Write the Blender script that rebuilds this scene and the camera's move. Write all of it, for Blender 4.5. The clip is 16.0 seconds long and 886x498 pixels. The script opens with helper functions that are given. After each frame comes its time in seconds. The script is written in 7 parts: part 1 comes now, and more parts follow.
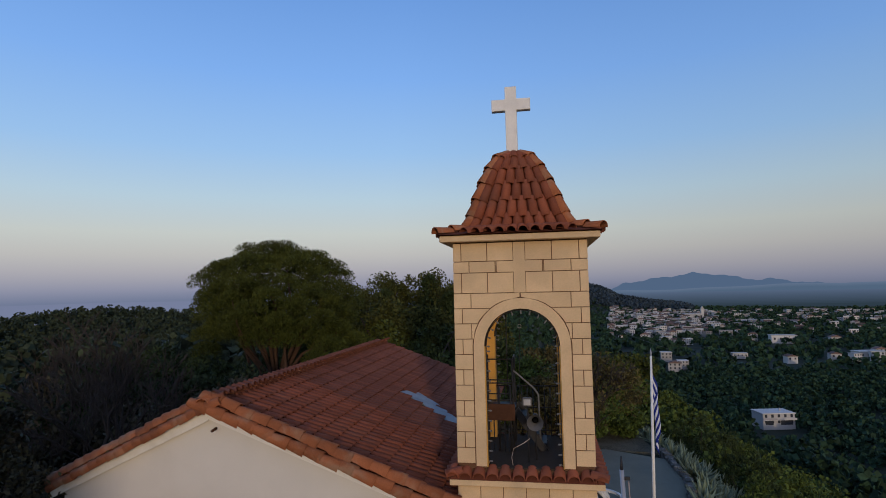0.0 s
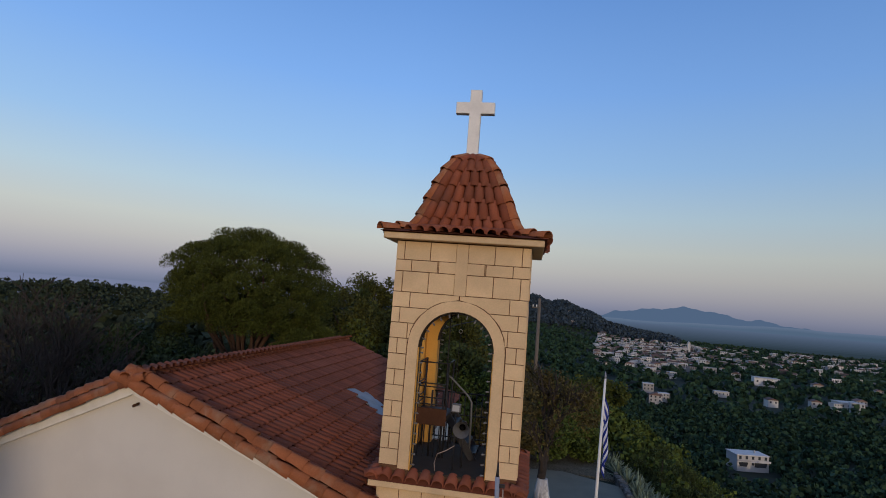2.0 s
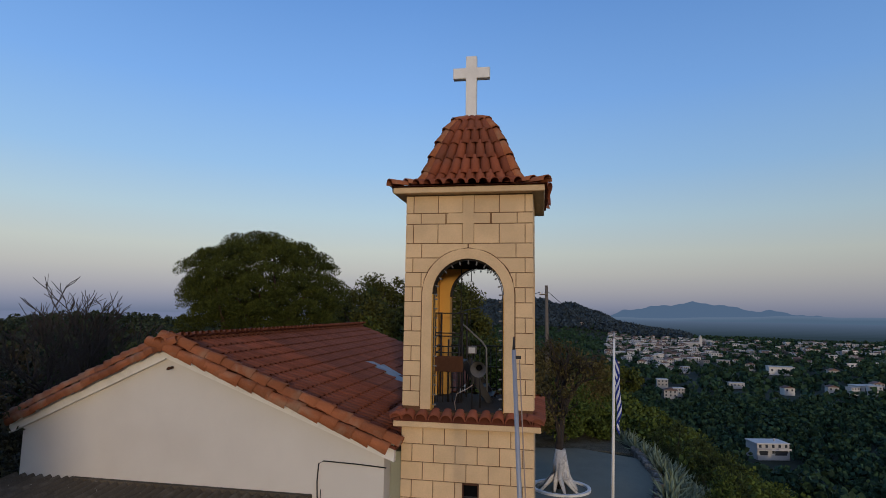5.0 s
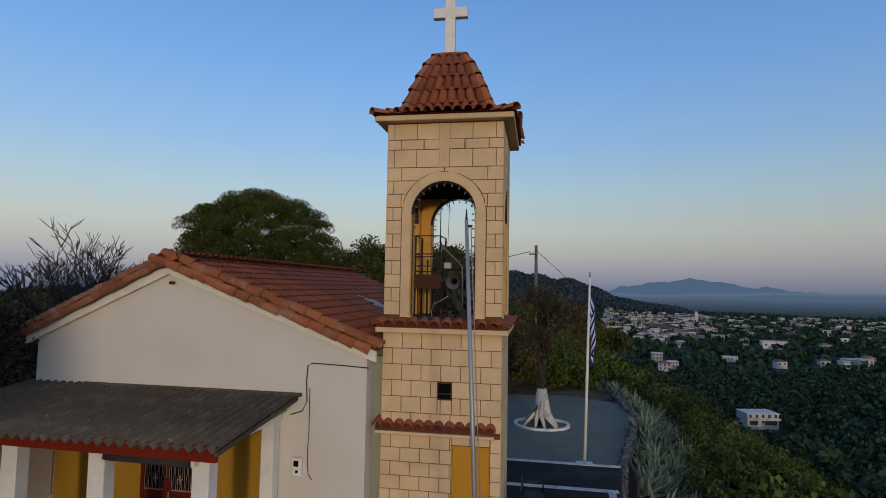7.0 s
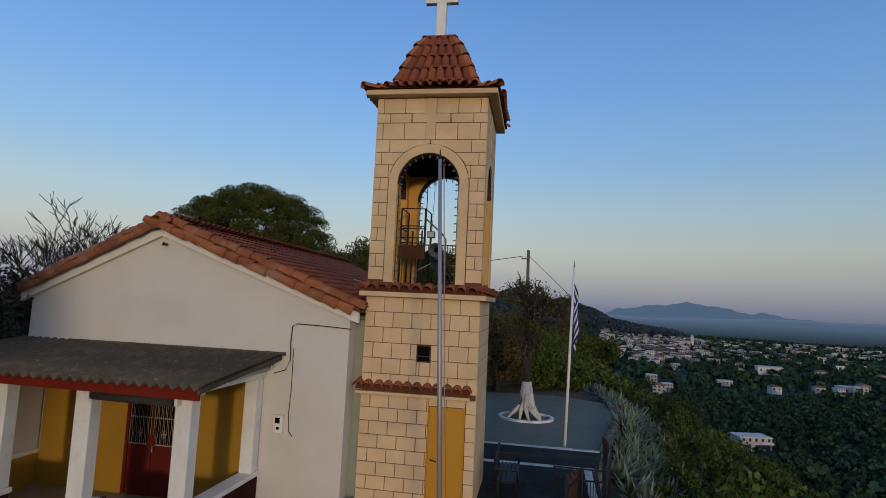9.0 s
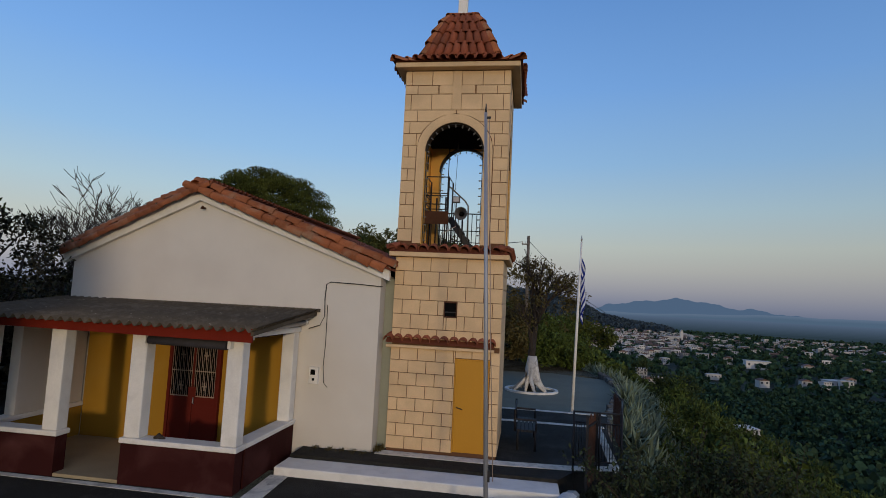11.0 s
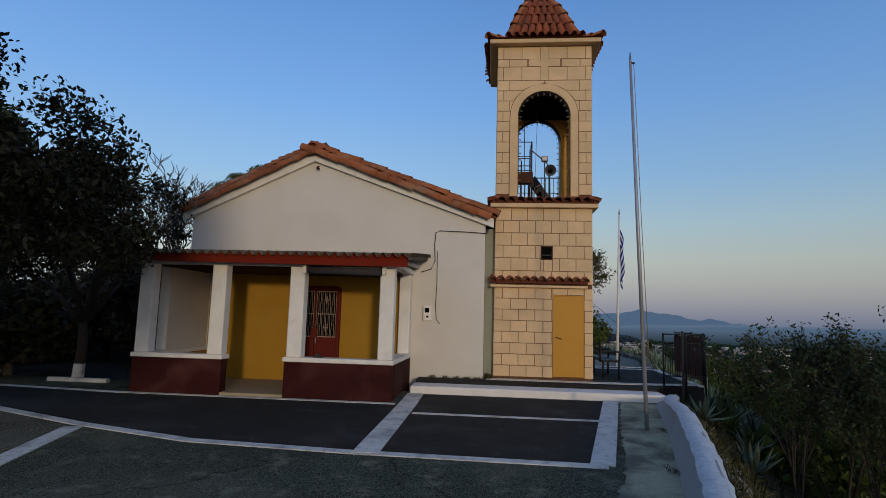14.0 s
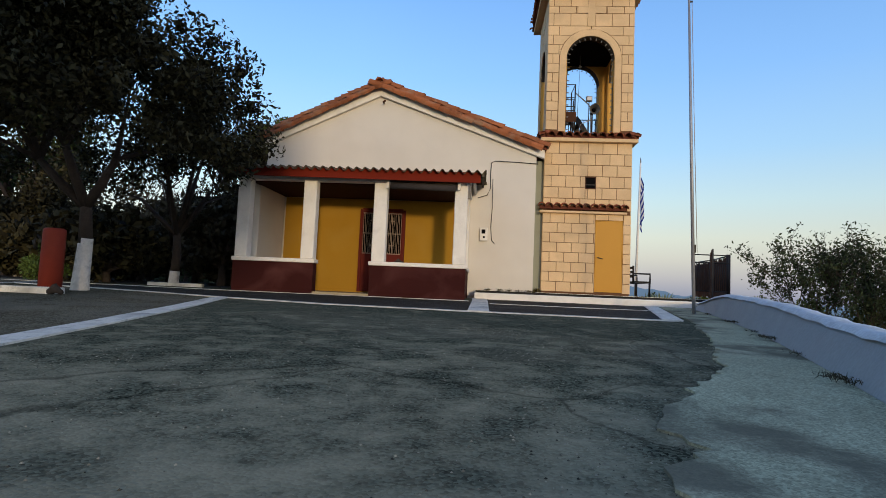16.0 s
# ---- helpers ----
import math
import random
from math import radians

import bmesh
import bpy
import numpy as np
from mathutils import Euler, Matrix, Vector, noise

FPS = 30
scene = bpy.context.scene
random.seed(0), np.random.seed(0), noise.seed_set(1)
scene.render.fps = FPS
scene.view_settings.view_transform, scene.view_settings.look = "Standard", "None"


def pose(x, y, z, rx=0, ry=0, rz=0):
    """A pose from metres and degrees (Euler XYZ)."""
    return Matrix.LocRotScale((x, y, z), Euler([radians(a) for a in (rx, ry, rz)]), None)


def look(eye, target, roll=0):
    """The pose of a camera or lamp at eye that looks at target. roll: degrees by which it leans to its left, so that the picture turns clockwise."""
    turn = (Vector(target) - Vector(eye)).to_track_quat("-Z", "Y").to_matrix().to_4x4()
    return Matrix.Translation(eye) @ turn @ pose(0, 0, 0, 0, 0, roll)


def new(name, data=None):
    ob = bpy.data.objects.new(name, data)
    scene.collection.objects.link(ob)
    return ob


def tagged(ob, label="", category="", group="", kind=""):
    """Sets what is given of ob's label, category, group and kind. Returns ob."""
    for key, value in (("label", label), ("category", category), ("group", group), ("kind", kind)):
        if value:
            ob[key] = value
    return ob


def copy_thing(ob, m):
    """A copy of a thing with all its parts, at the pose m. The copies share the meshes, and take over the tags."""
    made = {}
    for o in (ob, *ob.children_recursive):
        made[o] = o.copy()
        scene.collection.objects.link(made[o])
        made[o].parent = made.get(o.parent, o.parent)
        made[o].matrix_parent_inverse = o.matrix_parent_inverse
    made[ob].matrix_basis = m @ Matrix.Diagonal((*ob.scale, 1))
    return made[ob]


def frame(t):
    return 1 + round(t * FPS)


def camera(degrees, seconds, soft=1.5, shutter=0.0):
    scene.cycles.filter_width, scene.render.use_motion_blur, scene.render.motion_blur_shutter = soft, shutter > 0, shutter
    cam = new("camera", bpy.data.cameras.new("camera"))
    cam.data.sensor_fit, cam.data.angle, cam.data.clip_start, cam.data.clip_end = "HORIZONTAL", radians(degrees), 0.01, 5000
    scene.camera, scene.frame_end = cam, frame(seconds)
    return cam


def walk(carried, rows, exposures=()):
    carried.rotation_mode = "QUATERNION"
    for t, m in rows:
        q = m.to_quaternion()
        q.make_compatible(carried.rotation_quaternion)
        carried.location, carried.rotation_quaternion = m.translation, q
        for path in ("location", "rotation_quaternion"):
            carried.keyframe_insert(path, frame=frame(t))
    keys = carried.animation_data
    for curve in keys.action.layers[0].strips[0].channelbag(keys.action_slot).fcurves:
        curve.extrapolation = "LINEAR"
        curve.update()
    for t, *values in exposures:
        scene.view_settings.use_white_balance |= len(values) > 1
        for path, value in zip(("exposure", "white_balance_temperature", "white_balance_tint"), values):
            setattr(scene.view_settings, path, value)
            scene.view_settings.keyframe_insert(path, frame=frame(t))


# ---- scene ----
cam = camera(77.05, 16.0, soft=0.9)
PATH = [
    (0, (1.635, 0.034, 7.462), (1.290, 1.999, 7.607), -1.25),
    (0.5, (1.882, 0.096, 7.552), (1.539, 2.054, 7.775), 0.48),
    (1, (2.159, 0.219, 7.514), (1.798, 2.178, 7.691), 3.33),
    (1.5, (2.404, 0.293, 7.430), (2.067, 2.256, 7.613), 4.06),
    (2, (2.498, 0.349, 7.299), (2.168, 2.314, 7.479), 4.55),
    (2.5, (2.405, 0.310, 7.230), (2.057, 2.263, 7.485), 1.82),
    (3, (2.363, 0.352, 7.059), (2.024, 2.306, 7.319), 0.33),
    (5.5, (2.648, -0.348, 5.911), (2.302, 1.611, 6.122), 0.91),
    (6, (2.767, -0.564, 5.626), (2.424, 1.397, 5.818), 0.47),
    (6.5, (2.925, -0.765, 5.327), (2.579, 1.200, 5.460), -0.01),
    (7, (3.110, -0.882, 5.037), (2.770, 1.084, 5.170), 1.00),
    (7.5, (3.301, -0.971, 4.769), (3.000, 0.996, 4.972), 0.98),
    (8, (3.424, -1.020, 4.514), (3.124, 0.946, 4.729), 2.44),
    (8.5, (3.487, -1.117, 4.289), (3.178, 0.844, 4.530), 2.43),
    (9, (3.499, -1.185, 4.046), (3.165, 0.778, 4.239), 2.70),
    (11.5, (2.568, -2.152, 3.104), (2.269, -0.183, 3.282), 2.85),
    (12, (2.140, -2.342, 2.944), (1.824, -0.379, 3.162), 3.30),
    (12.5, (1.724, -2.632, 2.677), (1.405, -0.670, 2.893), 3.57),
    (13, (1.233, -2.866, 2.403), (0.911, -0.907, 2.646), 2.08),
    (13.5, (0.595, -3.220, 1.993), (0.328, -1.258, 2.278), 0.73),
    (14, (0.077, -3.688, 1.430), (-0.106, -1.711, 1.672), 1.59),
    (14.5, (-0.367, -4.130, 1.075), (-0.537, -2.152, 1.322), 1.33),
    (15, (-0.720, -4.694, 0.703), (-0.902, -2.711, 0.890), -0.39),
    (15.5, (-1.116, -5.138, 0.315), (-1.286, -3.153, 0.493), 1.14),
    (16, (-1.491, -5.213, -0.000), (-1.632, -3.224, 0.145), 2.48),
]
walk(cam, [(t, look(eye, target, roll)) for t, eye, target, roll in PATH], [(0.0, 0.0, 6500, 10), (3.0, 0.0, 6500, 10), (6.0, -0.05, 6500, 6), (13.6, -0.10, 6450, 5), (15.0, 0.25, 6650, 4), (16.0, 0.64, 6950, 3)])


# ---------------------------------------------------------------- light
world = bpy.data.worlds.new("dusk_sky")
scene.world = world
world.use_nodes = True
wt = world.node_tree
wt.nodes.clear()
w_out = wt.nodes.new("ShaderNodeOutputWorld")
w_bg = wt.nodes.new("ShaderNodeBackground")
w_sky = wt.nodes.new("ShaderNodeTexSky")
w_sky.sky_type, w_sky.sun_disc = "NISHITA", False
SUN_EL, SUN_AZ = 6.0, 164.0            # degrees; azimuth clockwise from +y
w_sky.sun_elevation, w_sky.sun_rotation = radians(SUN_EL), radians(SUN_AZ)
w_geo = wt.nodes.new("ShaderNodeTexCoord")
w_sep = wt.nodes.new("ShaderNodeSeparateXYZ")
w_ramp = wt.nodes.new("ShaderNodeValToRGB")
SKY = [(0.0, (0.07, 0.09, 0.11)), (0.46, (0.06, 0.09, 0.125)), (0.496, (0.160, 0.198, 0.315)), (0.505, (0.262, 0.283, 0.395)),
       (0.518, (0.395, 0.39, 0.45)), (0.533, (0.51, 0.505, 0.505)), (0.550, (0.56, 0.595, 0.58)), (0.580, (0.47, 0.62, 0.735)),
       (0.62, (0.325, 0.545, 0.86)), (0.68, (0.215, 0.435, 0.88)), (0.75, (0.142, 0.322, 0.74)), (0.84, (0.085, 0.21, 0.52)), (1.0, (0.04, 0.12, 0.33))]
els = w_ramp.color_ramp.elements
while len(els) < len(SKY):
    els.new(0.5)
for el, (p, c) in zip(els, SKY):
    el.position, el.color = p, (*c, 1)
w_map = wt.nodes.new("ShaderNodeMapRange")
w_map.inputs["From Min"].default_value, w_map.inputs["From Max"].default_value = -1, 1
w_mix = wt.nodes.new("ShaderNodeMix")
w_mix.data_type = "RGBA"
w_mix.inputs[0].default_value = 0.94
w_dim = wt.nodes.new("ShaderNodeMix")
w_dim.data_type, w_dim.blend_type = "RGBA", "MULTIPLY"
w_dim.inputs[0].default_value = 1
w_dim.inputs[7].default_value = (0.12, 0.12, 0.12, 1)
wt.links.new(w_geo.outputs["Generated"], w_sep.inputs[0])
wt.links.new(w_sep.outputs["Z"], w_map.inputs["Value"])
wt.links.new(w_map.outputs[0], w_ramp.inputs[0])
wt.links.new(w_sky.outputs[0], w_dim.inputs[6])
wt.links.new(w_dim.outputs[2], w_mix.inputs[6])
wt.links.new(w_ramp.outputs[0], w_mix.inputs[7])
# warm afterglow low in the quarter of the sun
w_dot = wt.nodes.new("ShaderNodeVectorMath")
w_dot.operation = "DOT_PRODUCT"
w_dot.inputs[1].default_value = (math.sin(radians(SUN_AZ)), math.cos(radians(SUN_AZ)), 0.12)
wt.links.new(w_geo.outputs["Generated"], w_dot.inputs[0])
w_pow = wt.nodes.new("ShaderNodeMapRange")
w_pow.interpolation_type = "SMOOTHSTEP"
w_pow.inputs["From Min"].default_value, w_pow.inputs["From Max"].default_value = 0.0, 1.0
wt.links.new(w_dot.outputs["Value"], w_pow.inputs["Value"])
w_glow = wt.nodes.new("ShaderNodeMix")
w_glow.data_type, w_glow.blend_type = "RGBA", "ADD"
w_glow.inputs[7].default_value = (0.26, 0.165, 0.075, 1)
wt.links.new(w_pow.outputs[0], w_glow.inputs[0])
wt.links.new(w_mix.outputs[2], w_glow.inputs[6])
# the sky is a little deeper away from the set sun's side
w_side = wt.nodes.new("ShaderNodeVectorMath")
w_side.operation = "DOT_PRODUCT"
w_side.inputs[1].default_value = (0.87, 0.5, 0)
wt.links.new(w_geo.outputs["Generated"], w_side.inputs[0])
w_fall = wt.nodes.new("ShaderNodeMapRange")
w_fall.inputs["From Min"].default_value, w_fall.inputs["From Max"].default_value = 0.25, 0.9
w_fall.inputs["To Min"].default_value, w_fall.inputs["To Max"].default_value = 1.0, 0.80
wt.links.new(w_side.outputs["Value"], w_fall.inputs["Value"])
w_deep = wt.nodes.new("ShaderNodeMix")
w_deep.data_type, w_deep.blend_type = "RGBA", "MULTIPLY"
w_deep.inputs[0].default_value = 1
wt.links.new(w_glow.outputs[2], w_deep.inputs[6])
wt.links.new(w_fall.outputs[0], w_deep.inputs[7])
wt.links.new(w_deep.outputs[2], w_bg.inputs["Color"])
w_bg.inputs["Strength"].default_value = 1.0
wt.links.new(w_bg.outputs[0], w_out.inputs[0])

sun = new("sun", bpy.data.lights.new("sun", "SUN"))
sun.data.energy, sun.data.angle, sun.data.color = 1.05, radians(3.2), (1.0, 0.77, 0.53)
a, e = radians(SUN_AZ), radians(SUN_EL)
sun.matrix_world = look((0, 0, 0), (-math.sin(a) * math.cos(e), -math.cos(a) * math.cos(e), -math.sin(e)))


# ---------------------------------------------------------------- materials
def material(name, base, rough=0.8, vary=0.15, scale=6.0, bump=0.15, fine=60.0, metal=0.0, stain=None, stain_scale=1.2, stain_amount=0.5, piece=0.0, emit=None, island=0.0, grain=0.0, grain_scale=70.0, spec=0.3, worn=None, cracks=0.0, zone=0.0):
    """A surface with two scales of colour variation, fine relief and, with stain, weathered patches."""
    m = bpy.data.materials.new(name)
    m.use_nodes = True
    t = m.node_tree
    b = t.nodes["Principled BSDF"]
    b.inputs["Roughness"].default_value, b.inputs["Metallic"].default_value = rough, metal
    b.inputs["Specular IOR Level"].default_value = spec
    co = t.nodes.new("ShaderNodeTexCoord")
    big, small = t.nodes.new("ShaderNodeTexNoise"), t.nodes.new("ShaderNodeTexNoise")
    big.inputs["Scale"].default_value, small.inputs["Scale"].default_value = scale, fine
    big.inputs["Detail"].default_value, small.inputs["Detail"].default_value = 5, 3
    geo = t.nodes.new("ShaderNodeNewGeometry")
    for n in (big, small):
        t.links.new(geo.outputs["Position"], n.inputs["Vector"])
    val = t.nodes.new("ShaderNodeMath")
    val.operation = "ADD"
    t.links.new(big.outputs[0], val.inputs[0])
    t.links.new(small.outputs[0], val.inputs[1])
    rng = t.nodes.new("ShaderNodeMapRange")
    rng.inputs["From Min"].default_value, rng.inputs["From Max"].default_value = 0.6, 1.4
    rng.inputs["To Min"].default_value, rng.inputs["To Max"].default_value = 1 - vary, 1 + vary
    t.links.new(val.outputs[0], rng.inputs["Value"])
    value = rng.outputs[0]
    if piece or island:
        src = t.nodes.new("ShaderNodeObjectInfo").outputs["Random"] if piece else geo.outputs["Random Per Island"]
        r2 = t.nodes.new("ShaderNodeMapRange")
        k = piece or island
        r2.inputs["To Min"].default_value, r2.inputs["To Max"].default_value = 1 - k, 1 + k
        t.links.new(src, r2.inputs["Value"])
        mu = t.nodes.new("ShaderNodeMath")
        mu.operation = "MULTIPLY"
        t.links.new(value, mu.inputs[0])
        t.links.new(r2.outputs[0], mu.inputs[1])
        value = mu.outputs[0]
    height_out = small.outputs[0]
    if grain:
        vo = t.nodes.new("ShaderNodeTexVoronoi")
        vo.inputs["Scale"].default_value = grain_scale
        t.links.new(geo.outputs["Position"], vo.inputs["Vector"])
        sp = t.nodes.new("ShaderNodeSeparateColor")
        t.links.new(vo.outputs["Color"], sp.inputs[0])
        gr = t.nodes.new("ShaderNodeMapRange")
        gr.inputs["To Min"].default_value, gr.inputs["To Max"].default_value = 1 - grain, 1 + grain
        t.links.new(sp.outputs[0], gr.inputs["Value"])
        gm = t.nodes.new("ShaderNodeMath")
        gm.operation = "MULTIPLY"
        t.links.new(value, gm.inputs[0])
        t.links.new(gr.outputs[0], gm.inputs[1])
        value = gm.outputs[0]
        ga = t.nodes.new("ShaderNodeMath")
        ga.operation = "SUBTRACT"
        t.links.new(small.outputs[0], ga.inputs[0])
        t.links.new(vo.outputs["Distance"], ga.inputs[1])
        height_out = ga.outputs[0]
    mul = t.nodes.new("ShaderNodeMix")
    mul.data_type, mul.blend_type = "RGBA", "MULTIPLY"
    mul.inputs[0].default_value = 1
    mul.inputs[6].default_value = (*base, 1)
    t.links.new(value, mul.inputs[7])
    colour = mul.outputs[2]
    if stain:
        sn = t.nodes.new("ShaderNodeTexNoise")
        sn.inputs["Scale"].default_value, sn.inputs["Detail"].default_value, sn.inputs["Distortion"].default_value = stain_scale, 6, 0.6
        t.links.new(geo.outputs["Position"], sn.inputs["Vector"])
        sr = t.nodes.new("ShaderNodeMapRange")
        sr.inputs["From Min"].default_value, sr.inputs["From Max"].default_value = 0.5, 0.72
        sr.inputs["To Max"].default_value = stain_amount
        t.links.new(sn.outputs[0], sr.inputs["Value"])
        mx = t.nodes.new("ShaderNodeMix")
        mx.data_type = "RGBA"
        mx.inputs[7].default_value = (*stain, 1)
        t.links.new(sr.outputs[0], mx.inputs[0])
        t.links.new(colour, mx.inputs[6])
        colour = mx.outputs[2]
    if worn:
        tone, w_scale, w_low, w_high, w_most, w_rough = worn
        wn = t.nodes.new("ShaderNodeTexNoise")
        wn.inputs["Scale"].default_value, wn.inputs["Detail"].default_value, wn.inputs["Roughness"].default_value = w_scale, 10, w_rough
        t.links.new(geo.outputs["Position"], wn.inputs["Vector"])
        wr = t.nodes.new("ShaderNodeMapRange")
        wr.inputs["From Min"].default_value, wr.inputs["From Max"].default_value, wr.inputs["To Max"].default_value = w_low, w_high, w_most
        source = wn.outputs[0]
        if zone:                        # worn pale patches spread towards the road end; extra brightness put into colour
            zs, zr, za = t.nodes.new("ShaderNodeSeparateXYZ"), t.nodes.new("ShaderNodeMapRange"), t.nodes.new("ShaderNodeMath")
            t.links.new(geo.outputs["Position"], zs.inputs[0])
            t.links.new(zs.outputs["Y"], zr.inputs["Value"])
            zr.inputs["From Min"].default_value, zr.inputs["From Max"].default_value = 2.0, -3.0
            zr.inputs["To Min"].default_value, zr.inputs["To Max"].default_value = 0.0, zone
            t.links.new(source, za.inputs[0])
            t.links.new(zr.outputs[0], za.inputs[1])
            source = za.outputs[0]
        t.links.new(source, wr.inputs["Value"])
        wm = t.nodes.new("ShaderNodeMix")
        wm.data_type = "RGBA"
        wm.inputs[7].default_value = (*tone, 1)
        t.links.new(wr.outputs[0], wm.inputs[0])
        t.links.new(colour, wm.inputs[6])
        colour = wm.outputs[2]
    if cracks:
        cn = t.nodes.new("ShaderNodeTexNoise")
        cn.inputs["Scale"].default_value, cn.inputs["Detail"].default_value = 1.3, 6
        t.links.new(geo.outputs["Position"], cn.inputs["Vector"])
        cv = t.nodes.new("ShaderNodeVectorMath")
        cv.operation = "MULTIPLY_ADD"
        cv.inputs[1].default_value = (0.9, 0.9, 0.0)
        t.links.new(cn.outputs["Color"], cv.inputs[0])
        t.links.new(geo.outputs["Position"], cv.inputs[2])
        cr = t.nodes.new("ShaderNodeTexVoronoi")
        cr.feature = "DISTANCE_TO_EDGE"
        cr.inputs["Scale"].default_value = cracks
        t.links.new(cv.outputs[0], cr.inputs["Vector"])
        ce = t.nodes.new("ShaderNodeMapRange")
        ce.inputs["From Min"].default_value, ce.inputs["From Max"].default_value = 0.002, 0.010
        ce.inputs["To Min"].default_value, ce.inputs["To Max"].default_value = 0.6, 1.0
        t.links.new(cr.outputs["Distance"], ce.inputs["Value"])
        cm = t.nodes.new("ShaderNodeMix")
        cm.data_type, cm.blend_type = "RGBA", "MULTIPLY"
        cm.inputs[0].default_value = 1
        t.links.new(colour, cm.inputs[6])
        t.links.new(ce.outputs[0], cm.inputs[7])
        colour = cm.outputs[2]
    t.links.new(colour, b.inputs["Base Color"])
    if bump:
        bp = t.nodes.new("ShaderNodeBump")
        bp.inputs["Strength"].default_value, bp.inputs["Distance"].default_value = bump, 0.02
        t.links.new(height_out, bp.inputs["Height"])
        t.links.new(bp.outputs[0], b.inputs["Normal"])
    if emit:
        b.inputs["Emission Color"].default_value, b.inputs["Emission Strength"].default_value = (*emit, 1), 1.0
        b.inputs["Specular IOR Level"].default_value = 0
    return m


M = {}
M["stone"] = material("cut_stone", (0.68, 0.478, 0.270), 0.85, 0.12, 3, 0.25, 45, piece=0.05, stain=(0.42, 0.30, 0.18), stain_scale=0.9, stain_amount=0.35)
M["stone_core"] = material("stone_joint", (0.13, 0.062, 0.03), 0.95, 0.2, 6, 0.2)
M["plaster"] = material("cream_plaster", (0.66, 0.612, 0.535), 0.9, 0.06, 1.4, 0.08, 80, stain=(0.58, 0.515, 0.43), stain_scale=0.7, stain_amount=0.3)
M["white"] = material("white_paint", (0.79, 0.755, 0.69), 0.75, 0.08, 3, 0.1, 50, stain=(0.45, 0.42, 0.38), stain_scale=2.5, stain_amount=0.3)
M["line"] = material("white_line_paint", (0.68, 0.65, 0.57), 0.9, 0.18, 5, 0.4, 60, stain=(0.15, 0.145, 0.13), stain_scale=2.4, stain_amount=0.6, spec=0.2, worn=((0.20, 0.19, 0.17), 9.0, 0.54, 0.68, 0.7, 0.7))
M["yellow"] = material("ochre_wall_paint", (0.385, 0.208, 0.026), 0.85, 0.08, 1.5, 0.08, stain=(0.42, 0.26, 0.06), stain_scale=0.8, stain_amount=0.35, spec=0.12)
M["belfry"] = material("belfry_plaster", (0.66, 0.36, 0.085), 0.85, 0.1, 2, 0.1)
M["door"] = material("ochre_metal_door", (0.50, 0.235, 0.015), 0.5, 0.05, 2, 0.05)
M["maroon"] = material("maroon_plinth_paint", (0.037, 0.0075, 0.0065), 0.8, 0.15, 2, 0.1, stain=(0.13, 0.05, 0.045), stain_scale=1.0, stain_amount=0.45, spec=0.12)
M["fascia"] = material("red_brown_timber", (0.17, 0.018, 0.008), 0.75, 0.14, 3, 0.1, spec=0.12)
M["soffit"] = material("dark_stained_boards", (0.035, 0.010, 0.007), 0.8, 0.25, 3, 0.15, spec=0.1)
M["gapwall"] = material("grey_green_plaster", (0.30, 0.31, 0.24), 0.9, 0.12, 1.5, 0.1, 60, stain=(0.20, 0.20, 0.16), stain_scale=1.4, stain_amount=0.4)
M["doorred"] = material("red_brown_steel", (0.11, 0.012, 0.007), 0.6, 0.1, 3, 0.05, spec=0.15)
M["tile"] = material("terracotta_tile", (0.235, 0.068, 0.033), 0.85, 0.18, 5, 0.25, 50, piece=0.2, stain=(0.17, 0.075, 0.05), stain_scale=1.6, stain_amount=0.5)
M["tile_stuff"] = material("terracotta_tile_field", (0.180, 0.058, 0.030), 0.85, 0.18, 5, 0.25, 50, island=0.2, stain=(0.22, 0.085, 0.05), stain_scale=0.8, stain_amount=0.5)
M["tile_edge"] = material("weathered_orange_tile", (0.300, 0.100, 0.040), 0.85, 0.2, 6, 0.3, 50, piece=0.22, stain=(0.36, 0.27, 0.18), stain_scale=2.6, stain_amount=0.5)
M["mortar"] = material("pale_mortar", (0.42, 0.31, 0.20), 0.95, 0.25, 8, 0.5, 40)
M["pan"] = material("terracotta_pan", (0.15, 0.045, 0.025), 0.9, 0.2, 5, 0.2)
M["fibre"] = material("fibre_cement", (0.098, 0.080, 0.057), 0.9, 0.22, 1.2, 0.15, 30, stain=(0.24, 0.20, 0.15), stain_scale=3.0, stain_amount=0.35, spec=0.1, worn=((0.42, 0.38, 0.30), 11.0, 0.66, 0.72, 0.8, 0.6))
M["blind"] = material("dark_awning_cloth", (0.045, 0.040, 0.042), 0.85, 0.25, 6, 0.3, 40)
M["iron"] = material("black_iron", (0.022, 0.020, 0.020), 0.55, 0.2, 8, 0.1)
M["rust"] = material("rusty_mesh", (0.075, 0.030, 0.014), 0.8, 0.3, 8, 0.2)
M["steel"] = material("galvanised_steel", (0.34, 0.34, 0.35), 0.45, 0.1, 5, 0.05, metal=0.4)
M["horn"] = material("dark_grey_enamel", (0.12, 0.115, 0.11), 0.5, 0.15)
M["handrail"] = material("dull_steel", (0.16, 0.16, 0.16), 0.5, 0.15, metal=0.3)
M["grille"] = material("cream_iron", (0.36, 0.27, 0.21), 0.6, 0.1)
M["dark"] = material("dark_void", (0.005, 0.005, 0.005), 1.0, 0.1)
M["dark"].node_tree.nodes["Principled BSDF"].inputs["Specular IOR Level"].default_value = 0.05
# dark base colour stands in for shade on the vault and belfry floor
M["vault"] = material("shade_dark_plaster", (0.05, 0.035, 0.022), 0.95, 0.2)
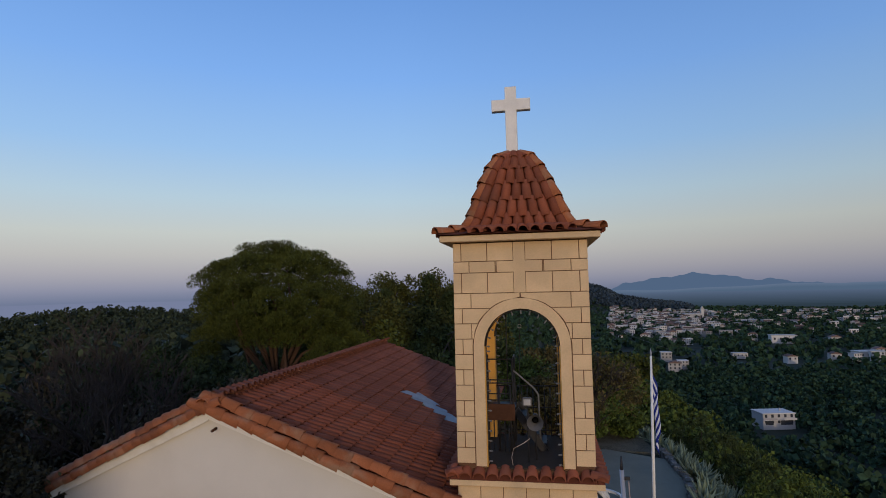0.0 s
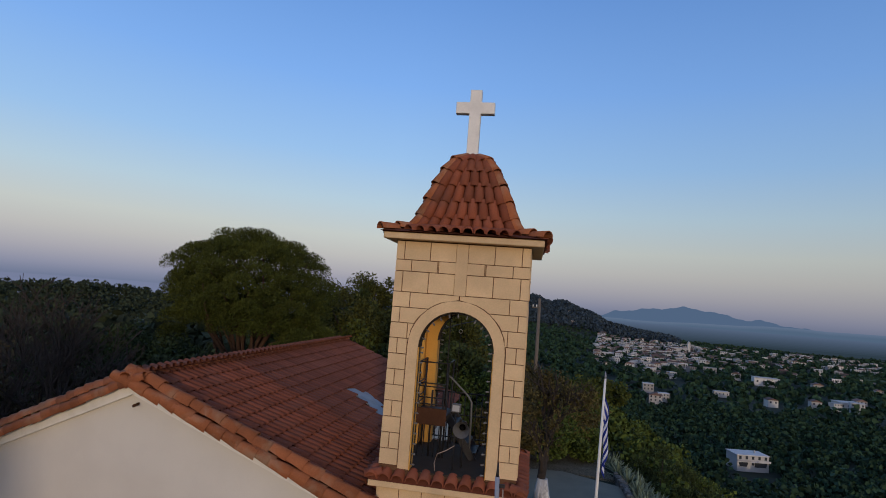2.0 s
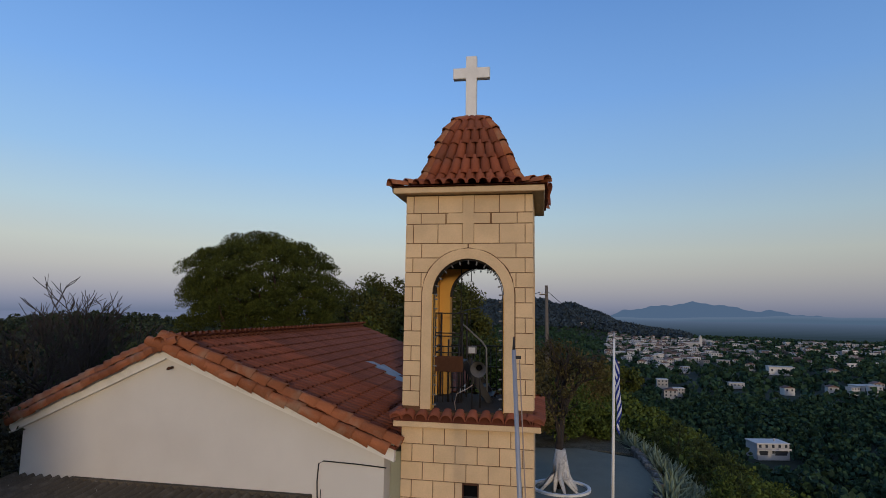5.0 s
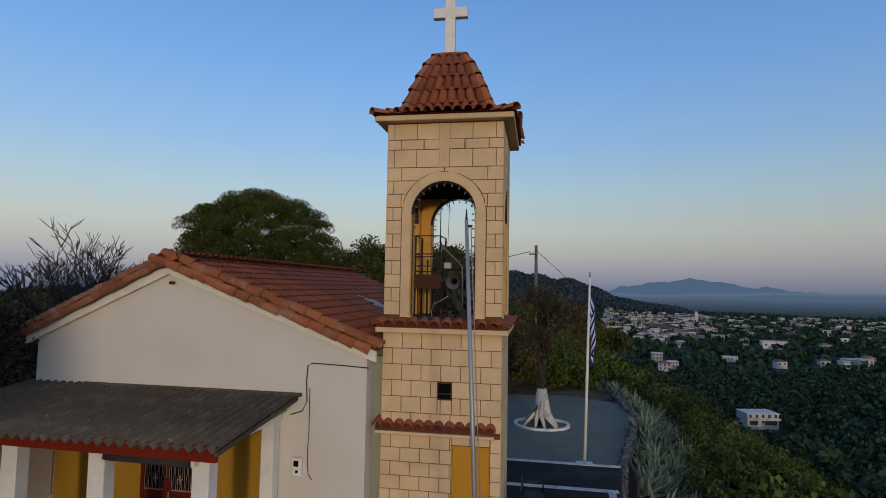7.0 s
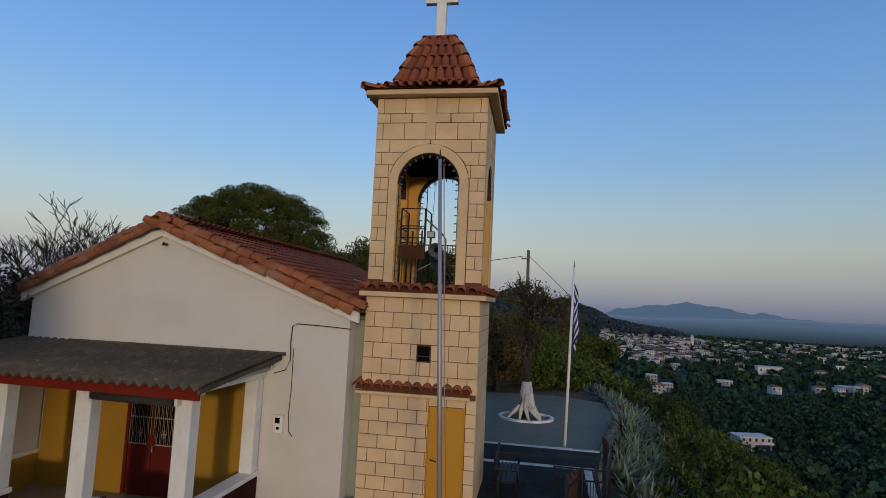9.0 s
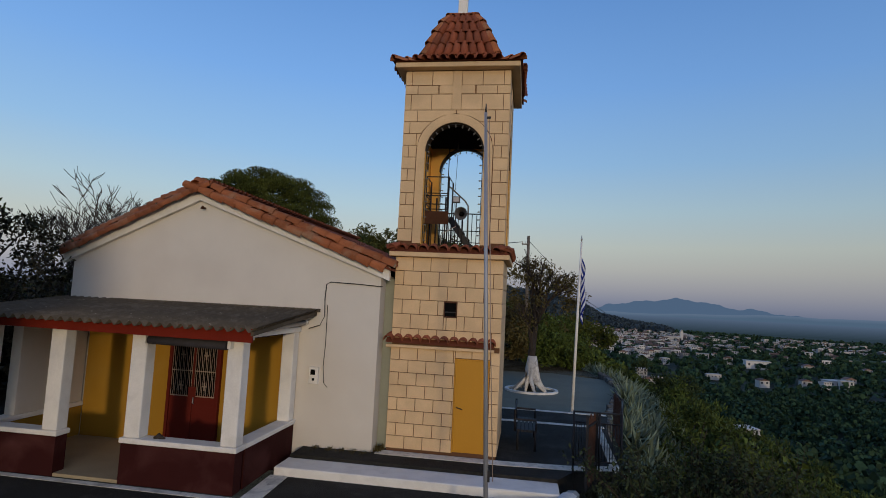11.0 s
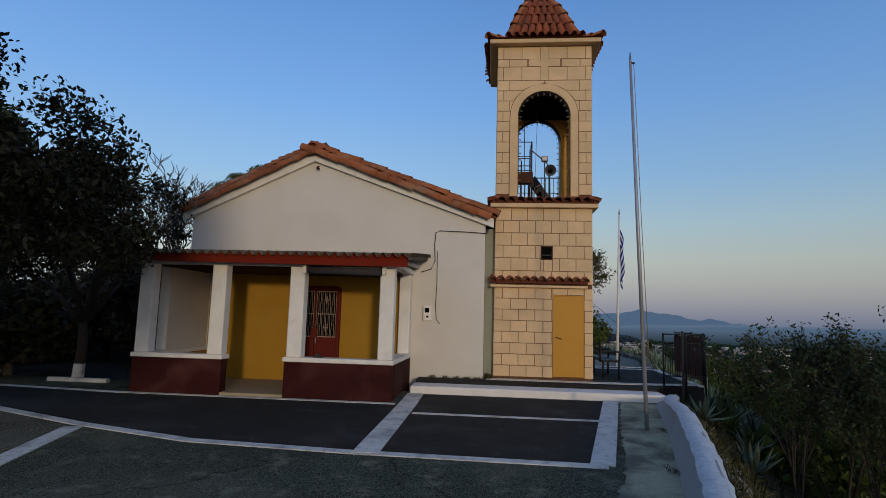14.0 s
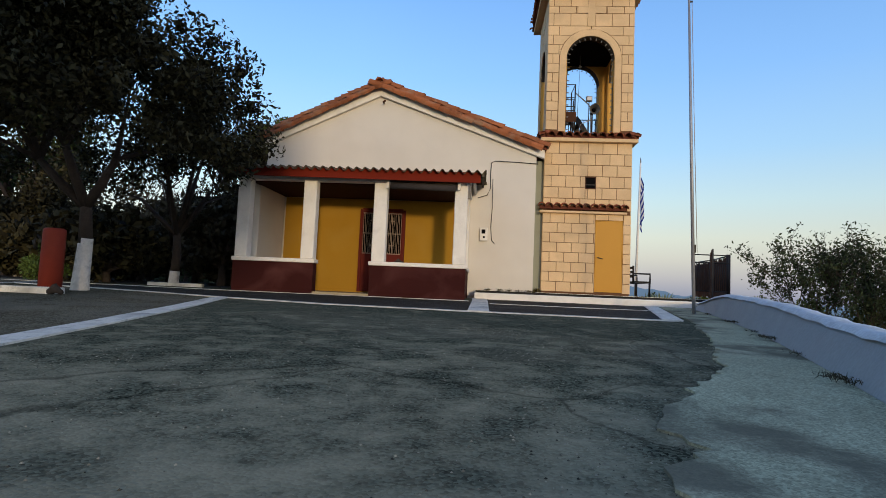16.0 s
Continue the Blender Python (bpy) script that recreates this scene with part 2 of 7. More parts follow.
M["meadow"] = material("green_field", (0.05, 0.075, 0.022), 0.95, 0.2, 0.1, 0)
M["cable"] = material("black_rubber", (0.02, 0.02, 0.02), 0.6, 0.1)
M["bulb"] = material("frosted_bulb_glass", (0.17, 0.16, 0.15), 0.3, 0.1)
M["metal_sheet"] = material("grey_metal_sheet", (0.30, 0.31, 0.31), 0.75, 0.15, 3, 0.1, stain=(0.16, 0.15, 0.14), stain_scale=2.0, stain_amount=0.6, spec=0.2)
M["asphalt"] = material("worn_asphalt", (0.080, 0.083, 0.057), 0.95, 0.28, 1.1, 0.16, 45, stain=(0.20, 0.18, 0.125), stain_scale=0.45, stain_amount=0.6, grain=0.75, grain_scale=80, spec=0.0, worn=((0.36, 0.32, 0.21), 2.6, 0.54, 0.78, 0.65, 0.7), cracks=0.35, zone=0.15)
M["asphalt_dark"] = material("sealed_asphalt", (0.025, 0.024, 0.020), 0.9, 0.28, 1.6, 0.5, 40, stain=(0.075, 0.07, 0.066), stain_scale=0.8, stain_amount=0.5, grain=0.3, spec=0.2, worn=((0.11, 0.102, 0.08), 2.6, 0.57, 0.75, 0.55, 0.7))
M["concrete"] = material("rough_concrete", (0.365, 0.365, 0.245), 0.95, 0.3, 1.6, 0.16, 40, stain=(0.46, 0.41, 0.28), stain_scale=0.8, stain_amount=0.8, grain=0.3, grain_scale=110, spec=0.0, worn=((0.135, 0.125, 0.092), 1.1, 0.47, 0.58, 0.85, 0.55))
M["porchfloor"] = material("beige_porch_floor", (0.36, 0.29, 0.18), 0.7, 0.12, 2, 0.15, 30)
M["pavement"] = material("grey_brown_pavement", (0.135, 0.125, 0.090), 0.95, 0.25, 1.4, 0.7, 40, stain=(0.20, 0.185, 0.15), stain_scale=0.9, stain_amount=0.7, grain=0.6, grain_scale=70, spec=0.0)
M["slab"] = material("yard_concrete", (0.190, 0.185, 0.135), 0.9, 0.15, 1.2, 0.3, 40, stain=(0.14, 0.138, 0.105), stain_scale=0.6, stain_amount=0.5)
M["gravel"] = material("grey_gravel", (0.17, 0.155, 0.115), 0.95, 0.2, 8, 0.2, island=0.85, spec=0.2)
M["soil"] = material("hillside_soil", (0.028, 0.034, 0.019), 0.95, 0.4, 0.15, 0.6, 3, stain=(0.085, 0.08, 0.045), stain_scale=0.06, stain_amount=0.5)
M["bark"] = material("grey_brown_bark", (0.050, 0.038, 0.030), 0.95, 0.3, 8, 0.6, 40)
M["pinebark"] = material("red_pine_bark", (0.075, 0.042, 0.028), 0.95, 0.3, 6, 0.6, 30)
M["lime"] = material("limewashed_bark", (0.62, 0.58, 0.52), 0.95, 0.15, 8, 0.6, 25, stain=(0.12, 0.09, 0.07), stain_scale=5, stain_amount=0.6)
M["timber"] = material("weathered_pole_timber", (0.14, 0.115, 0.09), 0.9, 0.2, 6, 0.3)
M["flagwhite"] = material("flag_white_cloth", (0.66, 0.68, 0.74), 0.9, 0.05)
M["flagblue"] = material("flag_blue_cloth", (0.018, 0.036, 0.24), 0.9, 0.08)
M["render"] = material("pale_house_render", (0.46, 0.435, 0.405), 0.9, 0.1, 0.4, 0, piece=0.35)
M["render_far"] = material("village_render", (0.37, 0.345, 0.325), 0.9, 0.1, 0.05, 0, island=0.9)
M["houseroof"] = material("far_tile_roof", (0.17, 0.105, 0.085), 0.9, 0.2, 0.5, 0, piece=0.3)
M["houseglass"] = material("far_window_glass", (0.03, 0.035, 0.045), 0.3, 0.1, 1, 0)
M["redpost"] = material("red_painted_post", (0.21, 0.028, 0.014), 0.7, 0.15, 5, 0.1)


def leaves(name, base, spread=0.45, rough=0.7):
    return material(name, base, rough, 0.42, 0.9, 0, 5, island=spread, spec=0.12)


M["pine"] = leaves("stone_pine_needles", (0.060, 0.070, 0.013))
M["wood_pine"] = leaves("wood_pine_needles", (0.062, 0.066, 0.016))
M["conifer"] = leaves("dark_conifer_needles", (0.036, 0.050, 0.016))
M["carob"] = leaves("dark_evergreen_leaves", (0.036, 0.032, 0.015), 0.8)
M["olive"] = leaves("grey_green_leaves", (0.034, 0.046, 0.020), 0.5)
M["shrub"] = leaves("green_shrub_leaves", (0.050, 0.070, 0.017), 0.55)
M["thicket"] = leaves("brown_grey_thicket", (0.058, 0.050, 0.030), 0.5)
M["drygrass"] = leaves("dry_grass_blades", (0.052, 0.052, 0.024), 0.6)
M["lowbush"] = leaves("bright_bush_leaves", (0.075, 0.115, 0.030), 0.4)
M["bank"] = leaves("bank_shrub_leaves", (0.066, 0.092, 0.020), 0.55)
M["dryleaf"] = leaves("dry_olive_brown_leaves", (0.085, 0.068, 0.024), 0.5)
# hill wood leaves, with blue distance haze mixed into the base colour
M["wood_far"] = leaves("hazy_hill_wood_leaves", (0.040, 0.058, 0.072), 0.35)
M["agave"] = material("blue_green_agave", (0.150, 0.190, 0.120), 0.6, 0.2, 5, 0.05, 30, piece=0.35)
M["grove"] = leaves("olive_grove_leaves", (0.027, 0.054, 0.027), 0.45)
M["wood"] = leaves("hill_wood_leaves", (0.036, 0.046, 0.024), 0.45)
# distance haze painted as glow on the mountain and low-land backdrops
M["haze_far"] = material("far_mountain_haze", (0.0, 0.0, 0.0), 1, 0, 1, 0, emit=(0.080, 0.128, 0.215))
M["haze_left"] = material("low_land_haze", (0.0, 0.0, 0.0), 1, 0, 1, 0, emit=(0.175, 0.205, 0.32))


# ---------------------------------------------------------------- building blocks
def empty(name, label, category, group="", at=(0, 0, 0)):
    ob = new(name)
    ob.location = at
    ob.empty_display_size = 0.1
    return tagged(ob, label, category, group)


def mesh_of(name, bm, mat):
    me = bpy.data.meshes.new(name)
    bm.to_mesh(me)
    bm.free()
    me.materials.append(M[mat])
    return me


def link(name, me, parent=None, label="", m=None):
    ob = new(name, me)
    if parent is not None:
        ob.parent = parent
        bpy_off = Matrix.Translation(-parent.location) if parent.parent is None else Matrix.Translation(-(parent.location + parent.parent.location))
        ob.matrix_basis = bpy_off @ (m or Matrix.Identity(4))
    elif m is not None:
        ob.matrix_basis = m
    return tagged(ob, label)


def part(name, bm, mat, parent, label="", m=None):
    return link(name, mesh_of(name, bm, mat), parent, label, m)


def solid(name, bm, mat, label, category, kind="", group=""):
    return tagged(new(name, mesh_of(name, bm, mat)), label, category, group, kind)


def box(bm, x0, x1, y0, y1, z0, z1, bevel=0.0, m=None):
    vs = bmesh.ops.create_cube(bm, size=1)["verts"]
    for v in vs:
        v.co = Vector(((x0 + x1) / 2 + v.co.x * (x1 - x0), (y0 + y1) / 2 + v.co.y * (y1 - y0), (z0 + z1) / 2 + v.co.z * (z1 - z0)))
    if bevel:
        es = list({e for v in vs for e in v.link_edges})
        r = bmesh.ops.bevel(bm, geom=es, offset=bevel, segments=1, affect="EDGES")
        vs = list({v for f in r["faces"] for v in f.verts} | {v for v in vs if v.is_valid})
    if m is not None:
        for v in vs:
            v.co = m @ v.co
    return bm


def boxes(*specs, bevel=0.0):
    bm = bmesh.new()
    for s in specs:
        box(bm, *s, bevel=bevel)
    return bm


def prism(bm, pts, y0, y1, axis="y"):
    """A polygon in the x-z plane (axis y), y-z plane (axis x) or x-y plane (axis z), given a depth."""
    def at(p, d):
        return (p[0], d, p[1]) if axis == "y" else (d, p[0], p[1]) if axis == "x" else (p[0], p[1], d)
    a = [bm.verts.new(at(p, y0)) for p in pts]
    b = [bm.verts.new(at(p, y1)) for p in pts]
    n = len(pts)
    bm.faces.new(a)
    bm.faces.new(b[::-1])
    for i in range(n):
        bm.faces.new((a[i], b[i], b[(i + 1) % n], a[(i + 1) % n]))
    bmesh.ops.recalc_face_normals(bm, faces=bm.faces)
    return bm


def tube(bm, pts, radii, sides=8, cap=True):
    """A tapered tube along points."""
    if not hasattr(radii, "__len__"):
        radii = [radii] * len(pts)
    pts = [Vector(p) for p in pts]
    rings = []
    for i, p in enumerate(pts):
        d = (pts[min(i + 1, len(pts) - 1)] - pts[max(i - 1, 0)]).normalized()
        side = d.cross(Vector((0, 0, 1)) if abs(d.z) < 0.95 else Vector((1, 0, 0))).normalized()
        up = side.cross(d)
        rings.append([bm.verts.new(p + radii[i] * (math.cos(2 * math.pi * k / sides) * side + math.sin(2 * math.pi * k / sides) * up)) for k in range(sides)])
    for r0, r1 in zip(rings, rings[1:]):
        for k in range(sides):
            bm.faces.new((r0[k], r0[(k + 1) % sides], r1[(k + 1) % sides], r1[k])).smooth = True
    if cap:
        bm.faces.new(rings[0][::-1])
        bm.faces.new(rings[-1])
    return bm


def rod(*a, **k):
    return tube(bmesh.new(), *a, **k)


def quads_mesh(name, verts, mat, faces_of=4):
    """A mesh from an array of loose quads, n x 4 x 3."""
    v = np.asarray(verts, dtype=np.float32).reshape(-1, 3)
    n = len(v) // faces_of
    me = bpy.data.meshes.new(name)
    me.vertices.add(len(v))
    me.vertices.foreach_set("co", v.ravel())
    me.loops.add(len(v))
    me.loops.foreach_set("vertex_index", np.arange(len(v), dtype=np.int32))
    me.polygons.add(n)
    me.polygons.foreach_set("loop_start", np.arange(0, len(v), faces_of, dtype=np.int32))
    me.update(calc_edges=True)
    me.materials.append(M[mat])
    return me


RNG = np.random.default_rng(7)


def leaf_quads(centres, size, up=0.3, slim=0.55, out=None):
    """Small leaf quads at the centres, turned at random, or with their tips along out."""
    n = len(centres)
    d = RNG.normal(size=(n, 3))
    if out is not None:
        d = d * 0.55 + out
    d[:, 2] += up
    d /= np.linalg.norm(d, axis=1, keepdims=True)
    s = np.cross(d, RNG.normal(size=(n, 3)))
    s /= np.linalg.norm(s, axis=1, keepdims=True) + 1e-9
    k = size * RNG.uniform(0.6, 1.3, (n, 1))
    a, b = d * k, s * k * slim * 0.5
    c = centres
    return np.stack([c - a * 0.5, c + b, c + a * 0.5, c - b], axis=1)


def clump_points(blobs, per, shell=0.75, low=-1.0):
    """Points in the outer shell of each blob (x, y, z, rx, rz), and the ways outward."""
    pts, outs = [], []
    for x, y, z, rx, rz in blobs:
        d = RNG.normal(size=(per, 3))
        d /= np.linalg.norm(d, axis=1, keepdims=True)
        d[:, 2] = np.where(d[:, 2] < low, -d[:, 2], d[:, 2])
        r = 1 - (1 - shell) * RNG.random((per, 1)) ** 1.3 * 1.6
        pts.append(np.array([x, y, z]) + d * r * np.array([rx, rx, rz]))
        outs.append(d)
    return np.concatenate(pts), np.concatenate(outs)


def crown_blobs(cx, cy, cz, rx, rz, n, br, flat=1.0, low=-0.6):
    """n small blobs over the upper part of an ellipsoid."""
    out = []
    while len(out) < n:
        d = RNG.normal(size=3)
        d /= np.linalg.norm(d)
        if d[2] < low:
            continue
        k = 0.55 + 0.45 * RNG.random() ** 0.5
        s = br * RNG.uniform(0.65, 1.3)
        out.append((cx + d[0] * rx * k, cy + d[1] * rx * k, cz + d[2] * rz * k, s, s * flat))
    return out


def limbs(bm, base, tips, r0, bend=0.15):
    base = Vector(base)
    for tip in tips:
        tip = Vector(tip)
        mid = base.lerp(tip, 0.5) + Vector((random.uniform(-1, 1), random.uniform(-1, 1), random.uniform(0, 1))) * bend * (tip - base).length
        tube(bm, [base, base.lerp(mid, 0.6), mid, tip], [r0, r0 * 0.75, r0 * 0.55, r0 * 0.15], 6)
    return bm


def tree(name, label, base, trunk_h, r, blobs, per, leaf, mat, bark="bark", shell=0.7, group="", lime=0.0, lean=(0, 0), slim=0.5, up=0.3, n_limbs=9, outward=False, forks=(), low=-1.0):
    """A tree: tapered trunk, limbs to its clumps and a crown of many small leaves."""
    th = empty(name, label, "tree", group, base)
    b = Vector(base)
    top = b + Vector((lean[0], lean[1], trunk_h))
    line = [b - Vector((0, 0, 0.3)), b + (top - b) * 0.1, b + (top - b) * 0.55 + Vector((r * 0.3, 0, 0)), top]
    wide = [r * 1.4, r * 1.08, r * 0.9, r * 0.7]
    if lime:
        k = (lime / trunk_h - 0.1) / 0.45
        cut, cw = line[1].lerp(line[2], k), wide[1] + (wide[2] - wide[1]) * k
        part("limewash", tube(bmesh.new(), [line[0], line[1], cut], [wide[0], wide[1], cw], 10), "lime", th, "limewashed lower trunk")
        line, wide = [cut - Vector((0, 0, 0.02))] + line[2:], [cw * 0.97] + wide[2:]
    part("trunk", tube(bmesh.new(), line, wide, 10), bark, th)
    step = max(1, len(blobs) // n_limbs)
    starts = [top - Vector((0, 0, trunk_h * 0.08))]
    if forks:
        starts = [top + Vector(f) for f in forks]
        for q in starts:
            mid = top.lerp(q, 0.5) + Vector((0, 0, -0.06))
            part("fork", tube(bmesh.new(), [top - Vector((0, 0, 0.05)), mid, q], [r * 0.66, r * 0.58, r * 0.45], 8), bark, th)
    for bl in blobs[::step]:
        near = min(starts, key=lambda q: (q - Vector(bl[:3])).length)
        part("limb", limbs(bmesh.new(), near, [bl[:3]], r * (0.36 if forks else 0.55)), bark, th)
    p, o = clump_points(blobs, per, shell, low)
    link("crown", quads_mesh("crown", leaf_quads(p, leaf, up, slim, o if outward else None), mat), th)
    return th


# ---------------------------------------------------------------- ground
EDGE_Y = [-60, -8, -2.7, -0.5, 1.4, 3.2, 5, 8, 9.5, 11.3, 14.7, 17, 21, 24, 28, 34, 60]
EDGE_X = [-22, -1.9, 0.40, 1.15, 1.76, 2.25, 2.68, 3.35, 3.95, 4.82, 5.25, 5.67, 6.58, 7.14, 6.95, 5.86, 5.6]
G = -0.33                               # forecourt level
DECK = 0.02                             # paved deck round the tower


SWING = radians(3.0)


def behind(x, y, sign=1):
    """Land behind the tower front lies turned a little clockwise about the tower."""
    c, s = math.cos(SWING), math.sin(SWING) * sign
    dx, dy = x - 1.2, y - 9.8
    return 1.2 + c * dx + s * dy, 9.8 - s * dx + c * dy


def set_back(x, y):
    return behind(x, y) if y > 9.8 else (x, y)


def rise(y):
    """The forecourt climbs gently towards the chapel."""
    return 0.028 * (np.clip(y, -60, 8.5) - 3.5)


def tilt(ob):
    for v in ob.data.vertices:
        v.co.z += float(rise(v.co.y))
    return ob


def edge_x(y):
    return np.interp(y, EDGE_Y, EDGE_X)


def height(x, y):
    x, y = np.asarray(x, float), np.asarray(y, float)
    d = np.maximum(x - edge_x(y) - 0.35, 0)
    z = -0.5 + rise(y) - 0.9 * (1 - np.exp(-d / 1.5)) - 0.50 * np.maximum(d - 0.5, 0)
    z = z - 0.14 * np.clip((y - 9) / 3, 0, 1)
    x, y = behind(x, y, -1)
    back = np.maximum(y - 62, 0)
    z = z - 0.22 * back * np.clip((x + 40) / 40, 0.25, 1)
    left = np.maximum(-30 - x, 0)
    z = z - 0.10 * left
    z = np.maximum(z, -38)
    hill = (61 + 4 * np.sin(x / 21) + 3 * np.sin(x / 9 + 1)) * np.exp(-np.abs((x + 110) / 200) ** 3 - ((y - 1150) / 170) ** 2) + 22 * np.exp(-((x + 190) / 85) ** 2 - ((y - 190) / 80) ** 2)
    roll = 1.2 * np.sin(x / 37) * np.sin(y / 51)
    return z + hill + roll * np.clip((np.hypot(x, y) - 90) / 80, 0, 1)


def spaced(a, b, n, power):
    t = np.linspace(-1, 1, n)
    s = np.sign(t) * np.abs(t) ** power
    return np.where(s < 0, s * abs(a), s * b)


gx = np.unique(np.concatenate([spaced(-2600, 2600, 161, 3.2), np.arange(-20, 30, 0.8)]))
gy = np.unique(np.concatenate([spaced(-700, 3200, 161, 3.0), np.arange(-12, 40, 0.9)]))
GX, GY = np.meshgrid(gx, gy)
GZ = height(GX, GY)
nv = np.stack([GX, GY, GZ], -1).reshape(-1, 3)
nx, ny = len(gx), len(gy)
idx = np.arange(nx * ny).reshape(ny, nx)
fq = np.stack([idx[:-1, :-1], idx[:-1, 1:], idx[1:, 1:], idx[1:, :-1]], -1).reshape(-1, 4)
me = bpy.data.meshes.new("ground")
me.from_pydata(nv.tolist(), [], fq.tolist())
me.materials.append(M["soil"])
for p in me.polygons:
    p.use_smooth = True
tagged(new("ground", me), "dark green and brown hillside falling to an olive-grown plain", "ground", kind="structure")


def sheet(name, pts, z0, z1, mat, label, category):
    return solid(name, prism(bmesh.new(), pts, z0, z1, "z"), mat, label, category, "structure")


ys = [-30, -14, -8, -2.7, -0.5, 1.4, 5, 8, 8.5]
yard_edge = [(float(edge_x(y)) + 0.1, y) for y in ys]
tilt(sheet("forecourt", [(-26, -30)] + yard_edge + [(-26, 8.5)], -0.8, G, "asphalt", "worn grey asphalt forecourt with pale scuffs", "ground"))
sheet("yard_left", [(-26, 8.5), (-7.7, 8.5), (-7.7, 26), (-26, 26)], -0.8, G + 0.14, "asphalt_dark", "dark asphalt strip beside the chapel", "ground")
# concrete apron beside the boundary wall
tilt(sheet("parking_panel", [(-1.35, 3.53), (1.42, 3.53), (2.42, 8.25), (-1.35, 8.25)], G - 0.05, G + 0.006, "asphalt_dark", "dark sealed asphalt panel before the tower", "pavement"))
tilt(sheet("porch_panel", [(-12, 6.3), (-8.8, 5.48), (-6.1, 4.46), (-4.0, 3.84), (-1.69, 3.67), (-1.69, 6.9), (-12, 7.3)], G - 0.05, G + 0.006, "asphalt_dark", "dark sealed asphalt strip before the porch", "pavement"))
tilt(sheet("side_pavement", [(-26, 8.3), (-26, -14), (-3.6, -14), (-4.0, -5.5), (-4.35, -3.4), (-4.66, -1.75), (-4.94, -0.25), (-5.14, 0.65), (-5.42, 1.95), (-5.98, 4.15), (-7.9, 4.95), (-11.6, 5.5), (-12.2, 8.3)], G - 0.05, G + 0.008, "pavement", "grey-brown worn pavement beside the forecourt", "pavement"))
apron = [(float(edge_x(y)) + 0.05, y) for y in (-8, -2.7, -0.5, 1.4, 5, 8, 8.5)]
inner = [(2.75, 8.5), (2.3, 6.5), (1.72, 3.5), (1.50, 2.8), (1.28, 2.2), (1.20, 1.8), (1.06, 1.2), (0.90, 0.7), (0.72, 0.3), (0.58, -0.2), (0.38, -0.6), (0.30, -0.9), (0.26, -1.14), (0.04, -1.5), (-0.2, -1.85), (-0.34, -2.07), (-0.42, -2.3), (-0.64, -2.58), (-0.78, -2.96), (-0.68, -3.2), (-0.88, -3.42), (-0.92, -3.6), (-0.96, -3.83), (-1.06, -4.14), (-1.25, -5.0), (-1.9, -6.5), (-2.9, -8)]
rough = []
for (xa, ya), (xb, yb) in zip(inner, inner[1:]):
    n_ = max(1, int(math.hypot(xb - xa, yb - ya) / 0.07))
    rough += [(xa + (xb - xa) * k / n_ + random.uniform(-0.035, 0.035), ya + (yb - ya) * k / n_) for k in range(n_)]
tilt(sheet("apron", apron + rough + inner[-1:], G - 0.05, G + 0.012, "concrete", "patchy grey concrete apron along the low wall", "pavement"))
sheet("deck", [(-1.62, 8.91), (3.62, 8.91), (3.95, 9.5), (4.92, 9.85), (5.02, 11.4), (5.16, 13.9), (-0.1, 13.9), (-0.1, 9.6), (-1.62, 9.6)], -0.8, DECK, "asphalt_dark", "dark paved deck around the bell tower", "pavement")
sheet("yard_step", [(-0.1, 13.9), (5.16, 13.9), (5.55, 16.4), (-0.1, 16.4)], -0.9, -0.12, "asphalt_dark", "dark paved lower step behind the tower", "pavement")
sheet("back_yard", [(-0.1, 16.4), (5.55, 16.4), (6.55, 21), (7.05, 24), (6.8, 27), (4.4, 28.3), (-0.1, 27.6)], -0.9, G - 0.03, "slab", "smooth grey-green concrete yard behind the chapel", "pavement")
sheet("back_path", [(-3, 27.6), (4.4, 28.3), (6.8, 28), (5.95, 33.5), (-3, 34)], -0.9, G - 0.06, "pavement", "brown-grey dirt path behind the yard", "pavement")


def stripe(pts, width, z=G, name="painted_line", label="worn white painted line on dark asphalt", h=0.012):
    """A painted strip along points on the ground."""
    bm = bmesh.new()
    left, right = [], []
    P = [Vector((*p, 0)) for p in pts]
    for i, p in enumerate(P):
        d = (P[min(i + 1, len(P) - 1)] - P[max(i - 1, 0)]).normalized()
        nrm = Vector((-d.y, d.x, 0)) * width / 2
        left.append(p + nrm)
        right.append(p - nrm)
    ring = [(q.x, q.y) for q in left] + [(q.x, q.y) for q in right[::-1]]
    ob = solid(name, prism(bm, ring, z - 0.03, z + h, "z"), "line", label, "line", "structure")
    return tilt(ob) if z == G else ob


stripe([(-11.6, 6.2), (-8.8, 5.4), (-6.1, 4.38), (-4.0, 3.76), (-1.7, 3.58), (1.5, 3.50)], 0.17)
stripe([(-5.98, 4.15), (-5.42, 1.95), (-5.14, 0.65), (-4.94, -0.25), (-4.66, -1.75), (-4.35, -3.4), (-4.0, -5.5)], 0.25, label="wide scuffed white line at the edge of the forecourt", h=0.016)
stripe([(-13, 7.5), (-7.3, 7.0), (-1.75, 6.98)], 0.14, h=0.014)
stripe([(-11.5, 5.75), (-12.2, 9.8)], 0.16, h=0.018)
stripe([(-1.52, 3.55), (-1.5, 7.1), (-1.52, 8.22)], 0.34, label="white painted ramp edge beside the porch", h=0.02)
stripe([(-1.3, 6.2), (2.15, 6.2)], 0.13)
stripe([(1.45, 3.56), (2.5, 8.22)], 0.30, label="wide white painted line beside the concrete apron", h=0.02)
solid("white_step", boxes((-1.65, 3.62, 8.24, 8.90, -0.7, -0.035), bevel=0.02), "white", "broad whitewashed concrete step before the tower", "step", "structure")
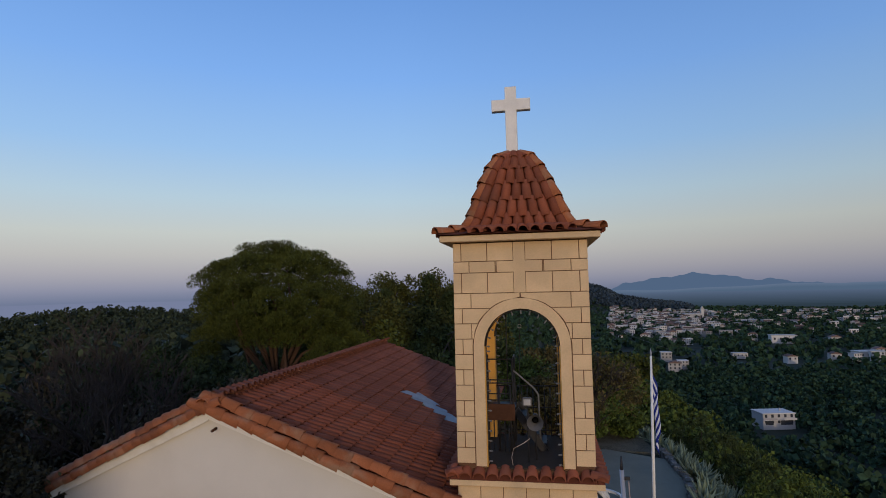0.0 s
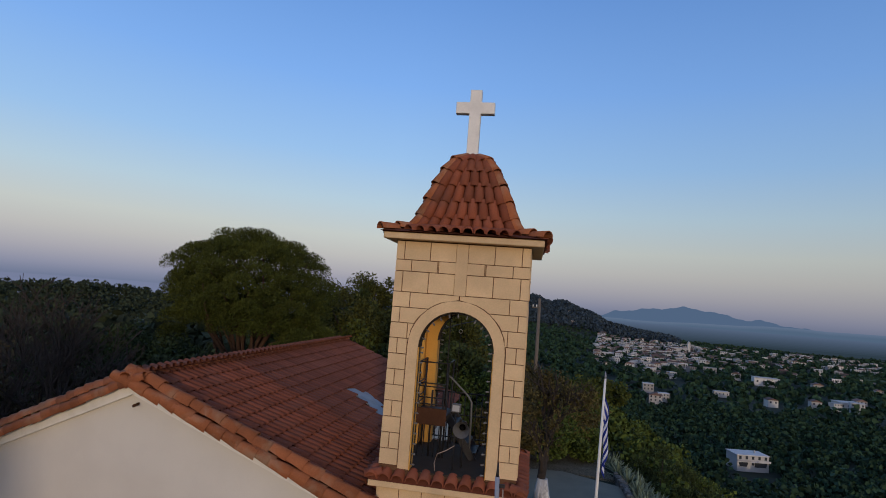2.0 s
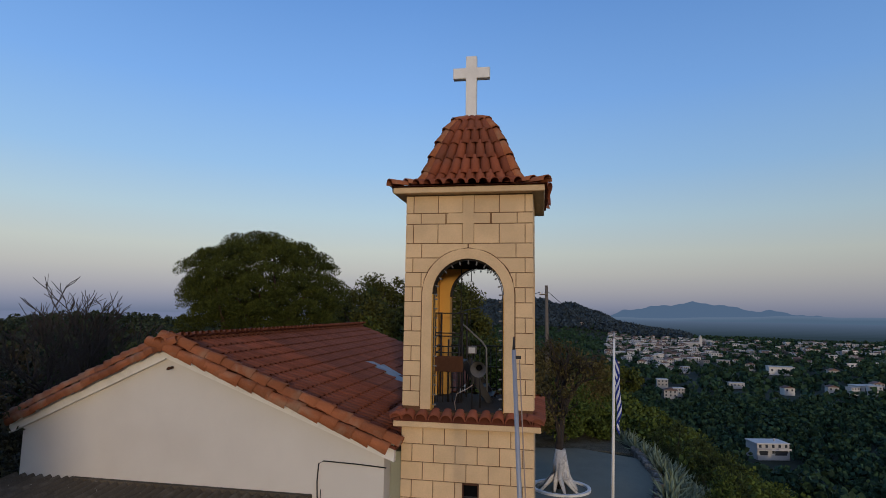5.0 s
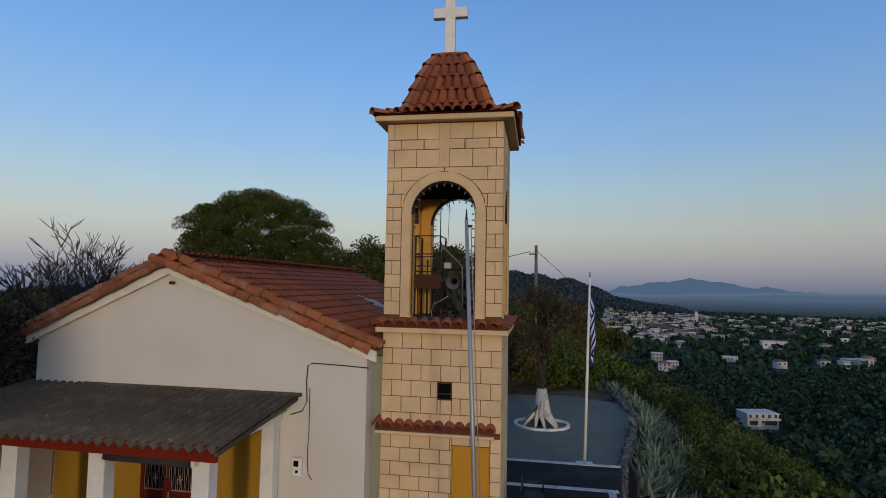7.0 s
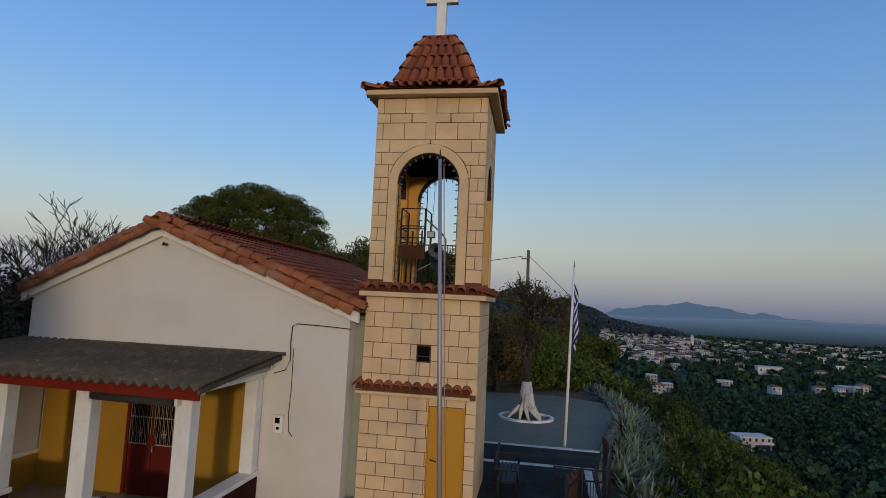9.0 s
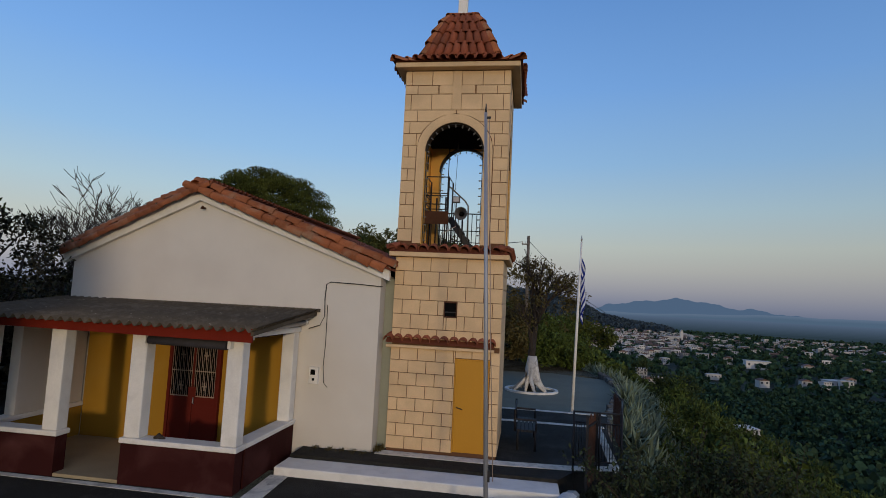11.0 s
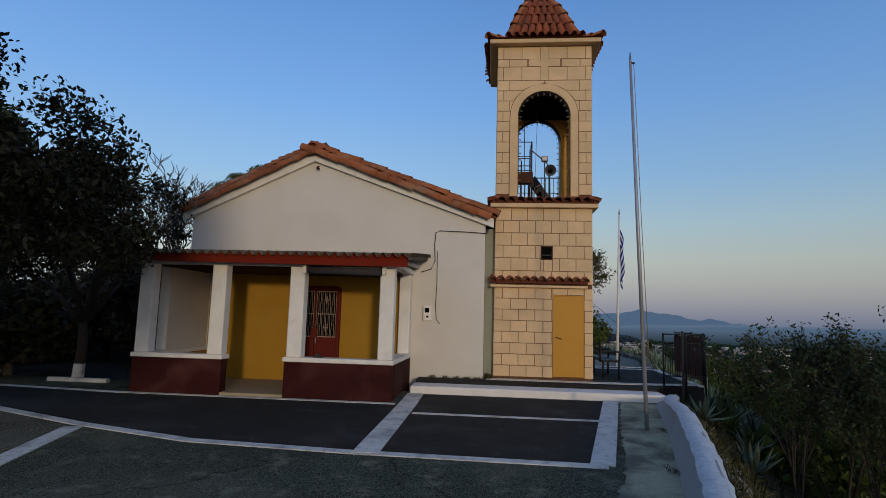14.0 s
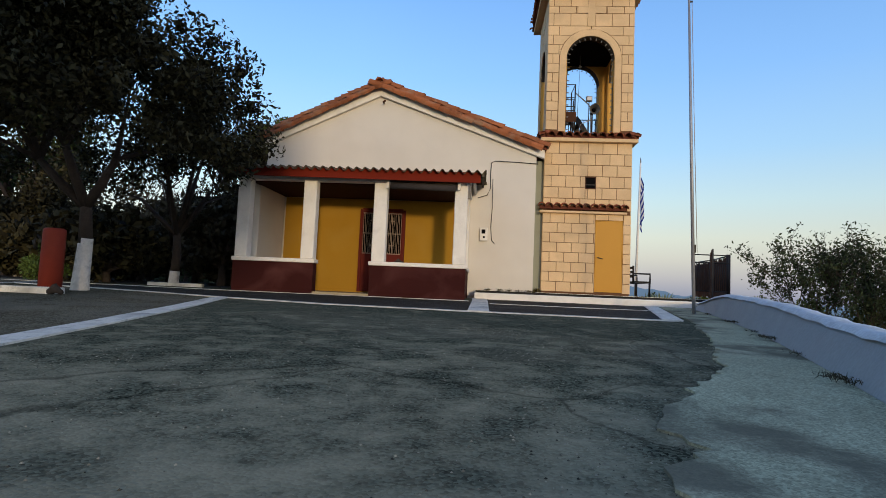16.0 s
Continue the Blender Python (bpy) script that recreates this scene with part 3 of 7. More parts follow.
solid("deck_edge", boxes((-0.05, 5.1, 13.72, 13.92, -0.2, DECK + 0.012), bevel=0.01), "line", "white painted step edge behind the tower", "step", "structure")
solid("yard_edge", boxes((0.0, 5.5, 16.22, 16.42, -0.5, -0.108), bevel=0.01), "line", "white painted lower step edge", "step", "structure")
stripe([(4.80, 10.0), (4.92, 13.8)], 0.18, DECK, h=0.02)
stripe([(-0.05, 9.62), (2.6, 9.62), (3.9, 9.72), (4.88, 9.98)], 0.30, DECK, label="white painted strip at the tower foot")

def wall_top(i, y):
    return 0.075 + 0.008 * math.sin(i * 1.7) - 0.27 * float(np.clip((y - 5.2) / 3.0, 0, 1)) - 0.10 * float(np.clip((3.5 - y) / 5, 0, 1))


# low boundary wall with a rounded, whitewashed top
bm = bmesh.new()
wy = [-14, -10, -7, -5, -3.5, -2.2, -1, 0.2, 1.4, 2.6, 3.8, 5, 6.2, 7.2, 8, 8.6]
rings = []
for i, y in enumerate(wy):
    x = float(edge_x(y)) + 0.12
    top = wall_top(i, y)
    prof = [(-0.12, -0.8), (-0.12, G + 0.02), (0.02, top - 0.05), (0.07, top), (0.21, top + 0.01), (0.27, top - 0.05), (0.28, -1.6)]
    rings.append([bm.verts.new((x + px + random.uniform(-0.01, 0.01), y, pz)) for px, pz in prof])
for r0, r1 in zip(rings, rings[1:]):
    for k in range(6):
        bm.faces.new((r0[k], r0[k + 1], r1[k + 1], r1[k]))
bm.faces.new(rings[-1])
bmesh.ops.recalc_face_normals(bm, faces=bm.faces)
cop = bmesh.new()
rings = []
yy = np.arange(-13.8, 8.62, 0.22)
for i, y in enumerate(yy):
    x = float(edge_x(y)) + 0.13 + random.uniform(-0.012, 0.012)
    top = float(np.interp(y, wy, [wall_top(k, q) for k, q in enumerate(wy)])) + random.uniform(-0.006, 0.007)
    rings.append([cop.verts.new((x + px, y, top + pz)) for px, pz in ((-0.005, -0.030), (0.035, 0.006), (0.09, 0.018), (0.20, 0.014), (0.275, -0.04))])
for r0, r1 in zip(rings, rings[1:]):
    for k in range(4):
        cop.faces.new((r0[k], r0[k + 1], r1[k + 1], r1[k])).smooth = True
bmesh.ops.recalc_face_normals(cop, faces=cop.faces)
M["limecoat"] = material("thick_limewash", (0.58, 0.60, 0.60), 0.9, 0.2, 4, 0.8, 22, stain=(0.30, 0.30, 0.30), stain_scale=4, stain_amount=0.4)
M["wallwash"] = material("grey_whitewash", (0.30, 0.325, 0.325), 0.9, 0.12, 2.5, 0.35, 30, stain=(0.30, 0.31, 0.31), stain_scale=2.2, stain_amount=0.5)
bwall = tilt(solid("boundary_wall", bm, "wallwash", "low whitewashed boundary wall curving along the drop", "wall", "structure"))
tilt(tagged(link("coping", mesh_of("coping", cop, "limecoat"), bwall), "rough thick white coping"))

# low rough stone rim along the rear yard
bm = bmesh.new()
for k in range(150):
    y = 13.6 + k * 0.10
    x = float(edge_x(y)) - 0.02 + random.uniform(-0.05, 0.05)
    w_, h_ = random.uniform(0.09, 0.17), random.uniform(0.05, 0.17)
    box(bm, -w_, w_, -0.09, 0.09, -0.25, h_, 0.02, m=Matrix.Translation((x, y, G)) @ pose(0, 0, 0, random.uniform(-8, 8), random.uniform(-8, 8), random.uniform(-25, 25)))
M["rimstone"] = material("dark_rim_stone", (0.11, 0.105, 0.09), 0.95, 0.35, 5, 0.5, 30, stain=(0.36, 0.35, 0.32), stain_scale=3, stain_amount=0.7)
solid("yard_rim", bm, "rimstone", "low rim of rough dark stones along the rear yard", "stones", "stuff")

# loose gravel on the forecourt
n = 60000
gxp = np.concatenate([RNG.uniform(-7.5, 1.6, n), RNG.normal(-1.55, 0.35, 1500), RNG.normal(0.75, 0.5, 2500), RNG.uniform(-1.2, 1.4, 9000)])
gyp = np.concatenate([RNG.uniform(-6.5, 3.2, n), RNG.normal(0.9, 0.45, 1500), RNG.uniform(-4, 3.2, 2500), RNG.uniform(-4.6, 0.5, 9000)])
clump = np.sin(gxp * 2.3 + np.sin(gyp * 1.7) * 1.5) * np.sin(gyp * 1.9 + np.sin(gxp * 1.3) * 2)
keep = (gxp < edge_x(gyp) - 0.05) & (RNG.random(len(gxp)) < 0.45 + 0.5 * clump)
gxp, gyp = gxp[keep], gyp[keep]
verts, faces = [], []
for x, y in zip(gxp, gyp):
    s = 0.002 + 0.008 * float(RNG.random()) ** 3
    a0 = float(RNG.uniform(0, 6.28))
    b0 = len(verts)
    for k in range(4):
        verts.append((x + s * math.cos(a0 + k * 1.57) * RNG.uniform(0.7, 1.3), y + s * math.sin(a0 + k * 1.57) * RNG.uniform(0.7, 1.3), G - 0.002))
    verts.append((x, y, G + s * 0.55))
    faces += [(b0 + k, b0 + (k + 1) % 4, b0 + 4) for k in range(4)]
me = bpy.data.meshes.new("gravel")
me.from_pydata(verts, [], faces)
me.materials.append(M["gravel"])
tilt(tagged(new("gravel", me), "loose pale gravel scattered over the forecourt", "gravel", kind="stuff"))

# ---------------------------------------------------------------- chapel
FY, WX0, WX1 = 9.56, -7.50, -0.14       # gable wall front, side faces
AX, AZ = -4.42, 5.22                    # gable apex
EL, ER = 3.78, 3.70                     # wall heights at the eaves
BACK = 20.8
chapel = empty("chapel", "small cream plastered chapel with a terracotta tiled gable roof", "chapel", at=(-4, 15, 0))
part("gable_wall", prism(bmesh.new(), [(WX0, -0.5), (WX1, -0.5), (WX1, ER), (AX, AZ), (WX0, EL)], FY, FY + 0.3), "plaster", chapel, "cream plastered gable wall")
part("side_wall", boxes((WX1 - 0.3, WX1, FY + 0.3, BACK, -0.5, ER)), "plaster", chapel)
part("side_wall", boxes((WX0, WX0 + 0.3, FY + 0.3, BACK, -0.5, EL)), "plaster", chapel)
part("rear_wall", prism(bmesh.new(), [(WX0, -0.5), (WX1, -0.5), (WX1, ER), (AX, AZ), (WX0, EL)], BACK - 0.3, BACK - 0.002), "plaster", chapel)
for xa, za, xb, zb in ((WX0 - 0.2, EL - 0.01, AX, AZ + 0.09), (AX, AZ + 0.09, WX1 + 0.2, ER)):
    part("verge_trim", prism(bmesh.new(), [(xa, za - 0.11), (xb, zb - 0.13), (xb, zb + 0.15), (xa, za + 0.15)], FY - 0.12, FY - 0.003), "white", chapel, "white plastered verge moulding")
# roof deck
RL = (WX0 - 0.22, EL + 0.13)
RR = (WX1 + 0.24, ER + 0.13)
RT = (AX, AZ + 0.28)


def slope_matrix(eave, top, y, sign):
    """Local x along the eave (world y), local y up the slope, z outward."""
    u = Vector((top[0] - eave[0], 0, top[1] - eave[1])).normalized()
    n_ = Vector((-u.z, 0, u.x)) if u.x > 0 else Vector((u.z, 0, -u.x))
    v = u.cross(n_)
    return Matrix(((v.x, u.x, n_.x, eave[0]), (v.y, u.y, n_.y, y), (v.z, u.z, n_.z, eave[1]), (0, 0, 0, 1)))


DECKS = {}
for ev in (RL, RR):
    DECKS[ev] = part("roof_deck", prism(bmesh.new(), [ev, RT, (RT[0], RT[1] - 0.05), (ev[0], ev[1] - 0.05)], FY - 0.18, BACK + 0.2), "pan", chapel, "terracotta roof bed")


def tile_mesh(name, w, l, mat, h=None, seg=6, flare=0.12):
    """A barrel tile: arched shell, wider and open at its lower end (y = 0)."""
    h = h or w * 0.42
    bm = bmesh.new()
    th = 0.014
    rows = []
    for y, k, drop in ((0, 1 + flare, 0.0), (l, 1 - flare * 0.3, -0.012)):
        for inner in (0, 1):
            rows.append([bm.verts.new(((w / 2 * k - th * inner) * math.cos(math.pi * i / seg), y, max(0, (h * k - th * inner)) * math.sin(math.pi * i / seg) + drop + (0.018 if y == 0 else 0))) for i in range(seg + 1)])
    o0, i0, o1, i1 = rows
    for k in range(seg):
        f = bm.faces.new((o0[k], o0[k + 1], o1[k + 1], o1[k]))
        f.smooth = True
        bm.faces.new((i0[k + 1], i0[k], i1[k], i1[k + 1]))
        bm.faces.new((o0[k + 1], o0[k], i0[k], i0[k + 1]))
    bmesh.ops.recalc_face_normals(bm, faces=bm.faces)
    return mesh_of(name, bm, mat)


PATCH = [(2.95, 2.45), (3.65, 2.25), (3.2, 1.50), (2.6, 0.9), (2.45, 0.3), (1.75, 0.35), (2.1, 1.15), (2.6, 1.7)]


def in_patch(u, v):
    """Whether a place on the right slope lies in the metal patch."""
    inside = False
    for (ua, va), (ub, vb) in zip(PATCH, PATCH[1:] + PATCH[:1]):
        if (va > v) != (vb > v) and u < (ub - ua) * (v - va) / (vb - va) + ua:
            inside = not inside
    return inside


TW, TL = 0.215, 0.36
near_tile = tile_mesh("roof_tile", 0.17, TL + 0.05, "tile")
field_v = np.array([v.co[:] for v in near_tile.vertices])
field_f = [tuple(p.vertices) for p in near_tile.polygons]
near_jobs = []
for ev, sign in ((RR, 1), (RL, -1)):
    length = (Vector(RT) - Vector(ev)).length
    rows_n = int(length / TL)
    cols = int((BACK + 0.1 - (FY - 0.1)) / TW)
    fv, ff = [], []
    for c in range(cols):
        y = FY - 0.02 + c * TW
        base = slope_matrix(ev, RT, y, sign)
        for r in range(rows_n + 1):
            if sign == 1 and in_patch(y - 11.9, r * TL + 0.15):
                continue
            jit = pose(random.uniform(-0.008, 0.008), 0, 0.003 + random.uniform(-0.003, 0.004), 0, 0, random.uniform(-1.2, 1.2))
            m = base @ pose(0, r * TL - 0.03, 0.004) @ jit
            if sign == 1 and c < 15 and r < 13 or sign == -1 and c < 5 and r < 10:
                near_jobs.append((ev, m))
            else:
                pts = field_v @ np.array(m.to_3x3()).T + np.array(m.translation)
                b0 = sum(len(q) for q in fv)
                fv.append(pts)
                ff += [tuple(i + b0 for i in f) for f in field_f]
    me = bpy.data.meshes.new("tile_field")
    me.from_pydata(np.concatenate(fv).tolist(), [], ff)
    me.materials.append(M["tile_stuff"])
    ob = link("tile_field", me, chapel, "rows of terracotta barrel tiles")
    ob["kind"] = "stuff"
# metal valley sheet on the right slope
sl = slope_matrix(RR, RT, 11.9, 1)
bm = bmesh.new()
prism(bm, [(u * 1.06 - 0.14, v * 1.06 - 0.1) for u, v in PATCH], 0.02, 0.045, "z")
bmesh.ops.transform(bm, matrix=sl, verts=bm.verts)
part("valley_flashing", bm, "metal_sheet", chapel, "pale grey metal flashing strip")
# ridge and verge caps
cap = tile_mesh("ridge_tile", 0.23, 0.42, "tile_edge", 0.085, flare=0.07)
for i in range(int((BACK + 0.3 - FY + 0.3) / 0.38)):
    link("ridge_tile", cap, DECKS[RR], m=pose(RT[0], FY - 0.33 + i * 0.38, RT[1] + 0.005, random.uniform(-1, 1), random.uniform(-2, 2), 0))
verge = tile_mesh("verge_tile", 0.21, 0.42, "tile_edge", 0.13, flare=0.22)
hang = tile_mesh("edge_tile", 0.19, 0.40, "tile_edge", 0.10, flare=0.25)
short_verge = tile_mesh("verge_tile", 0.20, 0.27, "tile_edge", 0.12, flare=0.25)
short_hang = tile_mesh("edge_tile", 0.17, 0.26, "tile_edge", 0.09, flare=0.25)
plug = mesh_of("mortar", prism(bmesh.new(), [(-0.075, 0.0), (0.075, 0.0), (0.045, 0.075), (0.0, 0.10), (-0.045, 0.075)], -0.012, 0.05), "mortar")
for ev, sign in ((RR, 1), (RL, -1)):
    length = (Vector(RT) - Vector(ev)).length
    top_ = slope_matrix(ev, RT, FY - 0.10, sign)
    low_ = slope_matrix(ev, RT, FY - 0.215, sign)
    gap, v_tile, h_tile = (0.33, verge, hang) if sign == 1 else (0.20, short_verge, short_hang)
    for r in range(int(length / gap) + 1):
        jit = pose(random.uniform(-0.02, 0.02), r * gap - 0.05, 0.03 + random.uniform(-0.012, 0.015), 5 + random.uniform(-2, 3), random.uniform(-5, 5), random.uniform(-4, 4))
        link("verge_tile", v_tile, DECKS[ev], m=top_ @ jit)
        link("mortar", plug, DECKS[ev], m=top_ @ jit @ pose(random.uniform(-0.01, 0.01), 0.02, 0.012))
        link("edge_tile", h_tile, DECKS[ev], m=low_ @ pose(random.uniform(-0.012, 0.012), r * gap + 0.10, -0.085 + random.uniform(-0.012, 0.012), 6 + random.uniform(-3, 3), sign * -38 + random.uniform(-6, 6), random.uniform(-4, 4)))
bm = tube(bmesh.new(), [(AX + 0.1, FY - 0.02, AZ - 0.2), (AX + 0.1, FY - 0.16, AZ - 0.22), (AX + 0.16, FY - 0.2, AZ - 0.19)], 0.025, 6)
solid("gable_bracket", bm, "rust", "small rusty bracket under the gable apex", "bracket")

# porch walls inside the gable: ochre field, door
part("ochre_panel", boxes((-6.88, -1.95, FY - 0.03, FY - 0.004, -0.3, 2.335)), "yellow", chapel, "ochre painted wall inside the porch")
DX0, DX1, DZ0, DZ1 = -4.76, -3.60, -0.14, 2.06
chapel_door = empty("double_door", "red-brown steel double door with cream iron grilles", "door", at=((DX0 + DX1) / 2, FY - 0.06, DZ0))
for xa, xb in ((DX0 + 0.04, (DX0 + DX1) / 2 - 0.006), ((DX0 + DX1) / 2 + 0.006, DX1 - 0.04)):
    door_leaf = part("leaf", boxes((xa, xb, FY - 0.10, FY - 0.045, DZ0, DZ1 - 0.04), bevel=0.006), "doorred", chapel_door)
    part("glass", boxes((xa + 0.035, xb - 0.035, FY - 0.108, FY - 0.101, DZ0 + 1.04, DZ1 - 0.12)), "dark", door_leaf, "dark glass behind the grille")
    bm = bmesh.new()
    wide = xb - xa - 0.06
    zl, zh = DZ0 + 1.02, DZ1 - 0.1
    for k in range(11):
        x = xa + 0.03 + k * wide / 10
        bow = 0.009 * (1 if k % 2 else -1) * (0 if k in (0, 10) else 1)
        tube(bm, [(x + bow * math.sin((z - zl) / (zh - zl) * math.pi * 4), FY - 0.12, z) for z in np.linspace(zl, zh, 17)], 0.0055, 4, cap=False)
    xm = (xa + xb) / 2
    for zc in (zl + 0.22, zh - 0.20):
        box(bm, xm - 0.055, xm + 0.055, FY - 0.130, FY - 0.112, zc - 0.012, zc + 0.012)
        box(bm, xm - 0.012, xm + 0.012, FY - 0.130, FY - 0.112, zc - 0.09, zc + 0.09)
    for z in (zl, (zl + zh) / 2, zh):
        box(bm, xa + 0.025, xb - 0.025, FY - 0.127, FY - 0.113, z - 0.009, z + 0.009)
    part("grille", bm, "grille", door_leaf, "cream scrolled iron grille")
part("door_frame", boxes((DX0 - 0.03, DX0 + 0.037, FY - 0.12, FY - 0.032, DZ0, DZ1), (DX1 - 0.037, DX1 + 0.03, FY - 0.12, FY - 0.032, DZ0, DZ1), (DX0 + 0.038, DX1 - 0.038, FY - 0.12, FY - 0.032, DZ1 - 0.037, DZ1 + 0.03)), "doorred", chapel_door)
part("lock_box", boxes(((DX0 + DX1) / 2 - 0.09, (DX0 + DX1) / 2 + 0.09, FY - 0.14, FY - 0.11, DZ0 + 0.98, DZ0 + 1.22), bevel=0.005), "doorred", chapel_door)
part("handle", rod([((DX0 + DX1) / 2 + 0.05, FY - 0.11, 0.72), ((DX0 + DX1) / 2 + 0.05, FY - 0.15, 0.74), ((DX0 + DX1) / 2 + 0.05, FY - 0.15, 0.86)], 0.012, 6), "steel", chapel_door, "steel pull handle")

# ---------------------------------------------------------------- porch
PY = 7.12
porch = empty("porch", "open porch with white pillars, maroon plinth walls and a corrugated roof", "porch", at=(-4.5, 8.4, -0.3))
PX0, PX1 = -7.16, -1.85
SILL = 0.56
part("porch_floor", boxes((PX0 + 0.05, PX1 - 0.05, PY + 0.02, FY - 0.05, -0.6, -0.17)), "porchfloor", porch, "pale beige porch floor")


def plinth(x0, x1, y0, y1):
    pw = part("plinth_wall", boxes((x0, x1, y0, y1, -0.55, SILL - 0.09)), "maroon", porch, "maroon painted plinth wall")
    part("sill", boxes((x0 - 0.03, x1 + 0.03, y0 - 0.03, y1 + 0.03, SILL - 0.088, SILL), bevel=0.01), "white", pw, "white painted sill")


plinth(PX0, -5.29, PY, PY + 0.26)
plinth(-4.0, PX1, PY, PY + 0.26)
plinth(PX1 - 0.26, PX1, PY + 0.34, FY - 0.04)
plinth(PX0, PX0 + 0.26, PY + 0.34, FY - 0.04)
part("side_panel", boxes((PX0 + 0.02, PX0 + 0.25, 7.84, FY - 0.045, SILL + 0.002, 2.40), bevel=0.01), "plaster", porch, "cream plastered side wall over the sill")
part("dado", boxes((PX0 + 0.262, PX0 + 0.275, PY + 0.30, FY - 0.045, -0.168, SILL - 0.095)), "yellow", porch, "ochre painted inner face of the low wall")
for xa, xb in ((PX0 + 0.01, -6.86), (-5.61, -5.31), (-3.98, -3.68), (-2.15, PX1 - 0.01)):
    bm = boxes((xa, xb, PY + 0.012, PY + 0.27, SILL + 0.002, 2.36), bevel=0.015)
    part("pillar", bm, "white", porch, "white painted square pillar")
for x in (PX1 - 0.27,):
    part("pillar", boxes((x, x + 0.26, FY - 0.30, FY - 0.045, SILL + 0.002, 2.40), bevel=0.012), "white", porch, "white painted wall pillar")
part("front_beam", boxes((PX0 - 0.05, PX1 + 0.06, PY + 0.02, PY + 0.26, 2.362, 2.46)), "white", porch, "white painted beam")
part("side_beam", boxes((PX1 - 0.2, PX1 + 0.03, PY + 0.27, FY - 0.05, 2.402, 2.50)), "white", porch, "white painted side beam")
part("side_beam", boxes((PX0 - 0.03, PX0 + 0.2, PY + 0.27, FY - 0.05, 2.402, 2.50)), "white", porch)
RZ0, RZ1, RYF = 2.58, 2.87, 6.72       # corrugated roof: front edge, wall edge
PRX0, PRX1 = -7.55, -1.46
part("fascia", prism(bmesh.new(), [(PRX0 + 0.1, 2.40), (PRX1 - 0.12, 2.36), (PRX1 - 0.12, 2.59), (PRX0 + 0.1, 2.60)], RYF + 0.14, RYF + 0.19), "fascia", porch, "red-brown painted timber fascia")
for x in np.linspace(PRX0 + 0.3, PRX1 - 0.35, 7):
    part("rafter", prism(bmesh.new(), [(RYF + 0.2, RZ0 - 0.12), (PY + 0.24, RZ0 - 0.07), (PY + 0.24, RZ0 - 0.005), (RYF + 0.2, RZ0 - 0.03)], x - 0.035, x + 0.035, "x"), "fascia", porch)
part("porch_ceiling", boxes((PX0 + 0.21, PX1 - 0.21, PY + 0.27, FY - 0.035, 2.34, 2.375)), "soffit", porch, "dark red-brown boarded soffit")
bm = bmesh.new()
cols = int((PRX1 - PRX0) / 0.0238)
prev = None
for i in range(cols + 1):
    x = PRX0 + (PRX1 - PRX0) * i / cols
    dz = 0.042 * math.sin(2 * math.pi * x / 0.19)
    col = []
    for y, z in ((RYF, RZ0), ((RYF + FY) / 2, (RZ0 + RZ1) / 2 + 0.008 * math.sin(x * 3)), (FY - 0.012, RZ1)):
        col.append((bm.verts.new((x, y, z + dz)), bm.verts.new((x, y, z + dz - 0.008))))
    if prev:
        for k in range(2):
            bm.faces.new((prev[k][0], col[k][0], col[k + 1][0], prev[k + 1][0])).smooth = True
            bm.faces.new((prev[k][1], prev[k + 1][1], col[k + 1][1], col[k][1])).smooth = True
        bm.faces.new((prev[0][0], prev[0][1], col[0][1], col[0][0]))
    prev = col
bmesh.ops.recalc_face_normals(bm, faces=bm.faces)
part("corrugated_roof", bm, "fibre", porch, "grey-brown corrugated fibre-cement roof with lichen")
part("verge_board", prism(bmesh.new(), [(RYF + 0.05, RZ0 - 0.1), (FY - 0.02, RZ1 - 0.11), (FY - 0.02, RZ1 - 0.03), (RYF + 0.05, RZ0 - 0.03)], PRX1 - 0.10, PRX1 - 0.05, "x"), "fibre", porch, "weathered dark verge board")
part("wall_flashing", boxes((-6.30, PRX1 + 0.02, FY - 0.10, FY - 0.004, RZ1 - 0.03, RZ1 + 0.035)), "fibre", porch)
blind = empty("rolled_blind", "rolled-up dark awning blind under the porch beam", "blind", at=(-2.85, PY - 0.02, 2.3))
part("roll", rod([(-3.60, PY - 0.05, 2.285), (-2.12, PY - 0.05, 2.265)], 0.075, 12), "blind", blind)
part("rail", boxes((-3.62, -2.10, PY - 0.10, PY - 0.02, 2.362, 2.395)), "iron", blind)
for x in (-3.66, -2.06):
    part("bracket", boxes((x - 0.03, x + 0.03, PY - 0.11, PY + 0.008, 2.22, 2.40)), "white", blind)
blind2 = empty("rolled_blind", "rolled-up pale awning blind along the porch side", "blind", at=(PX1 + 0.1, 8.4, 2.55))
part("roll", rod([(PX1 + 0.10, PY + 0.2, 2.52), (PX1 + 0.12, FY - 0.12, 2.60)], 0.05, 10), "steel", blind2)
part("end_cap", rod([(PX1 + 0.118, FY - 0.12, 2.60), (PX1 + 0.12, FY - 0.06, 2.602)], 0.062, 10), "white", blind2)
solid("dark_stone", rod([(-3.45, PY + 0.13, SILL), (-3.38, PY + 0.13, SILL + 0.05), (-3.26, PY + 0.14, SILL)], [0.03, 0.05, 0.02], 6), "bark", "dark lump lying on the porch sill", "stone")

# recessed wall closing the gap beside the tower
solid("gap_wall", boxes((WX1 + 0.004, 0.098, FY + 0.42, FY + 0.55, -0.3, 3.62)), "gapwall", "grey-green plastered wall closing the gap beside the tower", "wall", "structure")
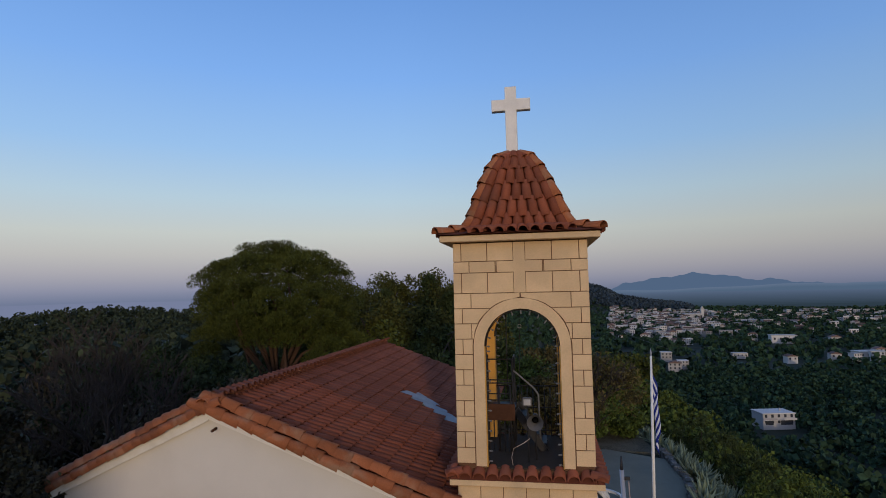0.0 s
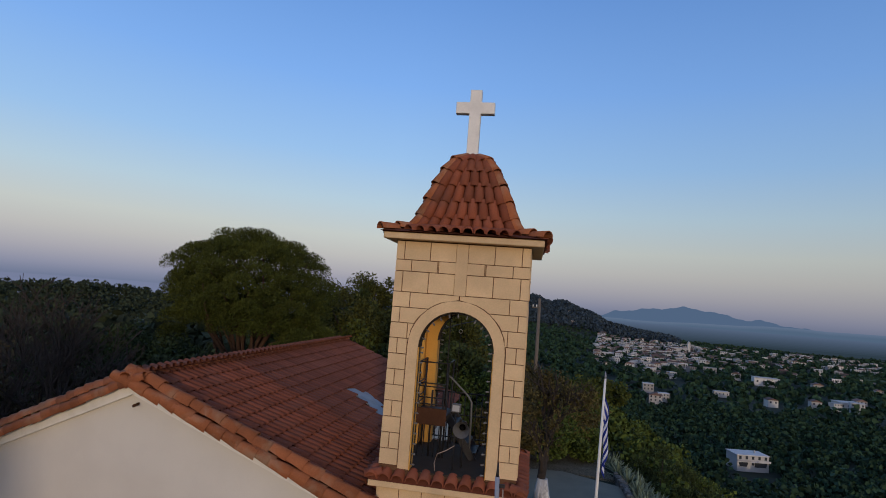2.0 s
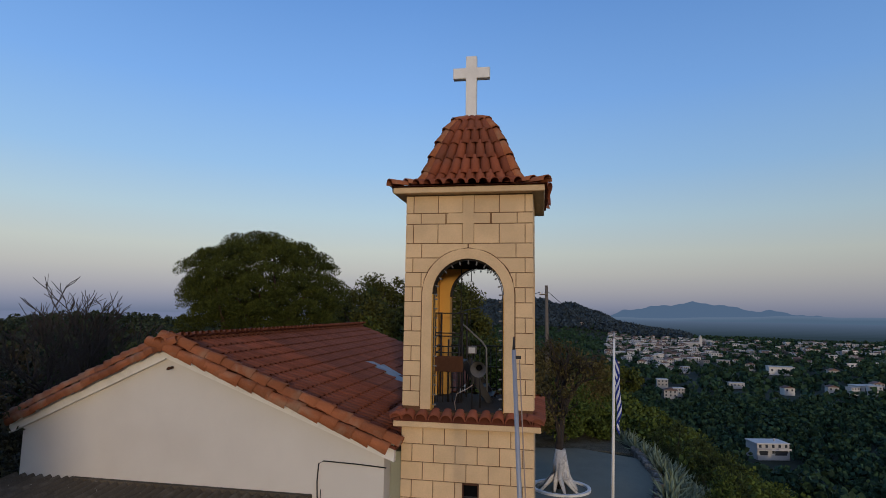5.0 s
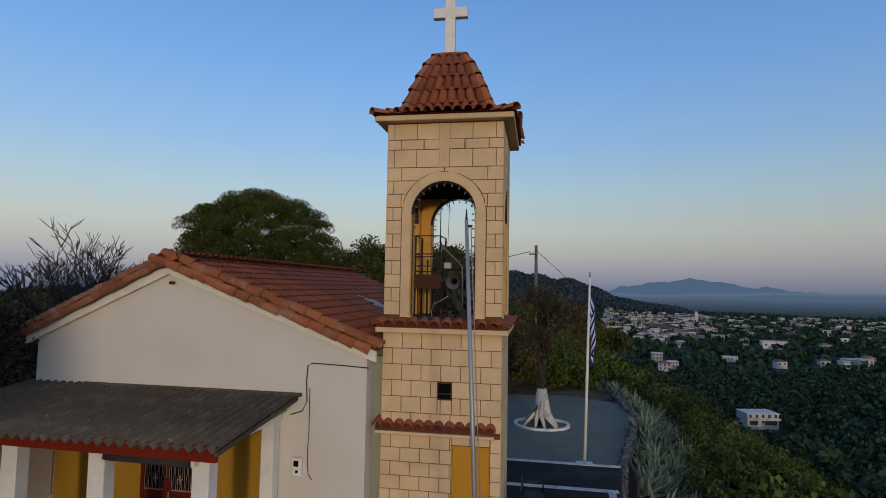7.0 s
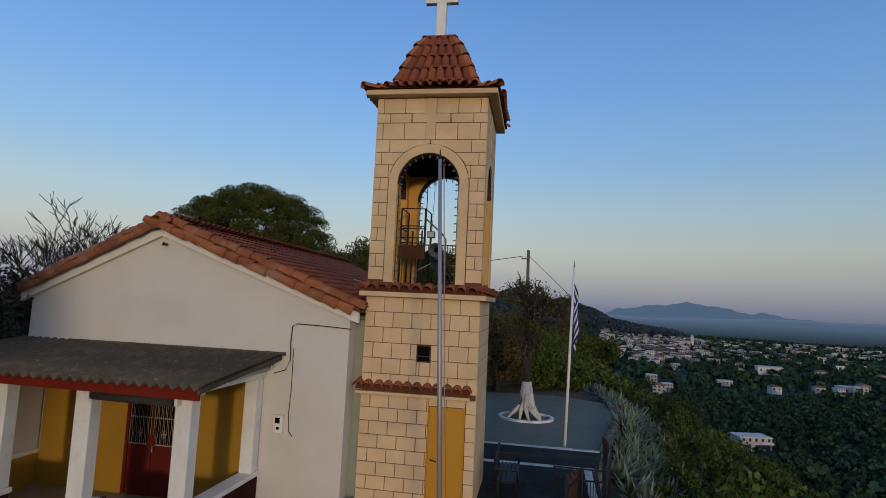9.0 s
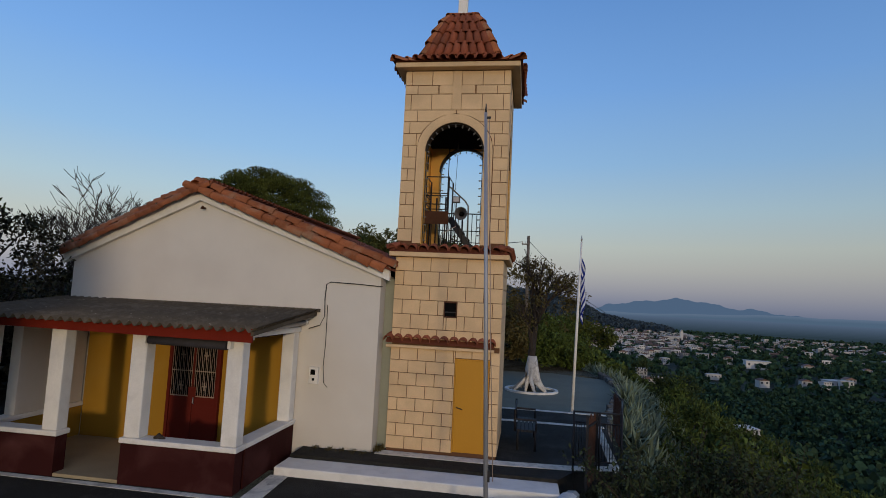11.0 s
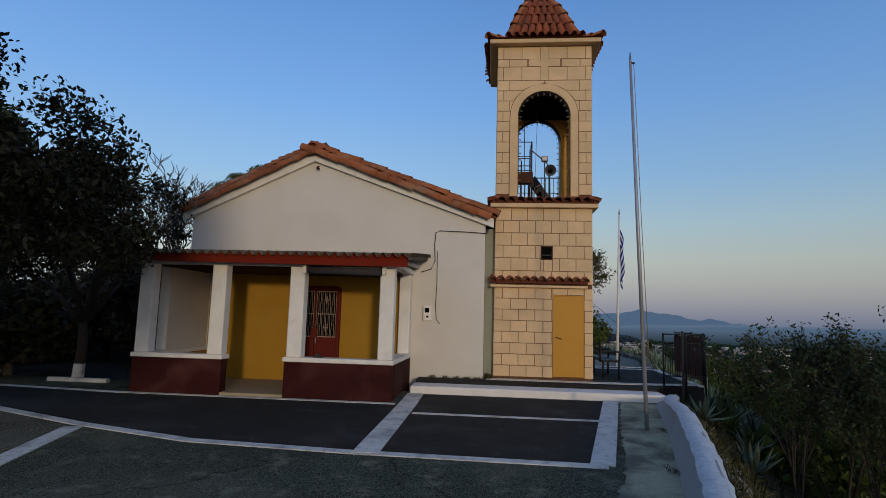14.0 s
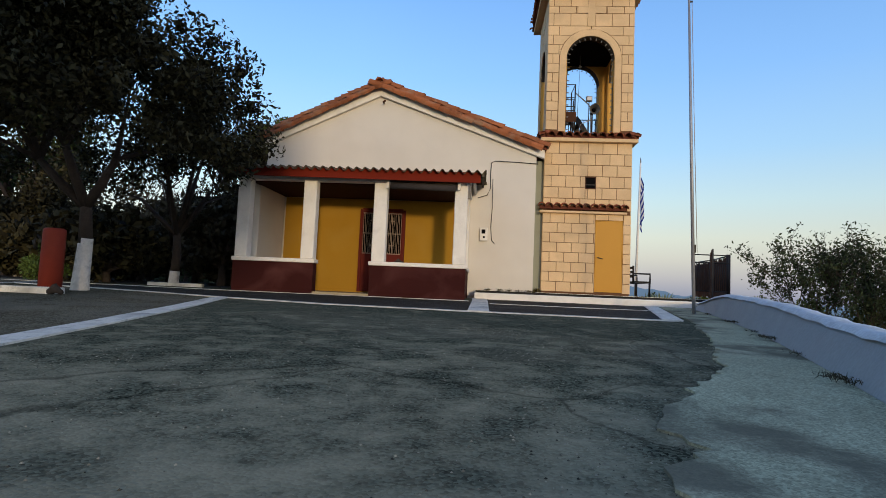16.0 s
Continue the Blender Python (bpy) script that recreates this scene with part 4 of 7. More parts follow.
# cable and meter box on the gable
bm = rod([(-0.1, FY - 0.02, 3.44), (-0.6, FY - 0.025, 3.47), (-1.24, FY - 0.025, 3.49), (-1.33, FY - 0.025, 3.44), (-1.35, FY - 0.025, 3.14), (-1.33, FY - 0.025, 2.76), (-1.42, FY - 0.025, 2.56), (-1.66, FY - 0.04, 2.48)], 0.011, 6)
tube(bm, [(-1.28, FY - 0.02, 3.0), (-1.27, FY - 0.02, 2.2), (-1.29, FY - 0.02, 1.70), (-1.26, FY - 0.02, 1.36), (-1.18, FY - 0.02, 1.27)], 0.008, 5)
solid("wall_cable", bm, "cable", "black electric cable clipped to the plaster", "cable")
meter = empty("meter_box", "small pale electric meter box on the gable wall", "meter box", at=(-1.46, FY, 1.5))
part("case", boxes((-1.57, -1.37, FY - 0.10, FY - 0.002, 1.33, 1.68), bevel=0.01), "white", meter)
part("window", boxes((-1.53, -1.43, FY - 0.106, FY - 0.101, 1.52, 1.63)), "dark", meter, "dark meter window")
part("knob", boxes((-1.49, -1.44, FY - 0.112, FY - 0.101, 1.40, 1.45)), "dark", meter)


# ---------------------------------------------------------------- bell tower
TX0, TX1, TY0, TY1 = 0.10, 2.42, 9.80, 12.08
TC, TCY = (TX0 + TX1) / 2, (TY0 + TY1) / 2
Z0, L1, L2, ZT = 0.08, 2.24, 4.14, 8.28
FLOOR, SPRING, AR, RING = 4.40, 6.455, 0.65, 0.845
tower = empty("bell_tower", "square cream cut-stone bell tower with open arches and tiled ledges", "bell tower", at=(TC, TCY, 0))
T = 0.28


DEEP = (TY1 - TY0) / (TX1 - TX0)
MID = Vector((TC, TCY, 0))
HALF = (TX1 - TX0) / 2


def face_matrix(q):
    """From the front face to face q, with the side faces squeezed to the tower depth."""
    sq = Matrix.Diagonal((1 if q % 2 == 0 else DEEP, 1, 1, 1))
    off = TCY - TY0 if q % 2 == 0 else HALF
    return Matrix.Translation(MID) @ Matrix.Rotation(q * math.pi / 2, 4, "Z") @ sq @ Matrix.Translation((0, -off, 0)) @ Matrix.Translation((-TC, -TY0, 0))


TURNED = [face_matrix(q) for q in range(4)]


def arched_panel(bm, x0, x1, z0, z1, cx, floor, spring, r, y0, y1):
    """A wall with an arched opening, between y0 and y1."""
    n_ = 16
    arc = [(cx + r * math.cos(math.pi * (1 - i / n_)), spring + r * math.sin(math.pi * (1 - i / n_))) for i in range(n_ + 1)]
    prism(bm, [(x0, z0), (cx - r, z0)] + [(cx - r, floor)] + arc[:1] + [(x0, arc[0][1])], y0, y1)
    prism(bm, [(cx + r, z0), (x1, z0), (x1, spring), (cx + r, spring)], y0, y1)
    top_l = [(x0, spring)] + arc[:n_ // 2 + 1] + [(cx, z1), (x0, z1)]
    top_r = arc[n_ // 2:] + [(x1, spring), (x1, z1), (cx, z1)]
    prism(bm, top_l, y0, y1)
    prism(bm, top_r, y0, y1)
    if floor > z0:
        prism(bm, [(cx - r, z0), (cx + r, z0), (cx + r, floor), (cx - r, floor)], y0, y1)


def turned(bm, quarter):
    """Turns what was built for the front face to another face; the tower is a little shallower than wide."""
    bmesh.ops.transform(bm, matrix=TURNED[quarter], verts=bm.verts)
    return bm


for q in range(4):
    bm = bmesh.new()
    x0 = TX0 if q % 2 == 0 else TX0 + T
    x1 = TX1 if q % 2 == 0 else TX1 - T
    arched_panel(bm, x0 + 0.012, x1 - 0.012, FLOOR - 0.02, ZT, TC, FLOOR - 0.02, SPRING, AR, TY0 + 0.012, TY0 + T)
    part("belfry_wall", turned(bm, q), "stone_core", tower)
    bm = bmesh.new()
    arched_panel(bm, x0 + 0.3, x1 - 0.3, FLOOR, ZT - 0.1, TC, FLOOR, SPRING, AR - 0.004, TY0 + T + 0.001, TY0 + T + 0.02) if q % 2 == 0 else arched_panel(bm, x0 + 0.02, x1 - 0.02, FLOOR, ZT - 0.1, TC, FLOOR, SPRING, AR - 0.004, TY0 + T + 0.001, TY0 + T + 0.02)
    part("inner_plaster", turned(bm, q), "belfry", tower, "ochre inner plaster")
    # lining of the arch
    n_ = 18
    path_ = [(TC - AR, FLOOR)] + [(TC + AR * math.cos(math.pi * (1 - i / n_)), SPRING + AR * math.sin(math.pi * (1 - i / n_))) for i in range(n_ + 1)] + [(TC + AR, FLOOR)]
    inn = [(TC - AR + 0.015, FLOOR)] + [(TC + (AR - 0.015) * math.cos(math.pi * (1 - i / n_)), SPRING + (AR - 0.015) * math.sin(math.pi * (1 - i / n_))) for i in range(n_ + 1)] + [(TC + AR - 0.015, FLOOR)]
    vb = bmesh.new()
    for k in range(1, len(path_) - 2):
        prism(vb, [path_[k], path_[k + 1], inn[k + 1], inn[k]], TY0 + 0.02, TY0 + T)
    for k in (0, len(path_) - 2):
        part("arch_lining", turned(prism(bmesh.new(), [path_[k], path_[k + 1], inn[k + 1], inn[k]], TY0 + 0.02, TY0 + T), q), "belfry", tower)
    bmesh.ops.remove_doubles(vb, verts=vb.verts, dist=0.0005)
    part("arch_vault", turned(vb, q), "vault", tower, "arch vault plaster coloured dark as its shade")
    # ring of dressed stone round the opening
    bm = bmesh.new()
    for k in range(n_):
        a0, a1 = math.pi * (1 - k / n_), math.pi * (1 - (k + 1) / n_)
        prism(bm, [(TC + r_ * math.cos(t_), SPRING + r_ * math.sin(t_)) for r_, t_ in ((AR, a0), (AR, a1), (RING - 0.012, a1), (RING - 0.012, a0))], TY0 - 0.012, TY0 + 0.1)
    for s_ in (-1, 1):
        xs_ = sorted((TC + s_ * AR, TC + s_ * (RING - 0.012)))
        prism(bm, [(xs_[0], FLOOR + 0.02), (xs_[1], FLOOR + 0.02), (xs_[1], SPRING), (xs_[0], SPRING)], TY0 - 0.012, TY0 + 0.1)
    bmesh.ops.remove_doubles(bm, verts=bm.verts, dist=0.0005)
    part("arch_ring", turned(bm, q), "stone", tower, "plain dressed stone arch ring")
part("lower_core", boxes((TX0 + 0.012, TX1 - 0.012, TY0 + 0.012, TY1 - 0.012, Z0 - 0.4, FLOOR - 0.03)), "stone_core", tower)
# floor and ceiling get the belfry's shade as near-black colour
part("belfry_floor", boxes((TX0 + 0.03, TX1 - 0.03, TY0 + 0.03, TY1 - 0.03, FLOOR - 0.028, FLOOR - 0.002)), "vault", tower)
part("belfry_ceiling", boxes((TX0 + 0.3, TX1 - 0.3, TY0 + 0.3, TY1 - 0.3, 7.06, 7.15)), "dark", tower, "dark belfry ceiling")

# ledges with tiles
def ledge(zb, over, sides, name, inset=0.0):
    back = TY1 + over if len(sides) > 1 else TY0 + 0.03
    lg = link(name, mesh_of(name, boxes((TX0 - over, TX1 + over - inset, TY0 - over, back, zb, zb + (0.10 if len(sides) > 1 else 0.06)), bevel=0.01), "stone"), tower, "cream stone ledge slab")
    lt = tile_mesh("ledge_tile", 0.19, 0.30, "tile", 0.105)
    for q in sides:
        bm = prism(bmesh.new(), [(TY0 - over, zb + 0.101), (TY0 - 0.015, zb + 0.20), (TY0 - 0.015, zb + 0.101)], TX0 - over, TX1 + over - inset, "x")
        part("ledge_bed", turned(bm, q), "pan", tower)
        nt = 12
        for i in range(nt):
            x = TX0 - over + 0.06 + i * (TX1 - TX0 + 2 * over - inset - 0.12) / (nt - 1)
            m = TURNED[q] @ pose(x + random.uniform(-0.01, 0.01), TY0 - over - 0.035, zb + 0.125, 22, 0, random.uniform(-3, 3))
            link("ledge_tile", lt, lg, m=m)
    return lg


part("stone_band", boxes((TX0 - 0.002, TX1 + 0.002, TY0 + 0.03, TY1 + 0.002, L1 - 0.08, L1 + 0.16)), "stone", tower)
ledge(L1 - 0.06, 0.10, (0,), "ledge_slab", 0.22)
ledge(L2 - 0.02, 0.13, (0, 1, 2, 3), "ledge_slab")

# stone blocks

def block(pts, q, thick=0.016):
    bm = bmesh.new()
    cx_ = sum(p[0] for p in pts) / len(pts)
    cz_ = sum(p[1] for p in pts) / len(pts)
    g = 0.0045
    inset = [(p[0] + (g if p[0] < cx_ else -g), p[1] + (g if p[1] < cz_ else -g)) for p in pts]
    a_ = [bm.verts.new((x, TY0 + 0.013, z)) for x, z in inset]
    k_ = 0.004
    b_ = [bm.verts.new((x + (k_ if x < cx_ else -k_), TY0 + 0.012 - thick, z + (k_ if z < cz_ else -k_))) for x, z in inset]
    n_ = len(pts)
    bm.faces.new(b_)
    for i in range(n_):
        bm.faces.new((a_[i], a_[(i + 1) % n_], b_[(i + 1) % n_], b_[i]))
    bmesh.ops.recalc_face_normals(bm, faces=bm.faces)
    part("stone_block", turned(bm, q), "stone", tower)


def rect(x0, x1, z0, z1):
    return [(x0, z0), (x1, z0), (x1, z1), (x0, z1)]


def courses(zb, zt, n_, q, holes, phase=0):
    h_ = (zt - zb) / n_
    for r in range(n_):
        z = zb + r * h_
        step = (TX1 - TX0) / 6
        xs_ = [TX0 + (i - (0.5 if (r + phase) % 2 else 0)) * step for i in range(8)]
        for xa, xb in zip(xs_, xs_[1:]):
            xa, xb = max(xa, TX0), min(xb, TX1)
            if xb - xa < 0.04:
                continue
            pieces = [(xa, xb, z, z + h_)]
            for hx0, hx1, hz0, hz1 in holes:
                out_ = []
                for a0, a1, c0, c1 in pieces:
                    if a1 <= hx0 or a0 >= hx1 or c1 <= hz0 or c0 >= hz1:
                        out_.append((a0, a1, c0, c1))
                        continue
                    if a0 < hx0:
                        out_.append((a0, hx0, c0, c1))
                    if a1 > hx1:
                        out_.append((hx1, a1, c0, c1))
                    if c0 < hz0:
                        out_.append((max(a0, hx0), min(a1, hx1), c0, hz0))
                    if c1 > hz1:
                        out_.append((max(a0, hx0), min(a1, hx1), hz1, c1))
                pieces = out_
            for a0, a1, c0, c1 in pieces:
                if a1 - a0 > 0.03 and c1 - c0 > 0.03:
                    block(rect(a0, a1, c0, c1), q)


DOOR = (1.49, 2.22, Z0, 2.02)
WIN = (1.20, 1.48, 2.86, 3.19)
for q in (0, 1, 3):
    courses(Z0, L1 - 0.06, 8, q, (DOOR,) if q == 0 else ())
    courses(L1 + 0.04, L2 - 0.02, 6, q, (WIN,) if q == 0 else (), 1)
    # belfry stage: alternating quoins beside the ring, then the courses over the arch with a cross in relief
    cw = 0.10
    for (za, zb), wide in zip(((ZT - 0.90, ZT - 0.54), (ZT - 0.54, ZT - 0.34), (ZT - 0.34, ZT - 0.01)), (0, 1, 0)):
        if wide:
            xs_ = [TX0, TX0 + 0.28, TX0 + 0.74, TC - 0.40, TC + 0.40, TX1 - 0.74, TX1 - 0.28, TX1]
            for i, (xa, xb) in enumerate(zip(xs_, xs_[1:])):
                block(rect(xa, xb, za, zb), q, 0.016 if i != 3 else 0.026)
        else:
            xs_ = [TX0, TX0 + 0.14, TX0 + 0.60, TC - cw, TC + cw, TX1 - 0.60, TX1 - 0.14, TX1]
            for i, (xa, xb) in enumerate(zip(xs_, xs_[1:])):
                block(rect(xa, xb, za, zb), q, 0.016 if i != 3 else 0.026)
    zs = np.linspace(FLOOR + 0.06, ZT - 0.90, 12)
    for i, (za, zb) in enumerate(zip(zs, zs[1:])):
        def reach(z):
            return RING if z <= SPRING else (math.sqrt(RING * RING - (z - SPRING) ** 2) if z - SPRING < RING else 0.0)
        for s_ in (-1, 1):
            outer = TX0 if s_ < 0 else TX1
            joint = outer - s_ * (0.14 if i % 2 else 0.30)
            levels = [za + (zb - za) * k / 4 for k in range(5)]
            inn_ = [(TC + s_ * max(reach(z), 0.004), z) for z in levels]
            if i % 2 and abs(inn_[0][0] - joint) > 0.12 or za > SPRING:
                block([(outer, za), (joint, za), (joint, zb), (outer, zb)][::s_], q)
                poly = [(joint, za)] + inn_ + [(joint, zb)]
            else:
                poly = [(outer, za)] + inn_ + [(outer, zb)]
            block(poly, q)

# tower door and window
D0, D1, DT = DOOR[0], DOOR[1], DOOR[3]
td = empty("tower_door", "plain ochre metal door in the tower foot", "door", at=((D0 + D1) / 2, TY0, Z0))
tdl = part("leaf", boxes((D0 + 0.025, D1 - 0.025, TY0 - 0.004, TY0 + 0.011, Z0 + 0.03, DT - 0.03), bevel=0.004), "door", td)
part("door_frame", boxes((D0 + 0.002, D0 + 0.023, TY0 - 0.012, TY0 + 0.011, Z0 + 0.02, DT - 0.005), (D1 - 0.023, D1 - 0.002, TY0 - 0.012, TY0 + 0.011, Z0 + 0.02, DT - 0.005), (D0 + 0.024, D1 - 0.024, TY0 - 0.012, TY0 + 0.011, DT - 0.027, DT - 0.005)), "door", td)
part("handle", rod([(D0 + 0.08, TY0 - 0.006, 1.02), (D0 + 0.08, TY0 - 0.05, 1.02), (D0 + 0.20, TY0 - 0.05, 0.99)], 0.011, 6), "iron", tdl, "dark lever handle")
tw = empty("tower_window", "small square dark window opening in the tower", "window", at=(1.34, TY0, 2.86))
part("pane", boxes((WIN[0] + 0.02, WIN[1] - 0.02, TY0 + 0.004, TY0 + 0.011, WIN[2] + 0.02, WIN[3] - 0.02)), "dark", tw)
part("frame", boxes((WIN[0], WIN[0] + 0.022, TY0 - 0.008, TY0 + 0.011, WIN[2], WIN[3]), (WIN[1] - 0.022, WIN[1], TY0 - 0.008, TY0 + 0.011, WIN[2], WIN[3]), (WIN[0] + 0.023, WIN[1] - 0.023, TY0 - 0.008, TY0 + 0.011, WIN[3] - 0.022, WIN[3]), (WIN[0] + 0.023, WIN[1] - 0.023, TY0 - 0.008, TY0 + 0.011, WIN[2], WIN[2] + 0.022)), "rust", tw)
part("bar", boxes((WIN[0] + 0.025, WIN[1] - 0.025, TY0 - 0.004, TY0 + 0.003, WIN[2] + 0.10, WIN[2] + 0.125)), "iron", tw)

# eaves slab and bell-shaped tiled roof
OV = 0.21
part("eaves_slab", boxes((TX0 - OV, TX1 + OV, TY0 - OV, TY1 + OV, ZT + 0.002, ZT + 0.11), bevel=0.012), "stone", tower, "cream eaves slab")
HW = HALF + OV
SQ = (TY1 - TY0 + 2 * OV) / (TX1 - TX0 + 2 * OV)
APEX_SHIFT = -0.08
PROF = [(HW + 0.05, ZT + 0.13), (0.93, ZT + 0.25), (0.83, ZT + 0.46), (0.72, ZT + 0.78), (0.60, ZT + 1.10), (0.47, ZT + 1.39), (0.33, ZT + 1.62), (0.14, ZT + 1.76)]
bm = bmesh.new()
rings = [[bm.verts.new((TC + sx * w_ + APEX_SHIFT * (z - ZT) / 1.8, TCY + sy * w_ * SQ, z)) for sx, sy in ((-1, -1), (1, -1), (1, 1), (-1, 1))] for w_, z in PROF]
bm.faces.new(rings[0][::-1])
bm.faces.new(rings[-1])
for r0, r1 in zip(rings, rings[1:]):
    for k in range(4):
        bm.faces.new((r0[k], r0[(k + 1) % 4], r1[(k + 1) % 4], r1[k]))
roof_bed = part("roof_bed", bm, "pan", tower, "terracotta roof bed")
rt_cache = {}
for q in range(4):
    turn = Matrix.Translation((TC, TCY, 0)) @ Matrix.Diagonal((1, SQ, 1, 1)) @ Matrix.Rotation(q * math.pi / 2, 4, "Z")
    for i, ((w0, z0), (w1, z1)) in enumerate(zip(PROF, PROF[1:])):
        slide = Matrix.Translation((APEX_SHIFT * (z0 - ZT) / 1.8, 0, 0))
        ln = math.hypot(w0 - w1, z1 - z0)
        ang = math.degrees(math.atan2(z1 - z0, w0 - w1))
        count = max(2, round(2 * w0 / 0.20))
        if q == 2 and i > 2:
            continue
        key = (i,)
        if key not in rt_cache:
            rt_cache[key] = tile_mesh("tower_tile", 0.165, ln + 0.09, "tile", 0.085, 6, 0.16)
        for c in range(count):
            x = (c + 0.5) / count * 2 * w0 - w0
            lean = math.degrees(math.atan2(x / w0 * (w0 - w1), ln)) if w0 else 0
            if i < 2 and abs(x) > w1 + 0.12:
                continue
            m = slide @ turn @ pose(x, -w0 - 0.012, z0 + 0.002, ang, 0, 0) @ pose(0, -0.03, 0.006, 1.5, 0, lean + random.uniform(-1.5, 1.5))
            link("tower_tile", rt_cache[key], roof_bed, m=m)
hipt = tile_mesh("hip_tile", 0.20, 0.36, "tile_edge", 0.10, 6, 0.15)
for q in range(4):
    turn = Matrix.Translation((TC, TCY, 0)) @ Matrix.Diagonal((1, SQ, 1, 1)) @ Matrix.Rotation(q * math.pi / 2, 4, "Z")
    for i, ((w0, z0), (w1, z1)) in enumerate(zip(PROF, PROF[1:])):
        slide = Matrix.Translation((APEX_SHIFT * (z0 - ZT) / 1.8, 0, 0))
        p0, p1 = Vector((w0, -w0, z0 + 0.01)), Vector((w1, -w1, z1 + 0.01))
        d = p1 - p0
        for k in range(max(1, round(d.length / 0.3))):
            o = p0 + d * k / max(1, round(d.length / 0.3))
            yv = d.normalized()
            zv = (Vector((1, -1, 1.2)) - Vector((1, -1, 1.2)).dot(yv) * yv).normalized()
            xv = yv.cross(zv)
            m = slide @ turn @ Matrix(((xv.x, yv.x, zv.x, o.x), (xv.y, yv.y, zv.y, o.y), (xv.z, yv.z, zv.z, o.z), (0, 0, 0, 1)))
            link("hip_tile", hipt, roof_bed, m=m)
# relief cross of stone over the front arch
bm = boxes((TC - 0.10, TC + 0.10, TY0 - 0.020, TY0 + 0.012, SPRING + RING + 0.08, ZT - 0.02), (TC - 0.36, TC - 0.101, TY0 - 0.020, TY0 + 0.012, ZT - 0.535, ZT - 0.345), (TC + 0.101, TC + 0.36, TY0 - 0.020, TY0 + 0.012, ZT - 0.535, ZT - 0.345))
bmesh.ops.remove_doubles(bm, verts=bm.verts, dist=0.002)
part("relief_cross", bm, "stone", tower, "plain stone relief cross")
# cross
CX, CY, CZ = 1.15, TCY, ZT + 1.74
crs = empty("roof_cross", "plain white painted concrete cross on the tower roof", "cross", at=(CX, CY, CZ))
bm = bmesh.new()
w_ = 0.112
prism(bm, [(CX - w_, CZ + 0.05), (CX + w_, CZ + 0.05), (CX + w_, CZ + 0.94), (CX + 0.38, CZ + 0.94), (CX + 0.38, CZ + 1.17), (CX + w_, CZ + 1.17), (CX + w_, CZ + 1.42), (CX - w_, CZ + 1.42), (CX - w_, CZ + 1.17), (CX - 0.38, CZ + 1.17), (CX - 0.38, CZ + 0.94), (CX - w_, CZ + 0.94)], CY - 0.07, CY + 0.07)
bmesh.ops.bevel(bm, geom=bm.edges[:], offset=0.008, segments=1, affect="EDGES")
part("beam", bm, "white", crs)
part("foot", boxes((CX - 0.085, CX + 0.085, CY - 0.06, CY + 0.06, CZ - 0.12, CZ + 0.052)), "iron", crs, "dark iron foot")

# things in the belfry
for q, yy in ((0, TY0 + 0.05), (0, TY1 - 0.05)):
    gl = empty("bulb_garland", "string of unlit festoon bulbs round the belfry arch", "light string", "belfry bulbs", at=(TC, yy, SPRING))
    pts_ = [(TC - AR + 0.03, FLOOR + 0.1 + k * 0.17, -1, 0) for k in range(12)]
    pts_ += [(TC + (AR - 0.03) * math.cos(t_), SPRING + (AR - 0.03) * math.sin(t_), math.cos(t_), math.sin(t_)) for t_ in np.linspace(math.pi, 0, 13)]
    pts_ += [(TC + AR - 0.03, SPRING - 0.12 - k * 0.17, 1, 0) for k in range(12)]
    part("wire", rod([(p[0], yy, p[1]) for p in pts_], 0.008, 5), "cable", gl)
    for px, pz, dx, dz in pts_:
        part("bulb", rod([(px, yy, pz), (px - dx * 0.028, yy, pz - dz * 0.028 - 0.004), (px - dx * 0.046, yy, pz - dz * 0.046 - 0.006), (px - dx * 0.066, yy, pz - dz * 0.066 - 0.008)], [0.011, 0.012, 0.020, 0.007], 6), "bulb", gl)
st = empty("belfry_stair", "black iron stair and landing with railings inside the belfry", "stair", at=(0.95, 11.3, FLOOR))
SY0, SY1 = 10.75, 11.55
part("landing", boxes((0.45, 1.06, SY0, SY1, 5.12, 5.17), bevel=0.004), "iron", st)
part("apron", boxes((0.45, 1.06, SY0 - 0.02, SY0 - 0.001, 4.98, 5.28)), "rust", st, "rusty dark landing edge plate")
for x, y, zt in ((0.49, SY0 + 0.06, 6.12), (1.03, SY0 + 0.06, 6.12), (1.03, SY1 - 0.04, 6.12), (0.49, SY1 - 0.04, 6.12), (0.76, SY0 + 0.06, 5.60), (0.98, SY0 + 0.03, 5.62)):
    part("post", rod([(x, y, FLOOR), (x, y, zt)], 0.020, 6), "iron", st)
for z in (5.34, 5.46, 5.66, 5.72, 6.11):
    part("rail", rod([(0.49, SY1 - 0.04, z), (0.49, SY0 + 0.06, z), (1.03, SY0 + 0.06, z)], 0.013, 6), "iron", st)
part("rail", rod([(1.03, SY0 + 0.06, 6.11), (1.03, SY1 - 0.04, 6.11)], 0.013, 6), "iron", st)
for x in (0.56, 0.66, 0.86, 0.94):
    part("baluster", rod([(x, SY0 + 0.02, FLOOR), (x, SY0 + 0.02, 4.99)], 0.010, 5), "iron", st)
for y in (SY0 + 0.1, SY1 - 0.06):
    part("stringer", prism(bmesh.new(), [(1.02, 5.10), (1.12, 5.20), (1.66, 4.42), (1.52, FLOOR - 0.003)], y, y + 0.04), "iron", st, "dark steel stair stringer")
for k in range(4):
    part("tread", boxes((1.12 + k * 0.125, 1.26 + k * 0.125, SY0 + 0.14, SY1 - 0.06, 5.00 - k * 0.165, 5.03 - k * 0.165)), "iron", st)
